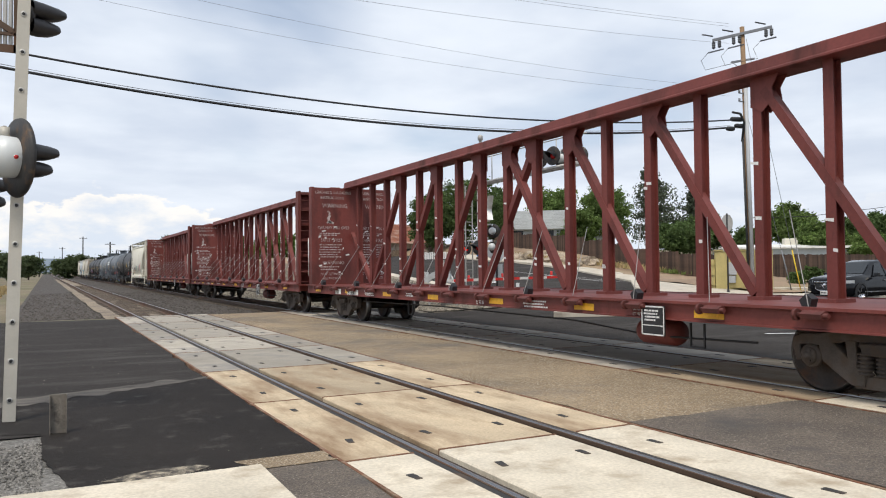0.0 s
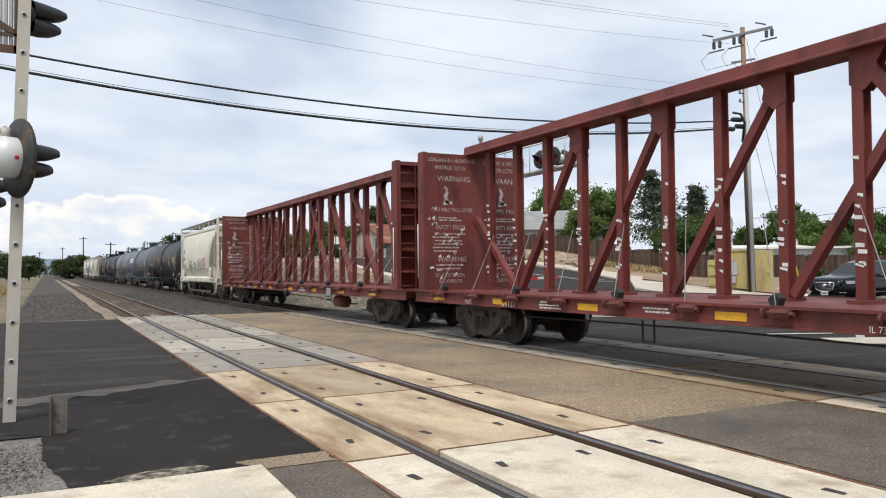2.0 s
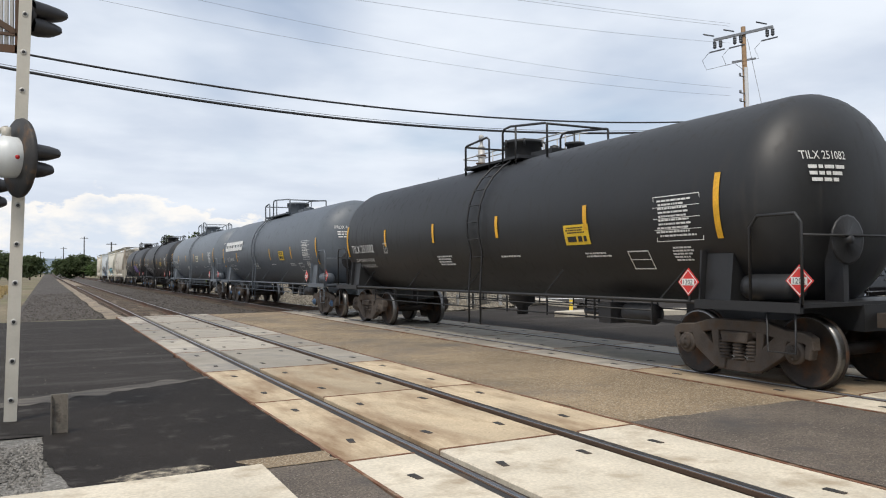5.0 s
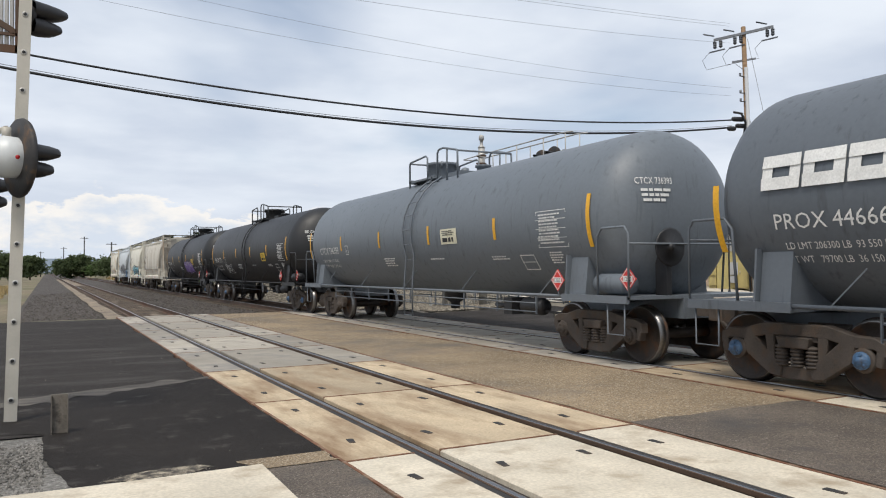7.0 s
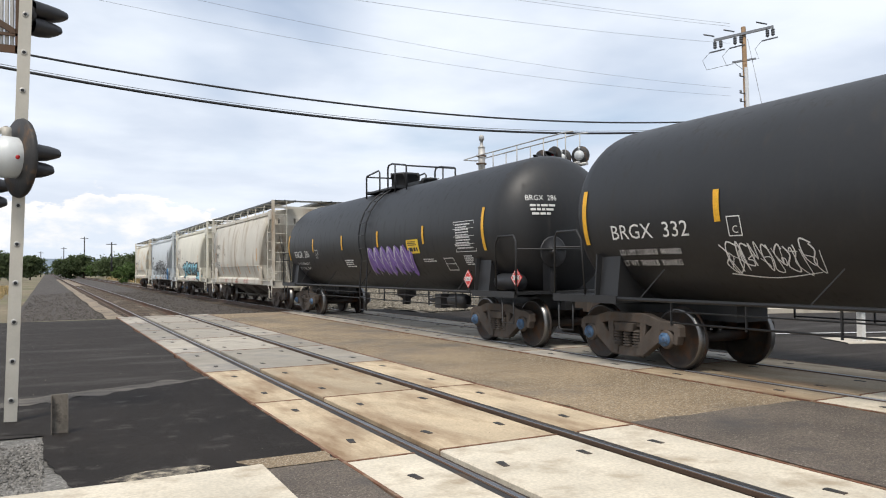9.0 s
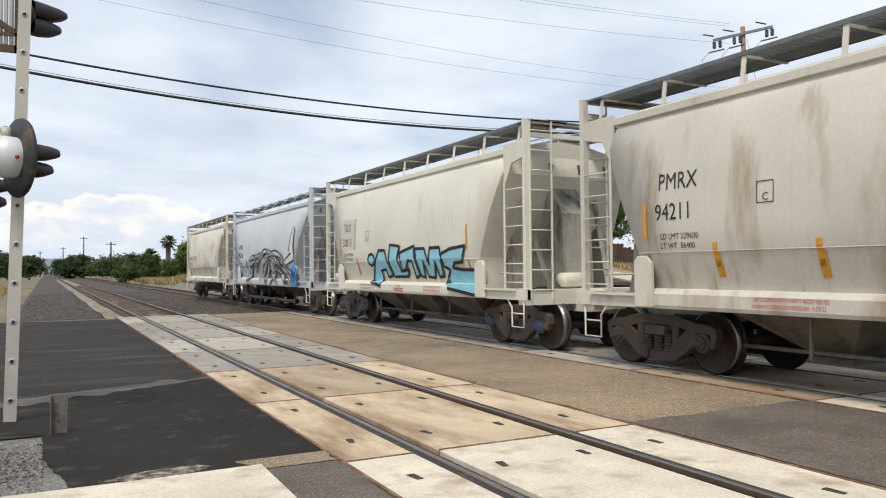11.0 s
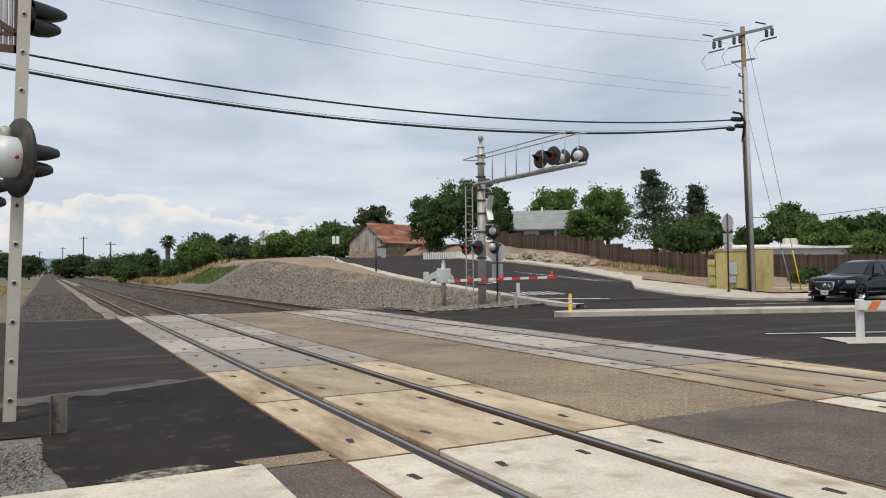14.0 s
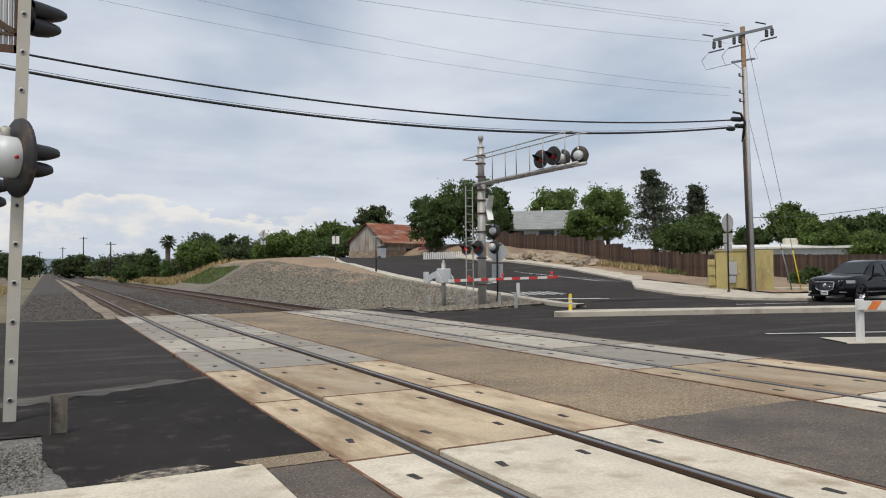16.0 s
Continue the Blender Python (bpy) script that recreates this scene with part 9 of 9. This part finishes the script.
me.from_pydata(V.tolist(), [], F.tolist())
me.materials.append(material("hazy_far_leaves", (0.10, 0.125, 0.095), 0.9, var=0.3, scale=0.05, grain=0.6, gvar=0.2, bump=0.0, island=0.3, spec=0.2))
tagged(new("far_woods", me), "low woods along the horizon with haze in the leaf colour", "woods", kind="stuff")
M_RIDGE = material("hazy_far_ridge", (0.16, 0.20, 0.24), 1.0, var=0.1, scale=0.002, grain=0.02, bump=0.0)
V, F = [], []
for i in range(121):
    a = radians(-80 + i * 1.5)
    h = 38 + 16 * noise.noise(Vector((i * 0.11, 0, 0))) + 5 * noise.noise(Vector((i * 0.6, 3, 0)))
    V += [(math.sin(a) * 2100, math.cos(a) * 2100, -8), (math.sin(a) * 2300, math.cos(a) * 2300, h), (math.sin(a) * 2500, math.cos(a) * 2500, -8)]
for i in range(120):
    F += [(3 * i, 3 * i + 3, 3 * i + 4, 3 * i + 1), (3 * i + 1, 3 * i + 4, 3 * i + 5, 3 * i + 2)]
tagged(new("backdrop_ridge", flat_mesh(V, F, M_RIDGE)), "low hazy blue hills on the horizon", kind="structure")


# grass tufts on the bank and verges
def grass(name, n, place, h, mat, seed, label):
    rng = np.random.RandomState(seed)
    V, F = [], []
    for i in range(n):
        x, y, z = place(rng)
        for k in range(3):
            a = rng.uniform(0, 6.28)
            w, hh = 0.02 + 0.012 * h * 10, h * rng.uniform(0.5, 1.3)
            dx, dy = math.cos(a) * w, math.sin(a) * w
            lx, ly = rng.uniform(-0.5, 0.5, 2) * hh
            o = len(V)
            V += [(x - dx, y - dy, z - 0.02), (x + dx, y + dy, z - 0.02), (x + lx, y + ly, z + hh)]
            F.append((o, o + 1, o + 2))
    me = bpy.data.meshes.new("m")
    me.from_pydata(V, [], F)
    me.materials.append(mat)
    tagged(new(name, me), label, "grass", kind="stuff")


M_GRASS = material("green_grass", (0.11, 0.15, 0.035), 0.8, var=0.3, scale=0.5, grain=4, bump=0.0, island=0.4)
M_DRY = material("dry_grass", (0.36, 0.27, 0.13), 0.9, var=0.25, scale=0.4, grain=4, bump=0.0, island=0.35)
grass("bank_grass", 1500, lambda r: (lambda x, y: (x, y, ground_z(x, y) + 0.06))(13.2 + 3.0 * r.rand(), 72 + 16 * r.rand()), 0.22, M_GRASS, 1, "green grass on the end of the bank")
grass("trackside_grass", 6000, lambda r: (lambda x, y: (x, y, ground_z(x, y) + 0.04))(12.6 + 12 * r.rand(), 88 + 110 * r.rand()), 0.55, M_DRY, 2, "dry pale grass beside the line")
grass("verge_grass", 5000, lambda r: (lambda x, y: (x, y, ground_z(x, y) + 0.04))(-3 - 14 * r.rand(), 30 + 90 * r.rand()), 0.30, M_DRY, 3, "dry pale grass beside the ballast")
grass("fence_grass", 1500, lambda r: (lambda x, y: (x, y, hill(x, y) + 0.15))(35.2 + 0.8 * r.rand(), 34 + 20 * r.rand()), 0.30, M_DRY, 4, "dry grass along the fence foot")

grass("bank_brush", 900, lambda r: (lambda x, y: (x, y, hill(x, y) + 0.3))(33.4 + 2.0 * r.rand(), 36 + 18 * r.rand()), 0.28, M_DRY, 5, "dry brush among the boulders")
grass("bank_weeds", 500, lambda r: (lambda x, y: (x, y, hill(x, y) + 0.25))(33.8 + 1.6 * r.rand(), 34 + 20 * r.rand()), 0.25, M_GRASS, 6, "green weeds below the fence")


motions()
